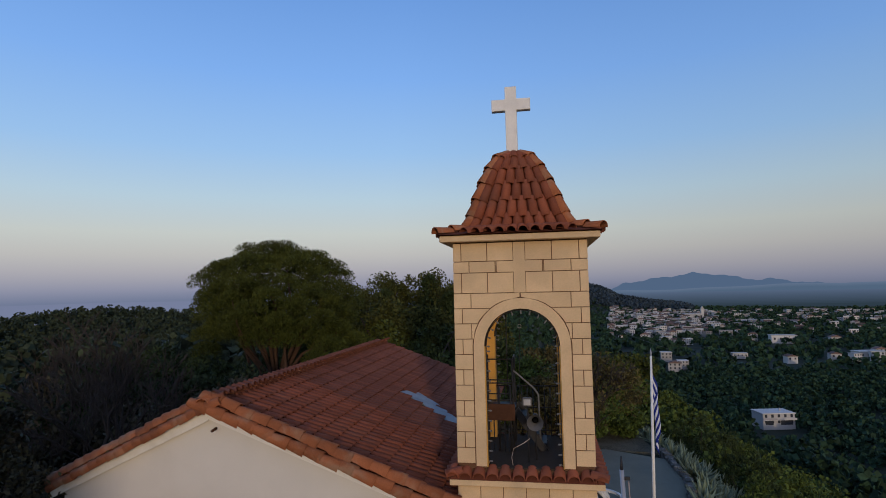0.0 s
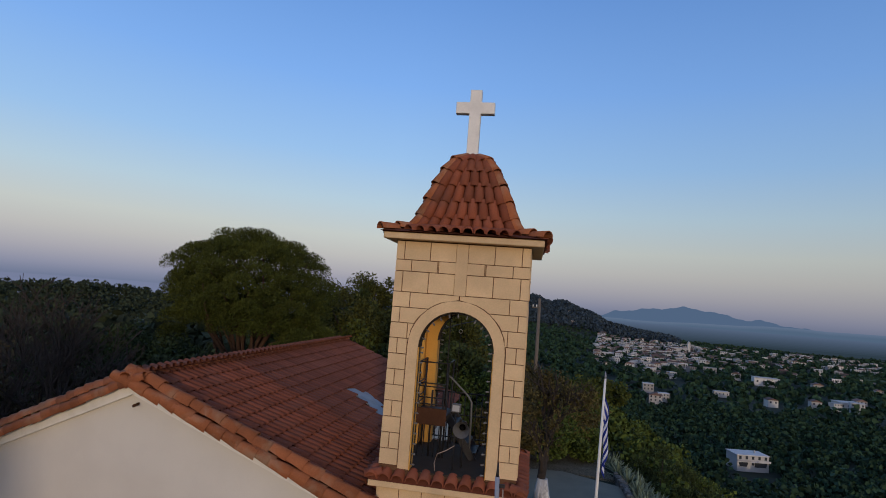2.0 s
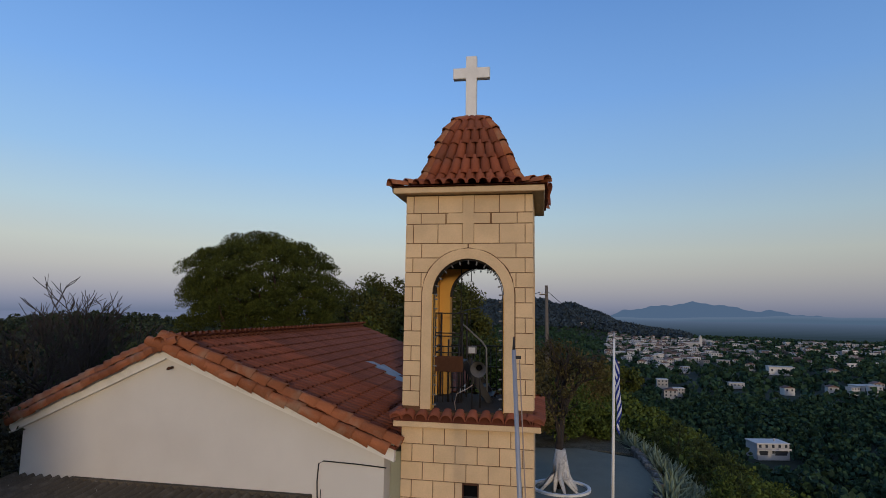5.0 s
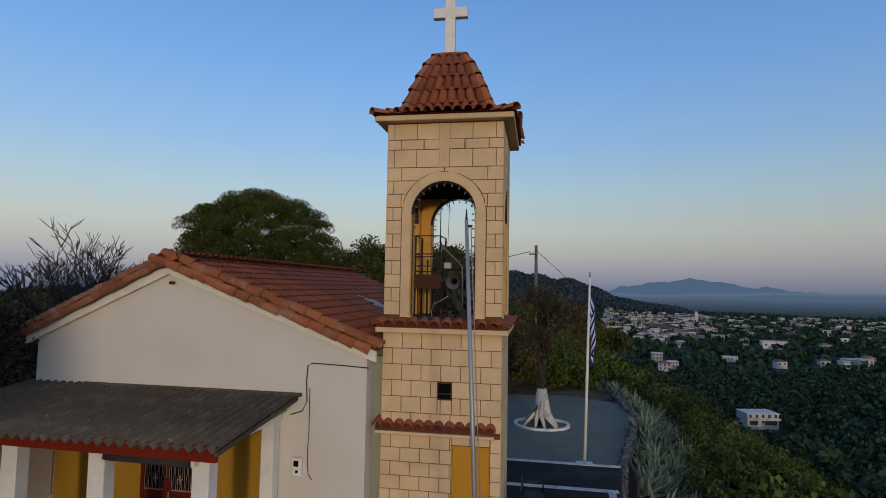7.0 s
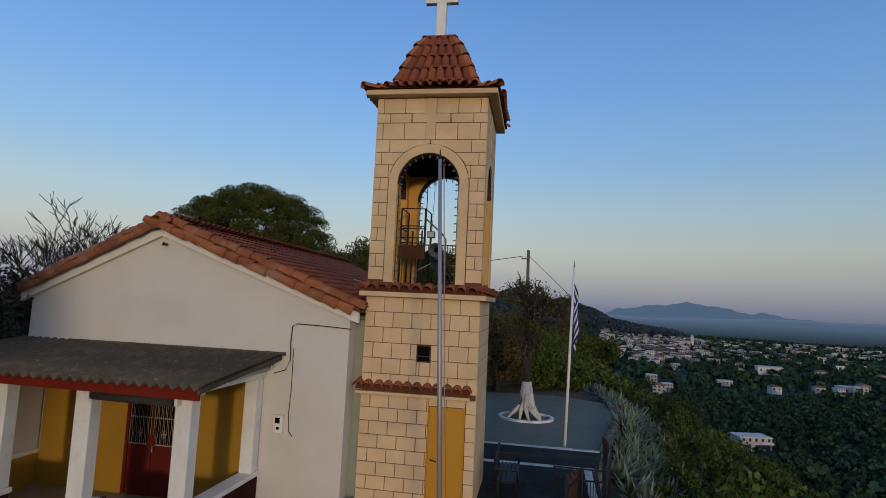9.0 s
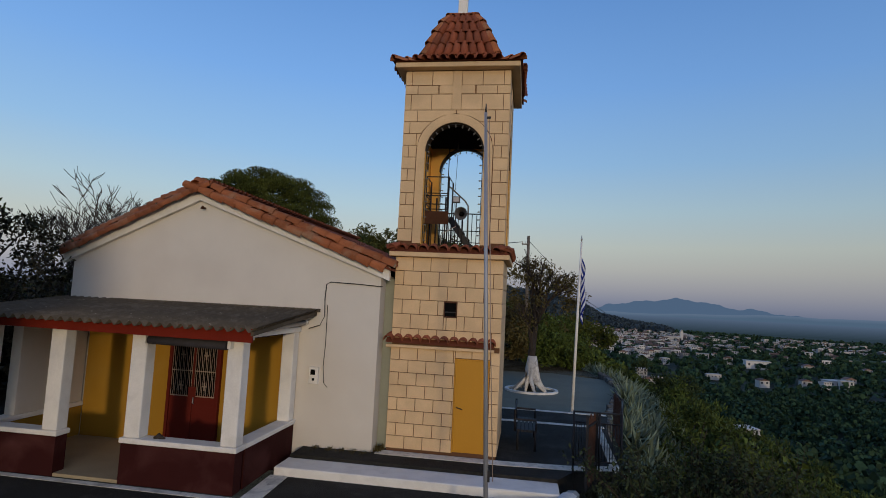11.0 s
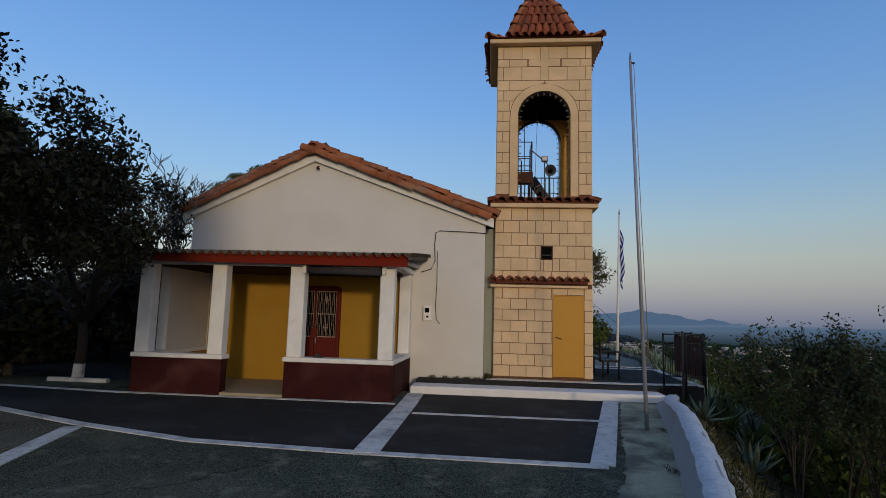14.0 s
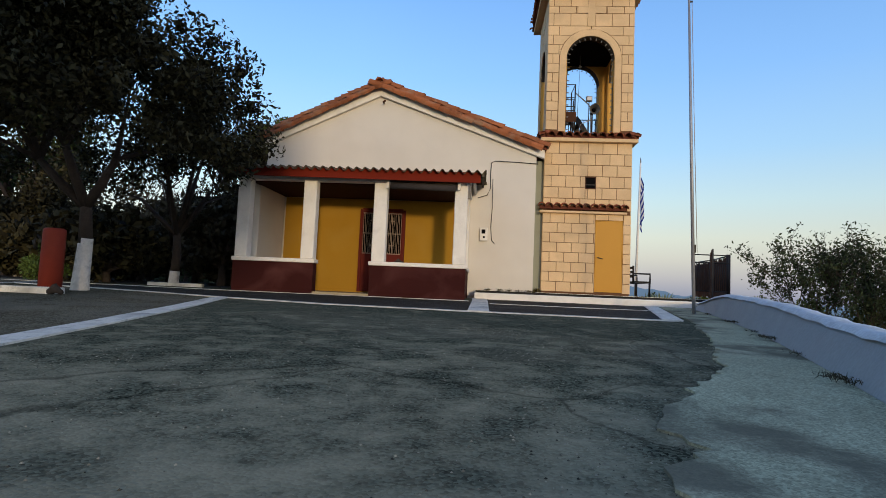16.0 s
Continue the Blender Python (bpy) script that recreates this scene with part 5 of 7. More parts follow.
part("handrail", rod([(1.02, SY0 + 0.12, 5.90), (1.08, SY0 + 0.12, 5.86), (1.42, SY0 + 0.12, 5.56), (1.50, SY0 + 0.12, 5.44), (1.52, SY0 + 0.12, 4.42)], 0.018, 8), "handrail", st, "dull grey steel handrail")
part("hanger", rod([(0.88, SY1 + 0.1, 7.06), (0.88, SY1 + 0.1, 5.17)], 0.012, 6), "iron", st)
RY = TY1 - 0.14
rl = empty("belfry_railing", "black iron balustrade across the rear belfry arch", "railing", at=(TC, RY, FLOOR))
part("top_rail", rod([(TC - AR, RY, 5.42), (TC + AR, RY, 5.42)], 0.016, 6), "iron", rl)
part("middle_rail", rod([(TC - AR, RY, 4.98), (TC + AR, RY, 4.98)], 0.011, 6), "iron", rl)
part("bottom_rail", rod([(TC - AR, RY, 4.52), (TC + AR, RY, 4.52)], 0.012, 6), "iron", rl)
for k in range(11):
    x = TC - AR + 0.065 + k * 0.117
    part("baluster", rod([(x, RY, FLOOR), (x, RY, 5.41)], 0.010, 5), "iron", rl)
HX, HY, HZ = 1.44, 10.05, 5.12
horn = empty("horn_loudspeaker", "grey horn loudspeaker on a bracket in the belfry", "loudspeaker", at=(HX, HY, FLOOR))
hb = part("bell", rod([(HX, HY + 0.24, HZ + 0.02), (HX, HY + 0.12, HZ + 0.02), (HX, HY + 0.02, HZ + 0.01), (HX, HY - 0.07, HZ)], [0.03, 0.045, 0.085, 0.145], 16, cap=False), "horn", horn)
part("throat", rod([(HX, HY + 0.08, HZ + 0.015), (HX, HY, HZ + 0.01)], [0.055, 0.03], 10), "dark", hb)
part("driver", rod([(HX, HY + 0.24, HZ + 0.02), (HX, HY + 0.38, HZ + 0.02)], 0.055, 10), "iron", horn)
part("bracket", rod([(HX, HY + 0.28, HZ), (HX, HY + 0.28, FLOOR)], 0.018, 6), "iron", horn)
lb = empty("floodlight", "small grey floodlight on a post beside the loudspeaker", "lamp", at=(1.31, 10.15, FLOOR))
part("case", boxes((1.23, 1.39, 10.09, 10.19, 5.38, 5.52), bevel=0.01), "horn", lb)
part("lens", boxes((1.25, 1.37, 10.082, 10.089, 5.40, 5.50)), "steel", lb)
part("bracket", rod([(1.31, 10.15, 5.38), (1.31, 10.15, FLOOR)], 0.013, 5), "iron", lb)
wire_ = rod([(1.34, 10.03, 4.84), (1.22, 10.0, 4.76), (1.06, 9.98, 4.68), (1.02, 9.97, 4.53), (1.04, 9.97, FLOOR)], 0.008, 5)
solid("loudspeaker_cable", wire_, "grille", "pale cable hanging below the belfry loudspeaker", "cable")
rope = empty("bell_rope", "thin bell rope with a ring hanging in the belfry", "rope", at=(1.18, 11, 7))
part("cord", rod([(1.18, 11.0, 7.06), (1.18, 11.0, 6.75)], 0.008, 5), "cable", rope)
part("ring", rod([(1.18 + 0.035 * math.cos(t_), 11.0, 6.72 + 0.035 * math.sin(t_)) for t_ in np.linspace(0, 6.28, 11)], 0.008, 5), "steel", rope)
part("lower_cord", rod([(1.18, 11.0, 6.68), (1.12, 11.05, 4.6)], 0.005, 4), "cable", rope)

# ---------------------------------------------------------------- poles and flag
def pole(name, label, x, y, z0, z1, r, top=(0, 0), mat="steel"):
    p_ = empty(name, label, "flagpole", at=(x, y, z0))
    part("shaft", rod([(x, y, z0), (x + top[0] * 0.5, y + top[1] * 0.5, (z0 + z1) / 2), (x + top[0], y + top[1], z1)], [r, r * 0.9, r * 0.62], 10), mat, p_)
    return p_


PX_, PY_, TOPX, TOPY = 2.53, 5.63, 2.29, 5.40
fp = pole("flagpole", "tall bare grey metal flagpole with a halyard", PX_, PY_, G, 5.80, 0.033, (TOPX - PX_, TOPY - PY_))
part("finial", rod([(TOPX, TOPY, 5.79), (TOPX, TOPY, 5.84), (TOPX, TOPY, 5.92)], [0.016, 0.012, 0.006], 8), "iron", fp)
part("pulley", boxes((TOPX + 0.02, TOPX + 0.07, TOPY - 0.01, TOPY + 0.01, 5.71, 5.74)), "iron", fp)
part("halyard", rod([(TOPX + 0.055, TOPY - 0.01, 5.70), ((TOPX + PX_) / 2 + 0.05, (TOPY + PY_) / 2 - 0.02, 3.0), (PX_ + 0.04, PY_ - 0.02, 0.9)], 0.006, 4), "grille", fp, "thin white halyard")
part("cleat", boxes((PX_ - 0.05, PX_, PY_ - 0.07, PY_ - 0.03, 0.90, 1.05)), "iron", fp)
FX, FY2 = 4.52, 17.05
fp2 = pole("flagpole", "white flagpole on a small concrete foot in the rear yard", FX, FY2, G - 0.03, 5.40, 0.05, (0.18, 0.2), "white")
part("foot", boxes((FX - 0.25, FX + 0.25, FY2 - 0.2, FY2 + 0.2, G - 0.05, G + 0.04), bevel=0.015), "white", fp2, "white concrete foot")
part("finial", rod([(FX + 0.18, FY2 + 0.2, 5.39), (FX + 0.18, FY2 + 0.2, 5.47), (FX + 0.18, FY2 + 0.2, 5.62)], [0.02, 0.03, 0.006], 8), "steel", fp2)
flag = empty("flag", "limp blue and white striped national flag hanging from its pole", "flag", at=(FX + 0.15, FY2 + 0.18, 5.3))
# hanging cloth: the nine stripes fall in folds
for s_ in range(9):
    bm = bmesh.new()
    cols_ = 26
    grid_ = []
    for i in range(cols_ + 1):
        u = i / cols_
        row_ = []
        for v in (s_ / 9, (s_ + 1) / 9):
            x = FX + 0.17 + 0.065 * (1 - math.cos(u * math.pi * 2.6)) + 0.03 * v + 0.03 * u + 0.02 * math.sin(v * 7 + u * 5)
            y = FY2 + 0.18 + 0.07 * u + 0.05 * math.sin(u * math.pi * 2.6 + 0.4) + 0.03 * math.sin(v * 8 + u * 3)
            row_.append(bm.verts.new((x, y, 5.06 - 1.30 * v * (1 - 0.12 * u) - 1.34 * u ** 0.9)))
        grid_.append(row_)
    for r0, r1 in zip(grid_, grid_[1:]):
        bm.faces.new((r0[0], r0[1], r1[1], r1[0])).smooth = True
    ob = part("stripe", bm, "flagblue" if s_ % 2 == 0 else "flagwhite", flag)
    so = ob.modifiers.new("cloth", "SOLIDIFY")
    so.thickness = 0.004
UX, UY = 2.95, 36.6
up_ = empty("utility_pole", "weathered timber utility pole with wires beyond the yard", "utility pole", at=(UX, UY, -0.5))
part("shaft", rod([(UX, UY, -0.8), (UX - 0.03, UY, 7.85)], [0.15, 0.10], 10), "timber", up_)
arm_ = part("crossarm", boxes((UX - 0.48, UX + 0.05, UY - 0.18, UY - 0.10, 7.22, 7.30)), "timber", up_)
for x in (UX - 0.42, UX - 0.2):
    part("insulator", rod([(x, UY - 0.14, 7.30), (x, UY - 0.14, 7.44)], [0.03, 0.04], 8), "white", arm_)
part("wire", rod([(UX - 0.42, UY - 0.14, 7.42), (UX - 2.2, UY - 5.5, 6.62), (UX - 3.8, UY - 10.5, 6.2), (UX - 5.2, UY - 14, 5.6)], 0.022, 4), "cable", up_)
part("wire", rod([(UX, UY, 7.5), (UX + 4.7, UY + 9, 3.8), (UX + 11, UY + 23, 1.0)], 0.022, 4), "cable", up_)

# ---------------------------------------------------------------- railings and bench
fence = empty("fence", "black iron railing along the drop beside the deck", "fence", at=(4.8, 11, DECK))
fpts = [(4.86, 9.66), (5.12, 11.2), (5.17, 12.7)]
for (xa, ya), (xb, yb) in zip(fpts, fpts[1:]):
    for z in (1.18, 0.30):
        part("rail", rod([(xa, ya, z), (xb, yb, z)], 0.018, 6), "iron", fence)
    for k in range(11):
        f = k / 11
        x, y = xa + (xb - xa) * f, ya + (yb - ya) * f
        part("slat", boxes((x - 0.012, x + 0.012, y + 0.02, y + 0.105, 0.12 + 0.02 * math.sin(k * 2.3), 1.12 + 0.03 * math.sin(k * 1.7))), "rust", fence, "rusty brown slat")
        part("baluster" if k else "post", rod([(x, y, 0.05 if k == 0 else 0.3), (x, y, 1.22 if k == 0 else 1.17)], 0.03 if k == 0 else 0.009, 5), "iron", fence)
gate = empty("gate", "black iron gate frame with rusty brown slats", "gate", at=(4.3, 9.5, DECK))
for x in (3.93, 4.42, 4.84):
    part("post", rod([(x, 9.5, -0.2), (x, 9.5, 1.2)], 0.022, 6), "iron", gate)
for z in (0.98, 1.18, 0.25):
    part("rail", rod([(3.93, 9.5, z), (4.84, 9.5, z)], 0.016, 6), "iron", gate)
for k in range(8):
    x = 4.47 + k * 0.05
    part("baluster", rod([(x, 9.5, 0.25), (x, 9.5, 1.0)], 0.008, 5), "iron", gate)
GATE_TURN = pose(4.36, 9.46, 0.02, 2, 0, 161)


def on_leaf(bm):
    bmesh.ops.transform(bm, matrix=GATE_TURN, verts=bm.verts)
    return bm


leaf_ = part("leaf_frame", on_leaf(boxes((-0.02, 0.02, -0.02, 0.02, -0.1, 1.15), (-0.02, 0.02, 0.80, 0.84, -0.1, 1.22), (-0.012, 0.012, 0.02, 0.80, 0.2, 0.24), (-0.012, 0.012, 0.02, 0.80, 0.98, 1.02))), "iron", gate, "black frame of the open gate leaf")
for k in range(8):
    y, z1 = 0.04 + k * 0.095, 1.14 + 0.05 * math.sin(k * 2.1) + 0.003 * k
    part("slat", on_leaf(boxes((0.014, 0.03, y, y + 0.062, -0.10 + 0.03 * math.sin(k * 2.7), z1), bevel=0.004)), "rust", leaf_, "rusty brown slat")
for k in range(8):
    x = 3.98 + k * 0.05
    part("baluster", rod([(x, 9.5, 0.25), (x, 9.5, 1.0)], 0.008, 5), "iron", gate)
bench = empty("bench", "black iron bench against the tower side", "bench", at=(2.990, 11.7, DECK))
part("seat", boxes(*[(2.820 + k * 0.09, 2.890 + k * 0.09, 10.75, 12.15, DECK + 0.40, DECK + 0.45) for k in range(5)]), "iron", bench)
part("backrest", boxes(*[(2.760, 2.785, 10.75, 12.15, DECK + 0.55 + k * 0.12, DECK + 0.62 + k * 0.12) for k in range(3)]), "iron", bench)
for y in (10.78, 12.10):
    for x in (2.840, 3.220):
        part("leg", rod([(x, y, DECK), (x, y, DECK + 0.42)], 0.028, 6), "iron", bench)
    part("arm", rod([(2.770, y, DECK + 0.40), (2.770, y, DECK + 0.88), (2.770, y, DECK + 0.66), (3.230, y, DECK + 0.66), (3.230, y, DECK + 0.42)], 0.028, 6), "iron", bench)
QX, QY = -8.64, 3.60
post = empty("red_post", "red painted round steel post standing behind a white kerb", "post", at=(QX, QY, G))
part("shaft", rod([(QX, QY, G - 0.05), (QX, QY, G + 1.0), (QX, QY, G + 1.05), (QX, QY, G + 1.07)], [0.175, 0.17, 0.165, 0.13], 18), "redpost", post)
part("hose", rod([(QX - 0.16, QY - 0.02, G + 0.86), (QX - 0.27, QY - 0.03, G + 0.94), (QX - 0.33, QY - 0.03, G + 0.84), (QX - 0.31, QY, G + 0.72)], 0.028, 6), "iron", post, "black hose end")
solid("kerb", boxes((-13.5, -8.12, 3.05, 3.30, G - 0.2, G + 0.10), bevel=0.02), "line", "white painted concrete kerb", "kerb", "structure")
solid("dark_bundle", rod([(-8.16, 3.0, G + 0.02), (-8.05, 2.98, G + 0.09), (-7.93, 2.99, G + 0.02)], [0.05, 0.08, 0.03], 7), "bark", "dark lump lying beside the white kerb", "stone")


# ---------------------------------------------------------------- planting near the chapel
# stone pine behind the roof
PB = (-12.7, 28.6, -0.6)
pine_blobs = []
for k in range(92):                     # dome of rounded, separate clumps with a narrower underside
    f = 1 - (k + 0.5) / 92 * 1.5
    ph = k * 2.39996
    rad = math.sqrt(max(0, 1 - f * f)) * (1 - 0.25 * max(0, -f) / 0.5)
    wob = random.uniform(0.84, 1.0)
    px_ = rad * math.cos(ph)
    bs = random.uniform(0.70, 1.15)
    pine_blobs.append((PB[0] + 0.1 + 4.0 * px_ * wob, PB[1] + 4.2 * rad * math.sin(ph) * wob, 6.6 + 3.3 * f * wob - (0.6 * px_ * (1 - f) if px_ > 0 and f < 0.5 else 0), bs, bs * 0.66))
for k in range(22):
    pine_blobs.append((PB[0] - 0.1 + random.uniform(-2.4, 2.4), PB[1] + random.uniform(-1.6, 2.2), 6.0 + random.uniform(-0.6, 1.7), 1.05, 0.8))
for px, py, pz, pr in ((0.2, -1.6, 8.9, 0.9), (1.9, -1.6, 9.0, 0.9), (0.6, -0.4, 9.7, 0.9), (3.7, -1.5, 4.7, 0.85), (4.3, -1.0, 4.1, 0.8), (3.2, -2.2, 4.1, 0.75), (4.6, -0.4, 4.9, 0.7), (-2.9, -2.0, 4.5, 0.8), (-3.6, -1.0, 5.2, 0.85)):
    pine_blobs.append((PB[0] + px, PB[1] + py, pz, pr, pr * 0.7))
pine = tree("stone_pine", "large dome-shaped stone pine with forked reddish trunks", PB, 3.2, 0.26, pine_blobs, 1450, 0.135, "pine", "pinebark", 0.62, low=-0.45, slim=0.3, up=0.6, n_limbs=16, outward=True)
for k, (lx, ly, tx, ty) in enumerate(((-0.5, 0.1, -2.4, 0.4), (0.1, -0.3, -0.8, -1.4), (0.6, 0.0, 0.9, -1.0), (1.0, 0.3, 2.9, -0.6), (0.2, 0.5, 1.8, 1.4))):
    bm = tube(bmesh.new(), [(PB[0] + lx, PB[1] + ly, -0.8), (PB[0] + lx * 1.3, PB[1] + ly * 1.3, 1.4), (PB[0] + (lx + tx) * 0.55, PB[1] + (ly + ty) * 0.55, 3.2), (PB[0] + tx, PB[1] + ty, 5.2)], [0.15, 0.12, 0.10, 0.05], 7)
    part("side_trunk", bm, "pinebark", pine)


def conifer(x, y, base, h, w, mat="conifer", n_=26, per=150, leaf=0.3):
    x, y = set_back(x, y)
    blobs = []
    for k in range(n_):
        f = (k + 0.5) / n_
        rad = w * (1 - f) ** 0.7
        for _ in range(2):
            a_ = random.uniform(0, 6.28)
            blobs.append((x + rad * math.cos(a_) * 0.7, y + rad * math.sin(a_) * 0.7, base + h * (0.18 + 0.8 * f), 0.35 + rad * 0.45, 0.4 + rad * 0.3))
    return tree("conifer", "dark green pine among the wood behind the chapel", (x, y, base), h * 0.5, 0.14 + h * 0.01, blobs, per, leaf, mat, "bark", 0.5, "wood behind the chapel", slim=0.3, n_limbs=6, outward=True)


def round_tree(x, y, base, h, w, mat, name="broadleaf_tree", label="dense dark green tree at the edge of the wood", n_=34, per=125, leaf=0.28, group="wood behind the chapel", br=0.3, low=-0.7, lime=0.0, th=0.35):
    x, y = set_back(x, y)
    blobs = crown_blobs(x, y, base + h * 0.62, w, h * 0.42, n_, w * br, 0.85, low)
    return tree(name, label, (x, y, base), h * th, 0.08 + 0.02 * h, blobs, per, leaf, mat, "bark", 0.5, group, lime=lime, n_limbs=7)


random.seed(3)
for x, y, h, w, mat in ((-11.8, 40, 8.9, 2.6, "wood_pine"), (-9.2, 42, 9.2, 2.6, "wood_pine"), (-6.6, 41, 8.6, 2.8, "wood_pine"), (-4.8, 42, 8.2, 2.6, "wood_pine"), (-10.4, 35, 7.4, 2.5, "wood_pine"), (-7.6, 36, 7.0, 2.4, "wood_pine"), (-5.0, 36.5, 6.4, 2.4, "wood_pine"), (-14.2, 43, 8.6, 2.8, "wood_pine")):
    round_tree(x, y, float(height(x, y)) - 0.1, h, w, mat, label="rounded green pine in the wood behind the chapel", n_=46, per=170, leaf=0.235)
for x, y, h, w in ((-10.6, 37, 8.4, 2.8), (-8.2, 40, 9.4, 2.7), (-6.0, 38, 8.2, 3.0), (-12.5, 44, 9.2, 2.8), (-5.6, 43, 8.6, 3.0), (-15.5, 41, 8.0, 2.8), (-7, 50, 9.6, 3.4), (-19, 40, 6.8, 2.8), (-6.4, 48, 9.4, 3.2)):
    conifer(x, y, -0.9, h, w)
for x, y, h, w, mat in ((-8.6, 29.5, 5.4, 2.4, "pine"), (-9.6, 33, 5.8, 2.6, "pine"), (-5.2, 32, 5.6, 2.5, "conifer"), (-2.8, 33, 5.0, 2.2, "conifer"), (0.4, 38, 3.8, 2.4, "dryleaf"), (3.6, 40, 3.0, 2.4, "pine"), (-1.0, 30.2, 2.4, 1.3, "shrub"),
                        (-18.8, 27.5, 3.8, 2.0, "conifer"), (-16.0, 23.0, 4.2, 2.0, "olive"), (-20.8, 32, 3.6, 2.4, "conifer"), (-23, 27, 4.4, 2.6, "conifer"), (-25, 34, 3.6, 2.8, "conifer"), (-30, 40, 3.8, 3.2, "conifer"),
                        (6.5, 50, 2.2, 2.4, "pine")):
    round_tree(x, y, float(height(x, y)) - 0.1, h, w, mat)
for x, y, h, w, mat in ((0.6, 28.6, 3.2, 1.7, "dryleaf"), (2.6, 30.2, 3.0, 1.7, "bank"), (4.2, 31.4, 1.7, 1.3, "bank"), (-0.8, 32.0, 3.8, 2.0, "bank"), (2.0, 34.0, 3.2, 2.0, "dryleaf"), (3.4, 38.5, 2.8, 2.2, "bank")):
    round_tree(x, y, float(height(*behind(x, y))) - 0.1, h, w, mat, label="dense olive-brown bush behind the yard", group="bushes behind the yard", n_=44, per=165, leaf=0.185, low=-0.95, th=0.25)
# brown thicket and dark trees left of the chapel
for x, y, h, w, mat in ((-9.9, 11.5, 3.0, 1.5, "thicket"), (-9.6, 14.2, 3.6, 1.5, "thicket"), (-12.4, 12.6, 2.9, 1.8, "thicket"), (-10.2, 12.8, 3.0, 1.6, "thicket"), (-10.8, 16, 4.0, 2.2, "thicket"), (-13.5, 18.5, 3.3, 2.3, "thicket"), (-10.6, 20.0, 4.2, 2.0, "thicket"), (-15.5, 15.0, 2.4, 2.2, "carob"), (-18, 19, 4.6, 2.6, "thicket"), (-12, 23, 4.4, 2.2, "olive"),
                        (-14.0, 10.5, 2.2, 2.0, "carob"), (-11.2, 8.6, 1.9, 1.4, "carob"), (-17.5, 12, 2.4, 2.4, "carob"), (-21, 15, 3.4, 2.4, "carob"), (-22, 22, 3.0, 2.8, "conifer"), ):
    round_tree(x, y, G - 0.1, h, w, mat, label="dark thicket tree beside the chapel yard", group="trees beside the chapel", n_=40, per=130, leaf=0.24, low=-0.95, th=0.3)

for x, y, h, w in ((-17.5, 6.0, 5.4, 2.2),):
    round_tree(x, y, G - 0.1, h, w, "carob", label="dark tree with a clear stem beside the forecourt", group="trees beside the chapel", n_=34, per=170, leaf=0.17, low=-0.45, th=0.45)
solid("tree_kerb", boxes((-9.7, -8.3, 8.0, 8.14, G, G + 0.21), bevel=0.015), "line", "short white painted kerb beside the whitewashed tree", "kerb", "structure")
shrub_blobs = crown_blobs(-12.2, 8.4, 0.25, 0.75, 0.55, 24, 0.22, 0.9, -0.6)
sh = empty("shrub", "low bright green bush under the dark trees", "shrub", at=(-12.2, 8.4, G))
for bl in shrub_blobs[::5]:
    part("stem", tube(bmesh.new(), [(-12.2, 8.4, G), bl[:3]], [0.02, 0.006], 5), "bark", sh)
p_, o_ = clump_points(shrub_blobs, 220, 0.3)
link("crown", quads_mesh("crown", leaf_quads(p_, 0.09, 0.4, 0.4, o_), "lowbush"), sh)
# foreground evergreen with a limewashed trunk
fg_blobs = crown_blobs(-10.0, 3.4, 5.0, 2.0, 1.7, 130, 0.55, 0.8, -0.9) + crown_blobs(-9.2, 3.1, 4.2, 1.6, 1.15, 78, 0.5, 0.8, -0.9) + crown_blobs(-9.1, 4.3, 2.92, 3.2, 1.9, 92, 0.52, 0.8, -0.45) + crown_blobs(-8.7, 3.2, 4.1, 1.5, 1.1, 80, 0.5, 0.8, -0.95) + [(-9.4, 3.0, 5.0, 0.8, 0.6), (-8.7, 2.9, 4.9, 0.7, 0.6), (-9.9, 2.9, 5.6, 0.8, 0.6), (-9.0, 2.6, 4.2, 0.7, 0.55), (-10.0, 2.4, 4.4, 0.8, 0.6), (-9.6, 2.2, 3.6, 0.7, 0.5), (-8.4, 2.8, 5.6, 0.6, 0.5), (-6.35, 5.0, 4.0, 0.55, 0.5), (-6.95, 5.0, 4.6, 0.6, 0.5), (-6.05, 5.0, 3.3, 0.55, 0.45), (-5.8, 5.0, 2.65, 0.5, 0.4), (-6.3, 4.9, 2.4, 0.5, 0.35), (-6.7, 5.1, 3.5, 0.55, 0.5), (-7.3, 5.0, 4.2, 0.6, 0.5), (-7.0, 4.8, 2.9, 0.55, 0.4), (-7.6, 5.0, 4.9, 0.6, 0.5)]
tree("evergreen_tree", "dark spreading evergreen tree with a limewashed trunk", (-8.75, 4.45, G), 1.6, 0.14, fg_blobs, 420, 0.113, "carob", "bark", 0.35, "trees beside the forecourt", lime=0.98, lean=(0.05, -0.1), n_limbs=22, forks=((-0.8, -0.2, 0.75), (0.6, -0.15, 0.8), (-0.1, -0.5, 0.95)))
bb = crown_blobs(-9.5, 8.6, 3.2, 2.2, 1.8, 50, 0.5, 0.8, -0.6)
tree("evergreen_tree", "dark evergreen tree with a whitewashed foot beside the porch", (-9.2, 8.3, G), 1.5, 0.12, bb, 150, 0.11, "carob", "bark", 0.4, "trees beside the forecourt", lime=0.5, n_limbs=10)
bb = crown_blobs(-8.9, -1.2, 3.9, 2.8, 2.0, 80, 0.6, 0.8, -0.75)
tree("evergreen_tree", "dark evergreen tree at the edge of the forecourt", (-9.6, -0.9, G - 0.12), 1.7, 0.15, bb, 330, 0.11, "carob", "bark", 0.4, "trees beside the forecourt", lime=0.8, n_limbs=10)


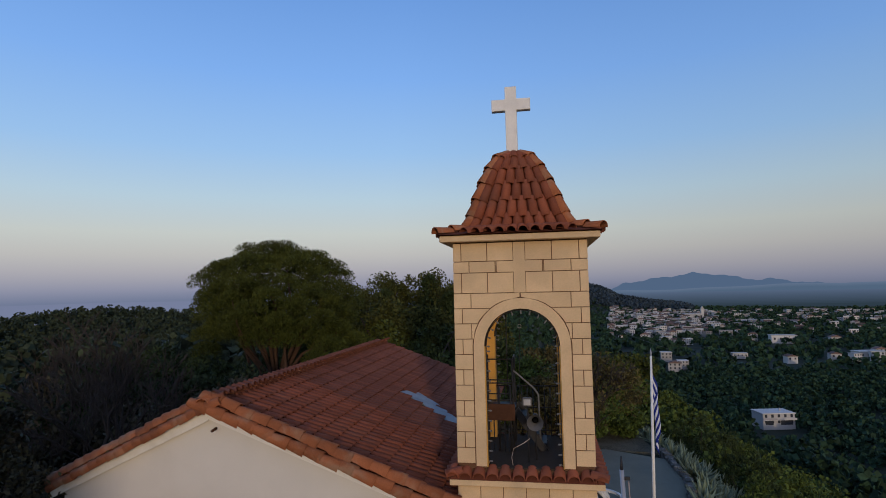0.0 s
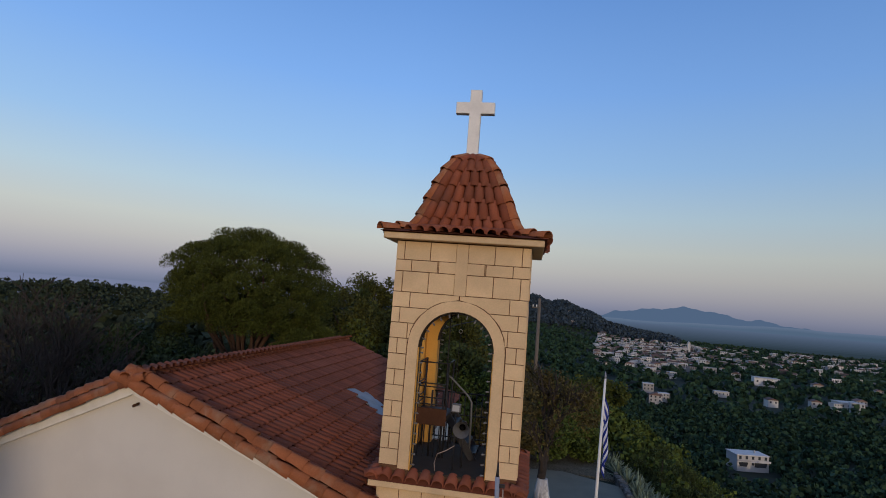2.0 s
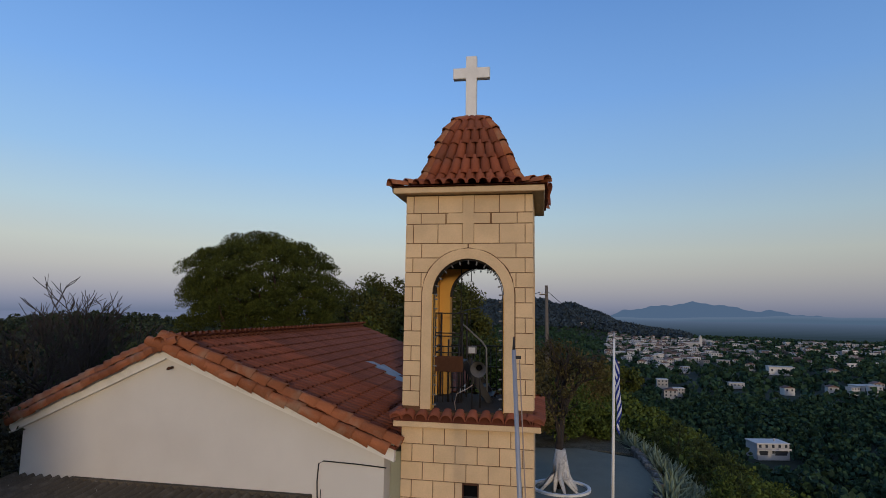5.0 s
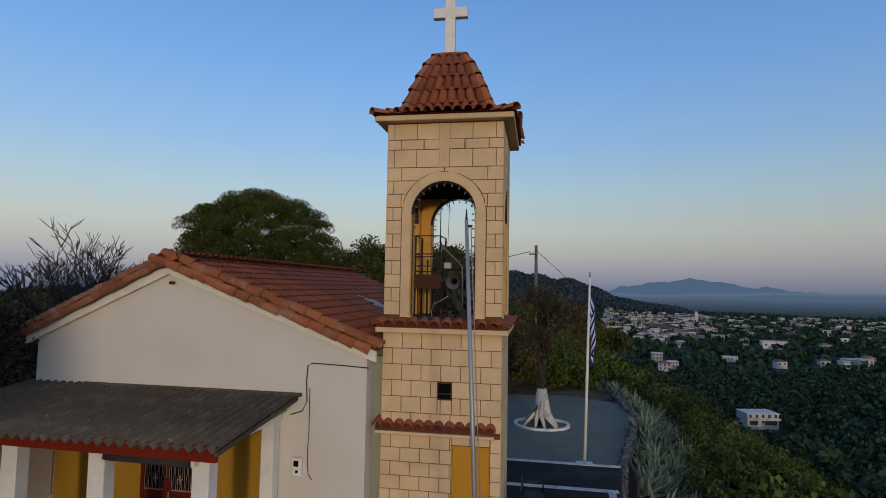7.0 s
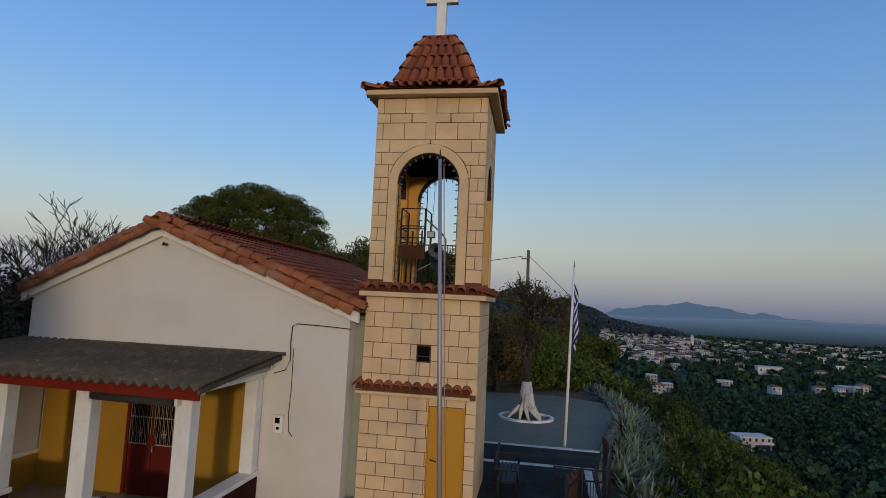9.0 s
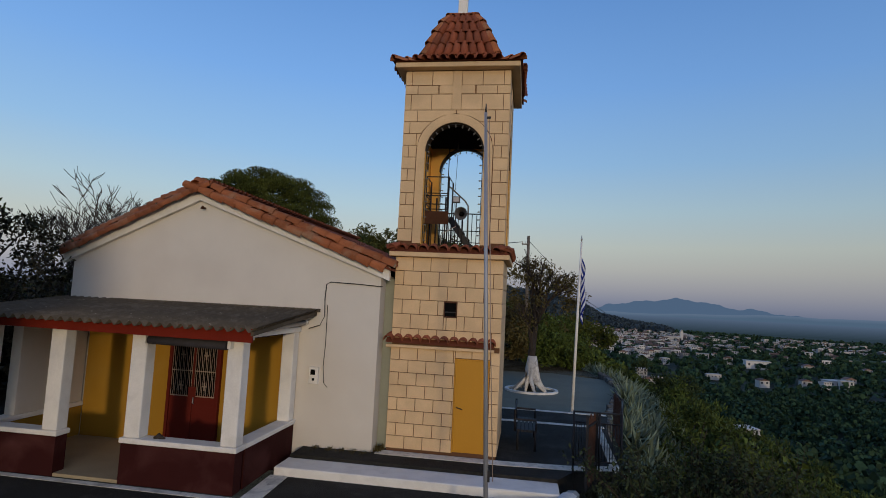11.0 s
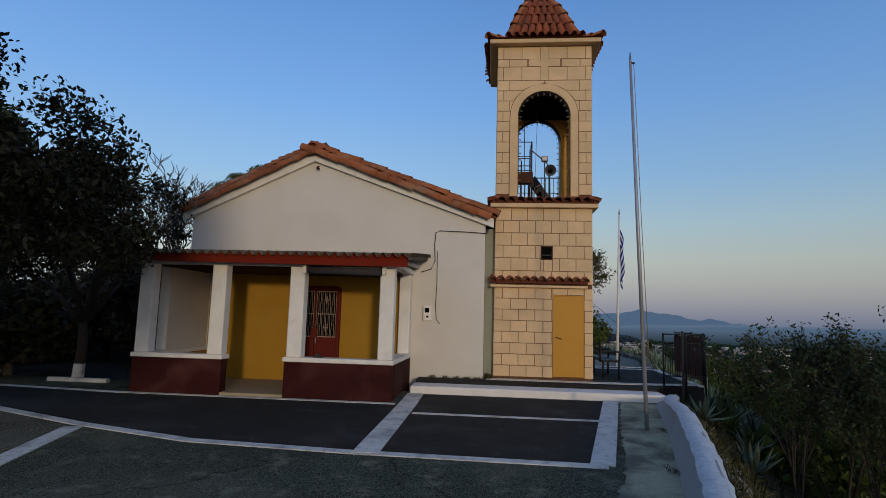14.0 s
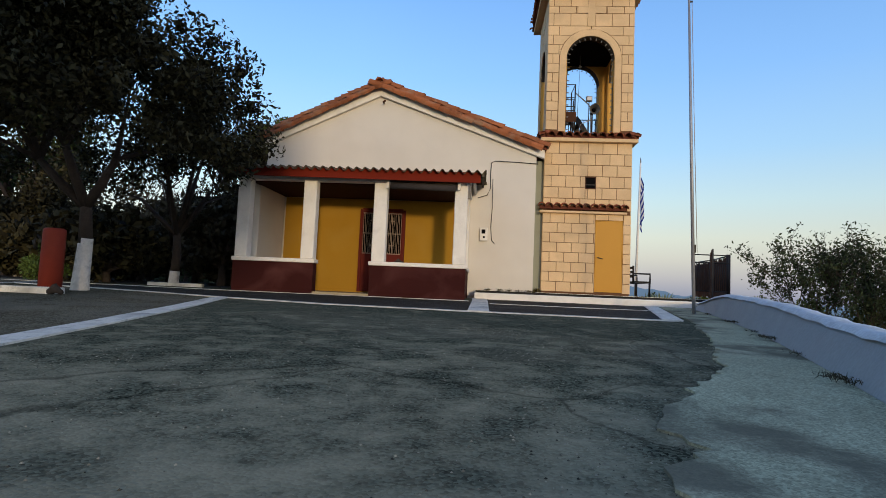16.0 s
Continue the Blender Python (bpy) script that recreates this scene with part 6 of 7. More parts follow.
round_tree(-17.5, 12.0, G - 0.1, 5.0, 2.2, "carob", label="dark tree with a limewashed foot beyond the forecourt", group="trees beside the chapel", n_=36, per=170, leaf=0.17, low=-0.5, lime=0.85, th=0.4)
# unseen tree added behind the camera path to shade the gable's left side
bb = crown_blobs(-2.5, -15.5, 5.6, 2.7, 3.4, 130, 0.75, 0.9, -0.9)
tree("evergreen_tree", "unseen tall evergreen added to shade the left of the gable", (-2.5, -15.5, G - 0.5), 2.4, 0.2, bb, 420, 0.2, "carob", "bark", 0.4, "trees beside the forecourt", lime=0.8, n_limbs=10)
round_tree(-20.0, 14.0, G - 0.2, 9.6, 2.5, "conifer", "conifer", "tall dark conifer beside the chapel yard", n_=70, per=260, leaf=0.22, group="trees beside the chapel", low=-0.9, th=0.3)


def bare(name, label, base, h, r, spread, seed, depth=5, lime=0.0, fan=3, first=0.27):
    """A leafless tree: limbs that fork into twigs."""
    rr = random.Random(seed)
    base = (*set_back(*base[:2]), base[2])
    th = empty(name, label, "tree", at=base)

    def grow(p, d, ln, rad, lvl, bm):
        q = p + d * ln
        if lvl == 0:
            ln = h * 0.27
        mid = p.lerp(q, 0.5) + Vector((rr.uniform(-1, 1), rr.uniform(-1, 1), rr.uniform(-0.4, 0.6))) * ln * 0.10
        tube(bm, [p, mid, q], [rad, rad * 0.82, rad * 0.62], 7 if lvl < 2 else 4, cap=False)
        if lvl >= depth:
            return
        for _ in range(fan if lvl else fan + 1):
            own = bmesh.new() if lvl == 0 else bm
            nd = (d + Vector((rr.uniform(-1, 1), rr.uniform(-1, 1), rr.uniform(-0.25, 0.75))) * spread).normalized()
            grow(q if rr.random() < 0.7 else mid, nd, ln * rr.uniform(0.62, 0.85), max(rad * 0.6, 0.013), lvl + 1, own)
            if lvl == 0:
                part("branch", own, "bark", th)
    stem = bmesh.new()
    grow(Vector(base), Vector((0.03, 0, 1)), h * first, r, 0, stem)
    part("trunk", stem, "bark", th)
    return th


bare("bare_tree", "leafless tree with fine tangled twigs behind the chapel", (-12.3, 14.0, G), 8.2, 0.14, 0.8, 5, 6)
bare("bare_tree", "leafless thicket tree at the wood edge", (-16.2, 17.0, G), 7.4, 0.11, 0.75, 9, 5)
bare("bare_tree", "leafless thicket tree at the wood edge", (-9.4, 17.5, G), 4.4, 0.09, 0.8, 12, 5)

# whitewashed-root tree in the rear yard
YX, YY = behind(2.62, 21.93)
yt = bare("yard_tree", "pruned yard tree with flared limewashed roots in a white ring", (2.62, 21.93, G), 4.6, 0.19, 0.72, 21, 5, fan=3, first=0.62)
for k in range(11):
    bm = bmesh.new()
    a_ = k * 0.571 + 0.1
    rr_ = random.uniform(0.5, 0.95)
    tube(bm, [(YX + 0.06 * math.cos(a_), YY + 0.06 * math.sin(a_), 1.05), (YX + 0.17 * math.cos(a_), YY + 0.17 * math.sin(a_), 0.5), (YX + 0.30 * math.cos(a_), YY + 0.30 * math.sin(a_), 0.05), (YX + rr_ * math.cos(a_ + 0.2), YY + rr_ * math.sin(a_ + 0.2), G - 0.02)], [0.13, 0.12, 0.10, 0.04], 7)
    part("root", bm, "lime", yt, "limewashed flared root")
p_, o_ = clump_points(crown_blobs(YX, YY, 3.6, 1.8, 1.4, 46, 0.5, 0.8, -0.9), 130, 0.3)
link("crown", quads_mesh("crown", leaf_quads(p_, 0.12, 0.1, 0.4), "dryleaf"), yt, "sparse dry brown leaves")
bm = bmesh.new()
ring_o = [(YX + 1.1 * math.cos(t_), YY + 1.0 * math.sin(t_)) for t_ in np.linspace(0, 2 * math.pi, 25)[:-1]]
ring_i = [(YX + 0.98 * math.cos(t_), YY + 0.88 * math.sin(t_)) for t_ in np.linspace(0, 2 * math.pi, 25)[:-1]]
for k in range(24):
    prism(bm, [ring_o[k], ring_o[(k + 1) % 24], ring_i[(k + 1) % 24], ring_i[k]], G - 0.1, G + 0.05, "z")
solid("tree_ring", bm, "white", "white painted concrete ring round the yard tree", "kerb", "structure")


# agaves along the drop
def agave_leaf(width, bend):
    """One thick, channelled leaf along +z, curving outward."""
    bm = bmesh.new()
    rows = []
    for f, w in ((0, 0.05), (0.3, 0.085), (0.65, 0.062), (1.0, 0.004)):
        y = -bend * math.sin(f * 1.6)
        rows.append([bm.verts.new(p) for p in ((-w * width, y, f), (0, y + 0.35 * w, f), (w * width, y, f), (0, y + 0.75 * w, f))])
    for r0, r1 in zip(rows, rows[1:]):
        for q in range(4):
            bm.faces.new((r0[q], r0[(q + 1) % 4], r1[(q + 1) % 4], r1[q]))
    bmesh.ops.recalc_face_normals(bm, faces=bm.faces)
    return mesh_of("leaf", bm, "agave")


LEAF = [agave_leaf(1.0, 0.12), agave_leaf(0.85, 0.25), agave_leaf(1.1, 0.05)]


def agave(x, y, size):
    z = float(height(x, y)) + 0.02
    th = empty("agave", "blue-green spiky agave growing on the bank", "agave", "agaves on the bank", (x, y, z))
    turn = random.uniform(0, 360)
    for q in range(15):
        tilt = 8 + 58 * (q / 15) ** 0.8 + random.uniform(-6, 6)
        ln = size * random.uniform(0.75, 1.1)
        link("leaf", LEAF[q % 3], th, m=Matrix.Translation((x, y, z)) @ pose(0, 0, 0, 0, 0, turn + q * 137.5) @ pose(0, 0, 0, tilt) @ Matrix.Scale(ln, 4))


random.seed(11)
for i in range(168):
    y = 10.2 + i * 0.135 + random.uniform(-0.2, 0.2)
    x = float(edge_x(y)) + 0.3 + 2.1 * random.random() ** 1.3 + (0.5 if y < 15 else 0)
    agave(x, y, random.uniform(0.5, 0.95))
for x, y in ((4.55, 8.9), (5.2, 8.2), (4.9, 7.4), (5.6, 9.3)):
    agave(x, y, 0.62)

# shrubs on the bank beside the forecourt
def shrub(x, y, h, w, mat="shrub", per=260, leaf=0.10, n_=26, base=None):
    x, y = set_back(x, y)
    b = float(height(x, y)) - 0.1 if base is None else base
    blobs = crown_blobs(x, y, b + h * 0.5, w, h * 0.5, n_, w * 0.28, 0.9, -0.9)
    th = empty("shrub", "bushy green shrub on the bank below the wall", "shrub", "shrubs on the bank", (x, y, b))
    for bl in blobs[::6]:
        part("stem", tube(bmesh.new(), [(x, y, b), ((x + bl[0]) / 2, (y + bl[1]) / 2, (b + bl[2]) / 2 + 0.1), bl[:3]], [0.04, 0.025, 0.008], 5), "bark", th)
    p, o = clump_points(blobs, per, 0.25)
    link("crown", quads_mesh("crown", leaf_quads(p, leaf, 0.5, 0.32, o), mat), th)


def airy_shrub(x, y, h, w, seed, mat="olive", n_main=7, leaf=0.075):
    """A loose shrub: forking stems that carry small leaves along their twigs."""
    rr = random.Random(seed)
    b = float(height(x, y)) - 0.1
    th = empty("shrub", "loose grey-green shrub with thin rising twigs on the bank", "shrub", "shrubs on the bank", (x, y, b))
    pts = []

    def grow(p, d, ln, rad, lvl, bm):
        q = p + d * ln
        mid = p.lerp(q, 0.5) + Vector((rr.uniform(-1, 1), rr.uniform(-1, 1), 0)) * ln * 0.08
        tube(bm, [p, mid, q], [rad, rad * 0.8, rad * 0.55], 4, cap=False)
        if lvl >= 2:
            for k in range(14):
                f = rr.random()
                o = p.lerp(q, f) + Vector((rr.gauss(0, 1), rr.gauss(0, 1), rr.gauss(0, 1))) * 0.06
                pts.append(tuple(o))
        if lvl < 4:
            for _ in range(3):
                nd = (d + Vector((rr.uniform(-1, 1), rr.uniform(-1, 1), rr.uniform(-0.2, 0.7))) * 0.55).normalized()
                grow(p.lerp(q, rr.uniform(0.55, 1.0)), nd, ln * rr.uniform(0.55, 0.8), rad * 0.6, lvl + 1, bm)
    for k in range(n_main):
        bm = bmesh.new()
        a_ = k * 6.28 / n_main + rr.uniform(-0.3, 0.3)
        grow(Vector((x, y, b)), Vector((math.cos(a_) * w / h, math.sin(a_) * w / h, 1)).normalized(), h * 0.40, 0.022, 0, bm)
        part("stem", bm, "bark", th)
    link("crown", quads_mesh("crown", leaf_quads(np.array(pts), leaf, 0.4, 0.42), mat), th)


airy_shrub(5.15, 6.4, 3.6, 0.4, 31, n_main=5)
airy_shrub(6.3, 6.0, 4.0, 0.55, 32, n_main=6)
for x, y, h, w, mat in ((6, 4.8, 1.9, 0.9, "shrub"), (6.8, 4.6, 2.6, 1.1, "shrub"), (5.6, 3.2, 1.5, 0.8, "shrub"), (6.6, 7.8, 3, 1.1, "shrub"), (8, 6.2, 3.6, 1.3, "shrub"),
                        (5, 1.6, 1.3, 0.7, "shrub"), (6.2, 1.8, 2.6, 1.1, "shrub"), (7.6, 3, 3, 1.3, "shrub"), (8.4, 9, 3, 1.3, "shrub"), (7.4, 10.5, 2.4, 1.2, "olive"), (9.4, 11.8, 3, 1.5, "shrub"), (8.6, 13.5, 2.6, 1.3, "shrub"),
                        (10.5, 14.5, 1.8, 1.36, "shrub"), (9.6, 17, 1.56, 1.27, "shrub"), (10.2, 21, 1.56, 1.27, "bank"), (10.8, 25.5, 1.68, 1.44, "shrub"), (10.5, 30, 1.8, 1.61, "bank"),
                        (8.6, 33.5, 3, 1.9, "conifer"), (11, 39, 2.16, 2.04, "bank"), (4.4, 0.2, 1.1, 0.6, "shrub"), (7.6, 15.2, 2.2, 1.2, "bank"), (8.2, 18.6, 2.4, 1.4, "shrub"), (8.9, 22.5, 2.6, 1.5, "bank"), (9, 26.5, 2.6, 1.5, "conifer"), (8, 12.2, 2.4, 1.2, "bank"), (11.6, 18.4, 2.04, 1.53, "bank"), (12.4, 23, 2.16, 1.7, "shrub"), (12.6, 28, 2.16, 1.7, "bank"), (9.8, 36, 2.16, 1.7, "conifer"), (13.2, 34, 2.4, 2.04, "bank"), (14.5, 19, 2.04, 1.7, "shrub"), (13, 14, 2.04, 1.53, "bank"), (11.5, 11, 1.92, 1.36, "shrub"), (14, 10, 2.04, 1.7, "shrub"), (6.2, 10.2, 1.8, 0.9, "bank"), (12, 6.5, 3.6, 1.9, "conifer"), (9.6, 3.5, 3.4, 1.6, "shrub"), (3.9, -1.8, 1.2, 0.7, "shrub"), (5, -0.6, 2.2, 1, "shrub"), ):
    shrub(x, y, h, w, mat, per=260 if y < 12 else 170, leaf=0.094 if y < 12 else 0.165)
# pale rubble on the bank just behind the wall
bm = bmesh.new()
for _ in range(150):
    y = random.uniform(3.5, 8.6)
    x = float(edge_x(y)) + random.uniform(0.4, 1.0)
    s_ = random.uniform(0.03, 0.10)
    box(bm, -s_, s_, -s_ * 0.8, s_ * 0.8, -s_ * 0.6, s_ * 0.6, m=Matrix.Translation((x, y, float(height(x, y)) + 0.02)) @ pose(0, 0, 0, random.uniform(-30, 30), random.uniform(-30, 30), random.uniform(0, 360)))
solid("rubble", bm, "gravel", "pale broken stones on the bank behind the wall", "stones", "stuff")
# dry grass and weeds along the wall
gp = []
for _ in range(6500):
    y = random.uniform(-5, 12)
    x = float(edge_x(y)) + 0.28 + abs(random.gauss(0, 1.0))
    gp.append((x, y, float(height(x, y)) + 0.08))
gp = np.array(gp)
tagged(new("weeds", quads_mesh("weeds", leaf_quads(gp, 0.36, 1.6, 0.07), "drygrass")), "tufts of dry weeds along the boundary wall", "weeds", kind="stuff")

def tuft(x, y, z, n_, size):
    c = np.array([x, y, z]) + RNG.normal(size=(n_, 3)) * np.array([0.04, 0.09, 0.02])
    c[:, 2] = z + 0.03
    return leaf_quads(c, size, 1.0, 0.12)


tq = [tuft(float(edge_x(y)) - 0.02, y, G, 50, 0.05) for y in (5.6, 1.9, -0.3)] + [tuft(float(edge_x(y)) + dx, y + dy, G + 0.02, 60, 0.055) for y in (3.3, 0.9, -1.7) for dx, dy in ((-0.03, 0), (-0.07, 0.07))]
tilt(tagged(new("wall_weeds", quads_mesh("wall_weeds", np.concatenate(tq), "thicket")), "dry brown weed tufts at the foot of the low wall", "weeds", kind="stuff"))
tq = [tuft(x, FY - 0.1, DECK, 45, 0.09) for x in (-1.3, -1.0, -0.75, -0.5, -0.25)] + [tuft(-0.02, 9.75, DECK, 120, 0.2)]
tagged(new("gable_weeds", quads_mesh("gable_weeds", np.concatenate(tq), "dryleaf")), "dark weeds along the foot of the gable and tower", "weeds", kind="stuff")

# ---------------------------------------------------------------- plain, groves, woods
def scatter(name, label, n_, spread, size, mat, per=26, leaf=1.0, keep=None, seed=1, squash=0.75):
    """Tree clumps over the land, joined."""
    global RNG
    RNG = np.random.default_rng(seed)
    xs_, ys_ = spread(n_)
    if keep is not None:
        k_ = keep(xs_, ys_)
        xs_, ys_ = xs_[k_], ys_[k_]
    xs_, ys_ = behind(xs_, ys_)
    zs_ = height(xs_, ys_)
    r_ = size * RNG.uniform(0.6, 1.35, len(xs_))
    d = RNG.normal(size=(len(xs_), per, 3))
    d /= np.linalg.norm(d, axis=2, keepdims=True)
    d[..., 2] = np.abs(d[..., 2]) * 1.5 - 0.15
    lump = RNG.uniform(0.75, 1.1, (len(xs_), per, 1))
    c = np.stack([xs_, ys_, zs_ + r_ * squash * 0.7], -1)[:, None, :] + d * r_[:, None, None] * np.array([1, 1, squash]) * lump
    q = leaf_quads(c.reshape(-1, 3), leaf, 0.3, 1.1, d.reshape(-1, 3) * 0.2)
    return tagged(new(name, quads_mesh(name, q, mat)), label, "trees", kind="stuff")


def fan(az0, az1, d0, d1, power=0.5):
    def f(n_):
        a_ = np.radians(RNG.uniform(az0, az1, n_))
        d_ = d0 + (d1 - d0) * RNG.random(n_) ** power
        return d_ * np.sin(a_), d_ * np.cos(a_)
    return f


CLEAR = [(61.5, 190), (52.5, 312), (57, 322), (97, 365), (170, 380), (150, 372), (158, 366), (182, 392), (120, 352), (56, 345), (150, 470)]


def open_land(x, y):
    """Land left clear round the nearer houses."""
    ok = (x > 24) | (y > 170)
    for hx, hy in CLEAR:
        n_ = math.hypot(hx, hy)
        u, v = (x * hx + y * hy) / n_ - n_, (x * hy - y * hx) / n_
        ok &= ~((np.abs(v) < 7.5) & (u > -13) & (u < 9))
    return ok


def far_open(x, y):
    """Few trees inside the village."""
    a_, d_ = np.degrees(np.arctan2(x, y)), np.hypot(x, y)
    town = (a_ > 3) & (a_ < 17) & (d_ > 430) & (d_ < 1050) | (a_ > 16) & (a_ < 30) & (d_ > 690) & (d_ < 1000)
    return open_land(x, y) & (~town | (RNG.random(len(x)) < 0.85))


scatter("olive_grove_near", "dark olive trees on the slope below the bank", 1150, fan(-4, 62, 42, 150, 0.6), 2.0, "grove", 120, 0.6, open_land, 26)
scatter("olive_grove", "dark olive groves covering the near plain", 4900, fan(-10, 62, 140, 330, 0.55), 2.1, "grove", 25, 1.4, open_land, 21)
scatter("olive_grove_far", "dark olive groves covering the far plain", 10500, fan(-10, 60, 310, 1150, 0.7), 2.6, "grove", 11, 3.0, far_open, 22)
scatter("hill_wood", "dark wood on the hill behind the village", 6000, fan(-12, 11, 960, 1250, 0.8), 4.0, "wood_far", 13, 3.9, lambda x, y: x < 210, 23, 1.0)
scatter("left_wood", "dark wood on the slopes beyond the chapel", 2300, fan(-66, -16, 46, 260, 0.6), 1.9, "wood", 56, 0.85, lambda x, y: x < -24, 24, 1.0)
def below_bank(n_):
    y = RNG.uniform(9, 48, n_)
    return np.interp(y, EDGE_Y, EDGE_X) + 2.6 + 24 * RNG.random(n_) ** 1.2, y


scatter("bank_scrub", "olive-brown scrub on the bank below the yard", 800, below_bank, 0.9, "bank", 75, 0.25, None, 27, 0.8)
scatter("spur_wood", "green scrub on the spur beside the plain", 420, fan(3, 14, 38, 110, 0.7), 0.8, "bank", 110, 0.3, lambda x, y: x > 5, 25, 0.9)

# houses of the village
def make_house(w, d, h, pitched, bays, floors, chimney=False):
    th = empty("house", "pale rendered village house among trees on the plain", "house", "village houses")
    part("wall", boxes((-w / 2, w / 2, -d / 2, d / 2, -2, h)), "render", th)
    if pitched:
        part("roof", prism(bmesh.new(), [(-w / 2 - 0.4, h), (w / 2 + 0.4, h), (0, h + w * 0.2)], -d / 2 - 0.4, d / 2 + 0.4), "houseroof", th)
    else:
        part("roof", boxes((-w / 2 - 0.3, w / 2 + 0.3, -d / 2 - 0.3, d / 2 + 0.3, h + 0.002, h + 0.35)), "render", th)
    for f in range(floors):
        for b in range(bays):
            x = -w / 2 + (b + 0.5) * w / bays
            z = 0.9 + f * h / floors
            part("window", boxes((x - 0.55, x + 0.55, -d / 2 - 0.06, -d / 2 - 0.002, z, z + 1.35)), "houseglass", th)
    if chimney and not pitched:         # balconies with slabs and a flat-roofed penthouse; flat dark panels stand for shaded recesses
        part("balcony_slab", boxes((-w / 2 - 0.2, w / 2 + 0.2, -d / 2 - 1.2, -d / 2 - 0.07, 2.35, 2.53)), "render", th)
        for xa, xb in ((-w / 2 - 0.2, -w * 0.1), (w * 0.12, w / 2 + 0.2)):
            part("parapet", boxes((xa, xb, -d / 2 - 1.2, -d / 2 - 1.12, 2.55, 3.3)), "render", th)
        for xa, xb, z0, z1 in ((w * 0.05, w * 0.42, 0.1, 2.3), (-w * 0.42, -w * 0.18, 0.2, 2.2)):
            part("recess_shade", boxes((xa, xb, -d / 2 - 0.075, -d / 2 - 0.062, z0, z1)), "houseglass", th, "flat dark panel standing for a shaded recess")
    if chimney:
        part("chimney", boxes((w * 0.2, w * 0.2 + 0.5, -0.3, 0.2, h, h + 1.6)), "render", th)
    return th


protos = [make_house(8.5, 7, 5.4, False, 3, 2), make_house(7, 6, 3.0, True, 2, 1), make_house(9, 7, 5.0, True, 3, 2, True), make_house(14, 8, 3.4, False, 4, 1), make_house(14.5, 9, 5.0, False, 5, 2, True)]
random.seed(5)
spots = [(63.0, 200, 4, 14, 0.70), (52.5, 312, 2, -8, 0.7), (58, 322, 0, 5, 0.6), (97, 365, 3, 4, 0.6), (170, 380, 3, 12, 0.95), (150, 372, 1, 0, 0.8), (158, 366, 0, 20, 0.6), (182, 392, 2, 5, 0.7), (120, 352, 1, 10, 0.8), (54, 350, 0, 0, 0.7), (155, 470, 3, -4, 1.2), (190, 470, 1, -4, 1.0)]


def settle(n_, az, spread, d0, d1, lo, hi):
    for _ in range(n_):
        a_ = min(max(random.gauss(az, spread), lo), hi)
        d_ = d0 + (d1 - d0) * random.random() ** 0.6
        spots.append((d_ * math.sin(radians(a_)), d_ * math.cos(radians(a_)), random.choice((0, 0, 0, 1, 2, 2, 3)), random.uniform(-35, 35), random.uniform(0.45, 0.85)))


settle(170, 8.6, 3.4, 440, 960, 3.8, 16)
settle(38, 20, 1.6, 700, 1000, 17, 23)
settle(32, 26, 2.0, 720, 1000, 23, 31)
settle(18, 16, 7.0, 400, 760, 4, 34)
used = set()
for x, y, kind, rot, s_ in spots:
    x, y = behind(x, y)
    m = pose(x, y, float(height(x, y)) + 1.6, 0, 0, rot - 3) @ Matrix.Scale(s_, 4)
    if kind not in used:
        used.add(kind)
        protos[kind].matrix_basis = m
    else:
        c = copy_thing(protos[kind], m)
        c.matrix_basis = m
# the packed rest of the village: small houses with roofs and window openings, joined by material
rv = random.Random(44)
walls_, roofs_, panes_ = [], [], []
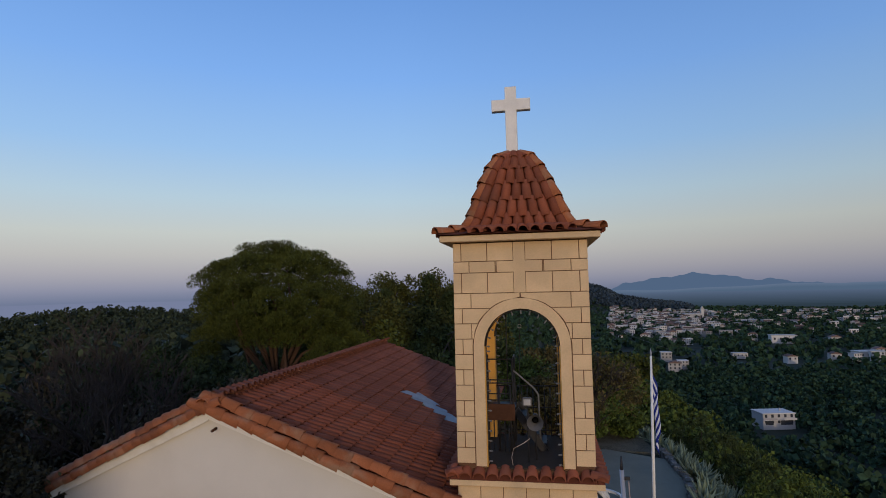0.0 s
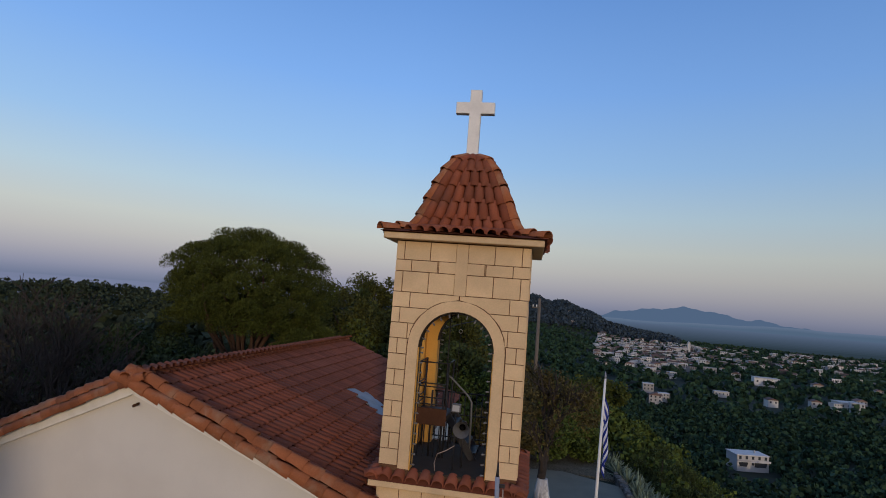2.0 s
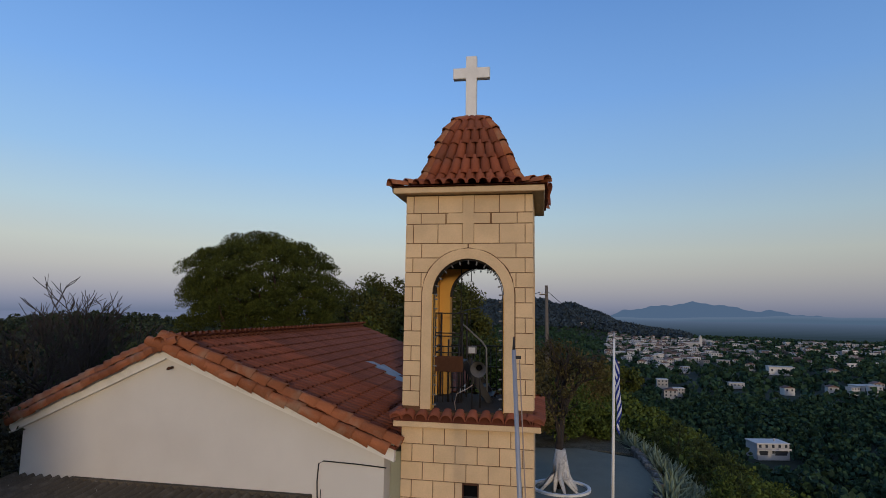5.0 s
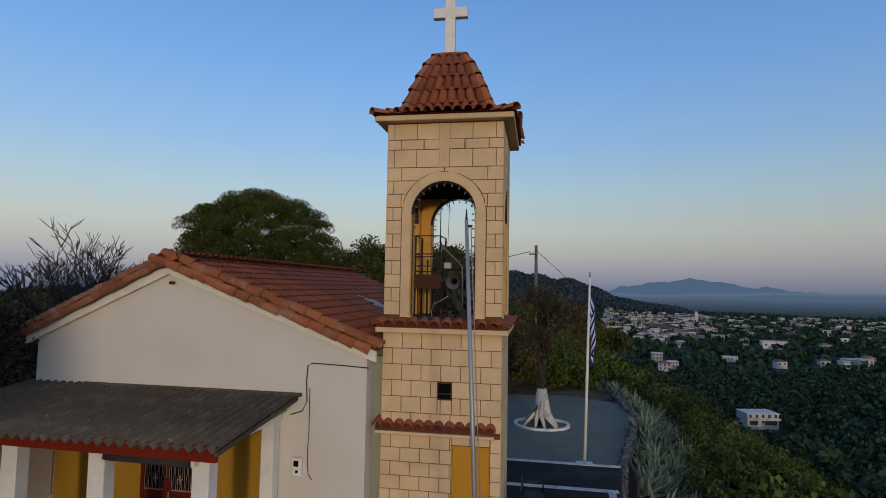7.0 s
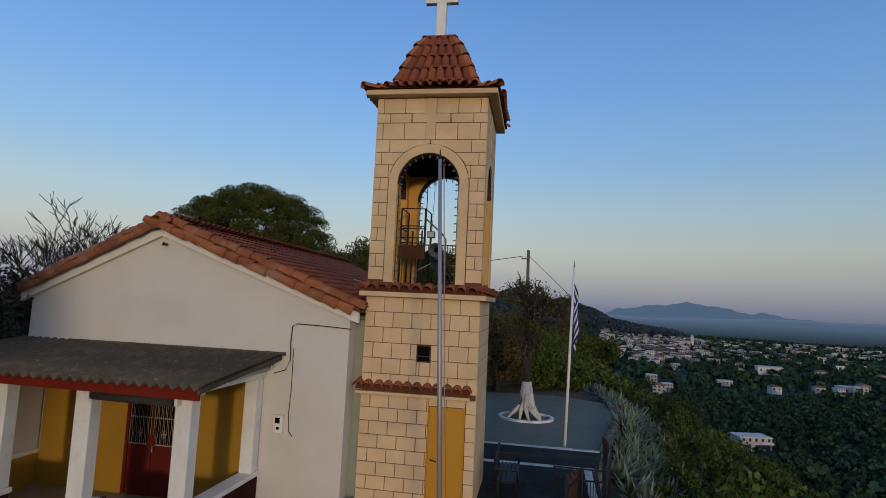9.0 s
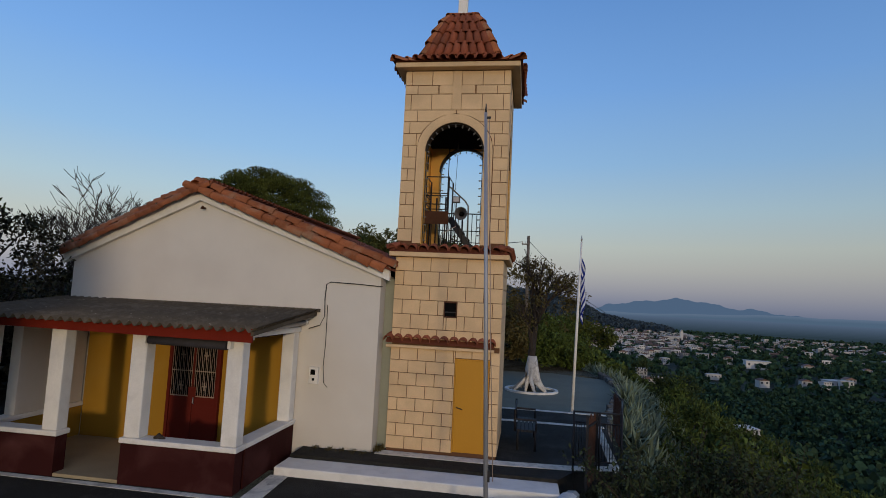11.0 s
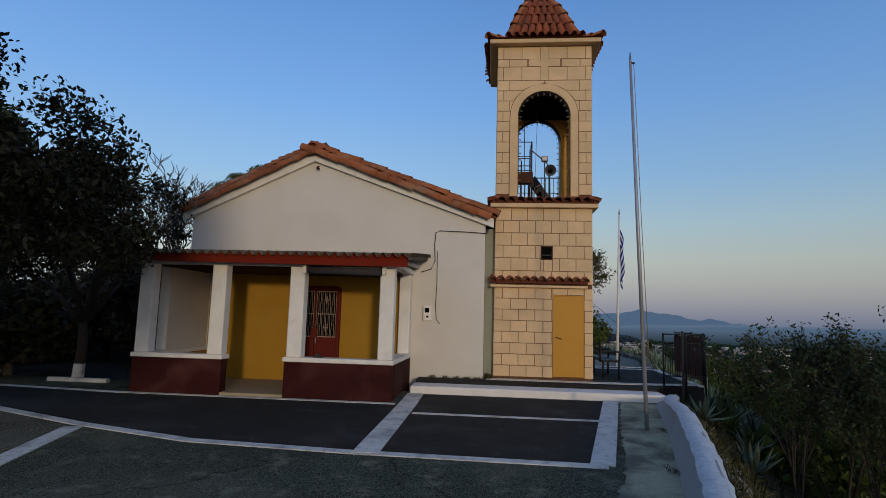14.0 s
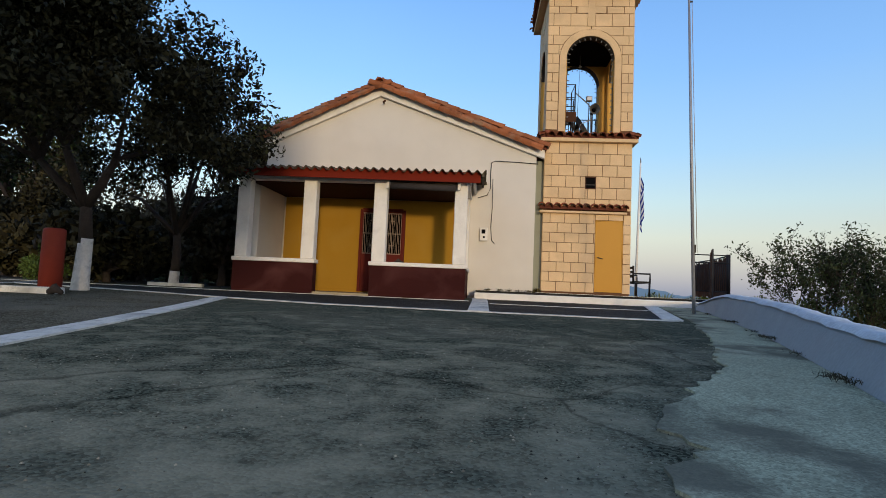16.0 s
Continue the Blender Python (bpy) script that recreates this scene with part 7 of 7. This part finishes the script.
for k in range(445):
    if k >= 400:
        az, d_ = rv.uniform(0.5, 7.5), 985 + 110 * rv.random()
    elif k < 270:
        az, d_ = min(max(rv.gauss(8.8, 3.2), 4.2), 16.5), 520 + 440 * rv.random() ** 0.7
    else:
        az, d_ = rv.uniform(14, 40), 560 + 470 * rv.random() ** 0.6
    cx, cy = d_ * math.sin(radians(az)), d_ * math.cos(radians(az))
    cx, cy = behind(cx, cy)
    m = pose(cx, cy, float(height(cx, cy)) + 0.8, 0, 0, rv.uniform(-40, 40))
    w_, e_, h_ = rv.uniform(1.8, 4.6), rv.uniform(1.6, 2.6), rv.choice((2.2, 2.6, 3.8, 4.4))

    def quad(out, *pts):
        out.append([tuple(m @ Vector(p)) for p in pts])
    for xa, ya, xb, yb in ((-w_, -e_, w_, -e_), (w_, -e_, w_, e_), (w_, e_, -w_, e_), (-w_, e_, -w_, -e_)):
        quad(walls_, (xa, ya, -2), (xb, yb, -2), (xb, yb, h_), (xa, ya, h_))
    if rv.random() < 0.45:
        t_, o_ = h_ + 0.55 * e_, 0.3
        quad(roofs_, (-w_ - o_, -e_ - o_, h_), (w_ + o_, -e_ - o_, h_), (w_, 0, t_), (-w_, 0, t_))
        quad(roofs_, (w_ + o_, e_ + o_, h_), (-w_ - o_, e_ + o_, h_), (-w_, 0, t_), (w_, 0, t_))
        quad(walls_, (-w_, -e_, h_), (-w_, e_, h_), (-w_, 0.1, t_ - 0.05), (-w_, -0.1, t_ - 0.05))
        quad(walls_, (w_, -e_, h_), (w_, e_, h_), (w_, 0.1, t_ - 0.05), (w_, -0.1, t_ - 0.05))
    else:
        quad(roofs_ if rv.random() < 0.4 else walls_, (-w_, -e_, h_), (w_, -e_, h_), (w_, e_, h_), (-w_, e_, h_))
    n_ = max(2, int(w_ / 0.9))
    for f in range(2 if h_ > 3 else 1):
        for q in range(n_):
            px = -w_ + (q + 0.5) * 2 * w_ / n_
            z_ = 0.3 + f * 1.9
            quad(panes_, (px - 0.42, -e_ - 0.05, z_), (px + 0.42, -e_ - 0.05, z_), (px + 0.42, -e_ - 0.05, z_ + 1.3), (px - 0.42, -e_ - 0.05, z_ + 1.3))
for name_, quads_, mat_, label_ in (("village_walls", walls_, "render_far", "pale walls of the packed distant village houses"), ("village_roofs", roofs_, "houseroof", "dull tile roofs of the packed distant village houses"), ("village_windows", panes_, "houseglass", "dark window openings of the distant village houses")):
    tagged(new(name_, quads_mesh(name_, np.array(quads_), mat_)), label_, "village", kind="stuff")
KX, KY = behind(165.9, 787)
ch = empty("village_church", "pale village church with a tall bell tower", "church", at=(KX - 8, KY + 3, -36))
part("nave", boxes((KX - 21.9, KX - 1.9, KY - 2, KY + 13, -40, -31)), "render", ch)
part("tower", boxes((KX - 1.7, KX + 1.7, KY - 2, KY + 2, -40, -24.5)), "render", ch)
part("spire", prism(bmesh.new(), [(KX - 2, -24.5), (KX + 2, -24.5), (KX, -21.5)], KY - 2.3, KY + 2.3), "render", ch)


# ---------------------------------------------------------------- distance
def ridge(name, label, dist, az0, az1, prof, low, mat, seed):
    rr = random.Random(seed)
    bm = bmesh.new()
    n_ = 160
    prev = None
    for i in range(n_ + 1):
        az = az0 + (az1 - az0) * i / n_
        h_ = float(np.interp(az, [p[0] for p in prof], [p[1] for p in prof])) + dist * (0.0012 * math.sin(i * 0.31 + seed) + 0.0006 * math.sin(i * 0.83) + 0.0002 * math.sin(i * 1.9 + 2) + 0.0001 * rr.uniform(-1, 1))
        x, y = dist * math.sin(radians(az) + SWING), dist * math.cos(radians(az) + SWING)
        cur = (bm.verts.new((x, y, low)), bm.verts.new((x, y, h_)), bm.verts.new((x * 1.06, y * 1.06, low)))
        if prev:
            bm.faces.new((prev[0], cur[0], cur[1], prev[1]))
            bm.faces.new((prev[1], cur[1], cur[2], prev[2]))
        prev = cur
    bmesh.ops.recalc_face_normals(bm, faces=bm.faces)
    solid(name, bm, mat, label, "mountain", "structure")


# plain in glowing strips, paler and bluer with distance as painted haze
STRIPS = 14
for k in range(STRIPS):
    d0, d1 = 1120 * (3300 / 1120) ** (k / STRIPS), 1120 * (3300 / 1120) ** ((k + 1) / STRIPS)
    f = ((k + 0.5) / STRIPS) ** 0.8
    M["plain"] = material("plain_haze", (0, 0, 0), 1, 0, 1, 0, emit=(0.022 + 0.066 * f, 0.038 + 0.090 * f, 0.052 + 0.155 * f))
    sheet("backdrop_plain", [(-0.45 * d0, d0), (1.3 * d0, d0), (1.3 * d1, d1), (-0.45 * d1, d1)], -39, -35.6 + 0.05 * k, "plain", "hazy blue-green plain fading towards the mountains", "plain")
# glowing sheet painted as haze, covering the dark ground beyond the wood
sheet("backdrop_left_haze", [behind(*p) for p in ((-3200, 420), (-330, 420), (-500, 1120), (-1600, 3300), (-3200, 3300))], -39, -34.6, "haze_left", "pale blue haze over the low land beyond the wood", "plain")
sheet("meadow", [behind(*p) for p in ((268, 590), (330, 575), (352, 650), (300, 668))], -38, -35.6, "meadow", "bright green meadow on the plain", "field")
sheet("country_road", [behind(*p) for p in ((372, 560), (377, 558), (384, 700), (379, 702))], -38, -35.4, "slab", "pale country road crossing the plain", "road")
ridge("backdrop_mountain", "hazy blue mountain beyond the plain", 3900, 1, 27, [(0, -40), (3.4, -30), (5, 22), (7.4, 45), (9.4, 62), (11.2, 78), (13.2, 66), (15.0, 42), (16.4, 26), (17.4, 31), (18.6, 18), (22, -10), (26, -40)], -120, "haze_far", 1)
for k in range(5):                      # far hills in thin steps, each glowing paler to paint haze into the sky
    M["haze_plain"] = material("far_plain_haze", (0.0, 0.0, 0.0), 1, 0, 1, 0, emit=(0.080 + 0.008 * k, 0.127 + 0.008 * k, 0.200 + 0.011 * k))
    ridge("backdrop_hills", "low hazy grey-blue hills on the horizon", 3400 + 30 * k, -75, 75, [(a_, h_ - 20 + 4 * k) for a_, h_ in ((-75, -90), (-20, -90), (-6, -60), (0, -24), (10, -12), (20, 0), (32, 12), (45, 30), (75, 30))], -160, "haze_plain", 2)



# nearest roof tiles, each a piece of its own
for ev, m in near_jobs:
    link("roof_tile", near_tile, DECKS[ev], m=m)
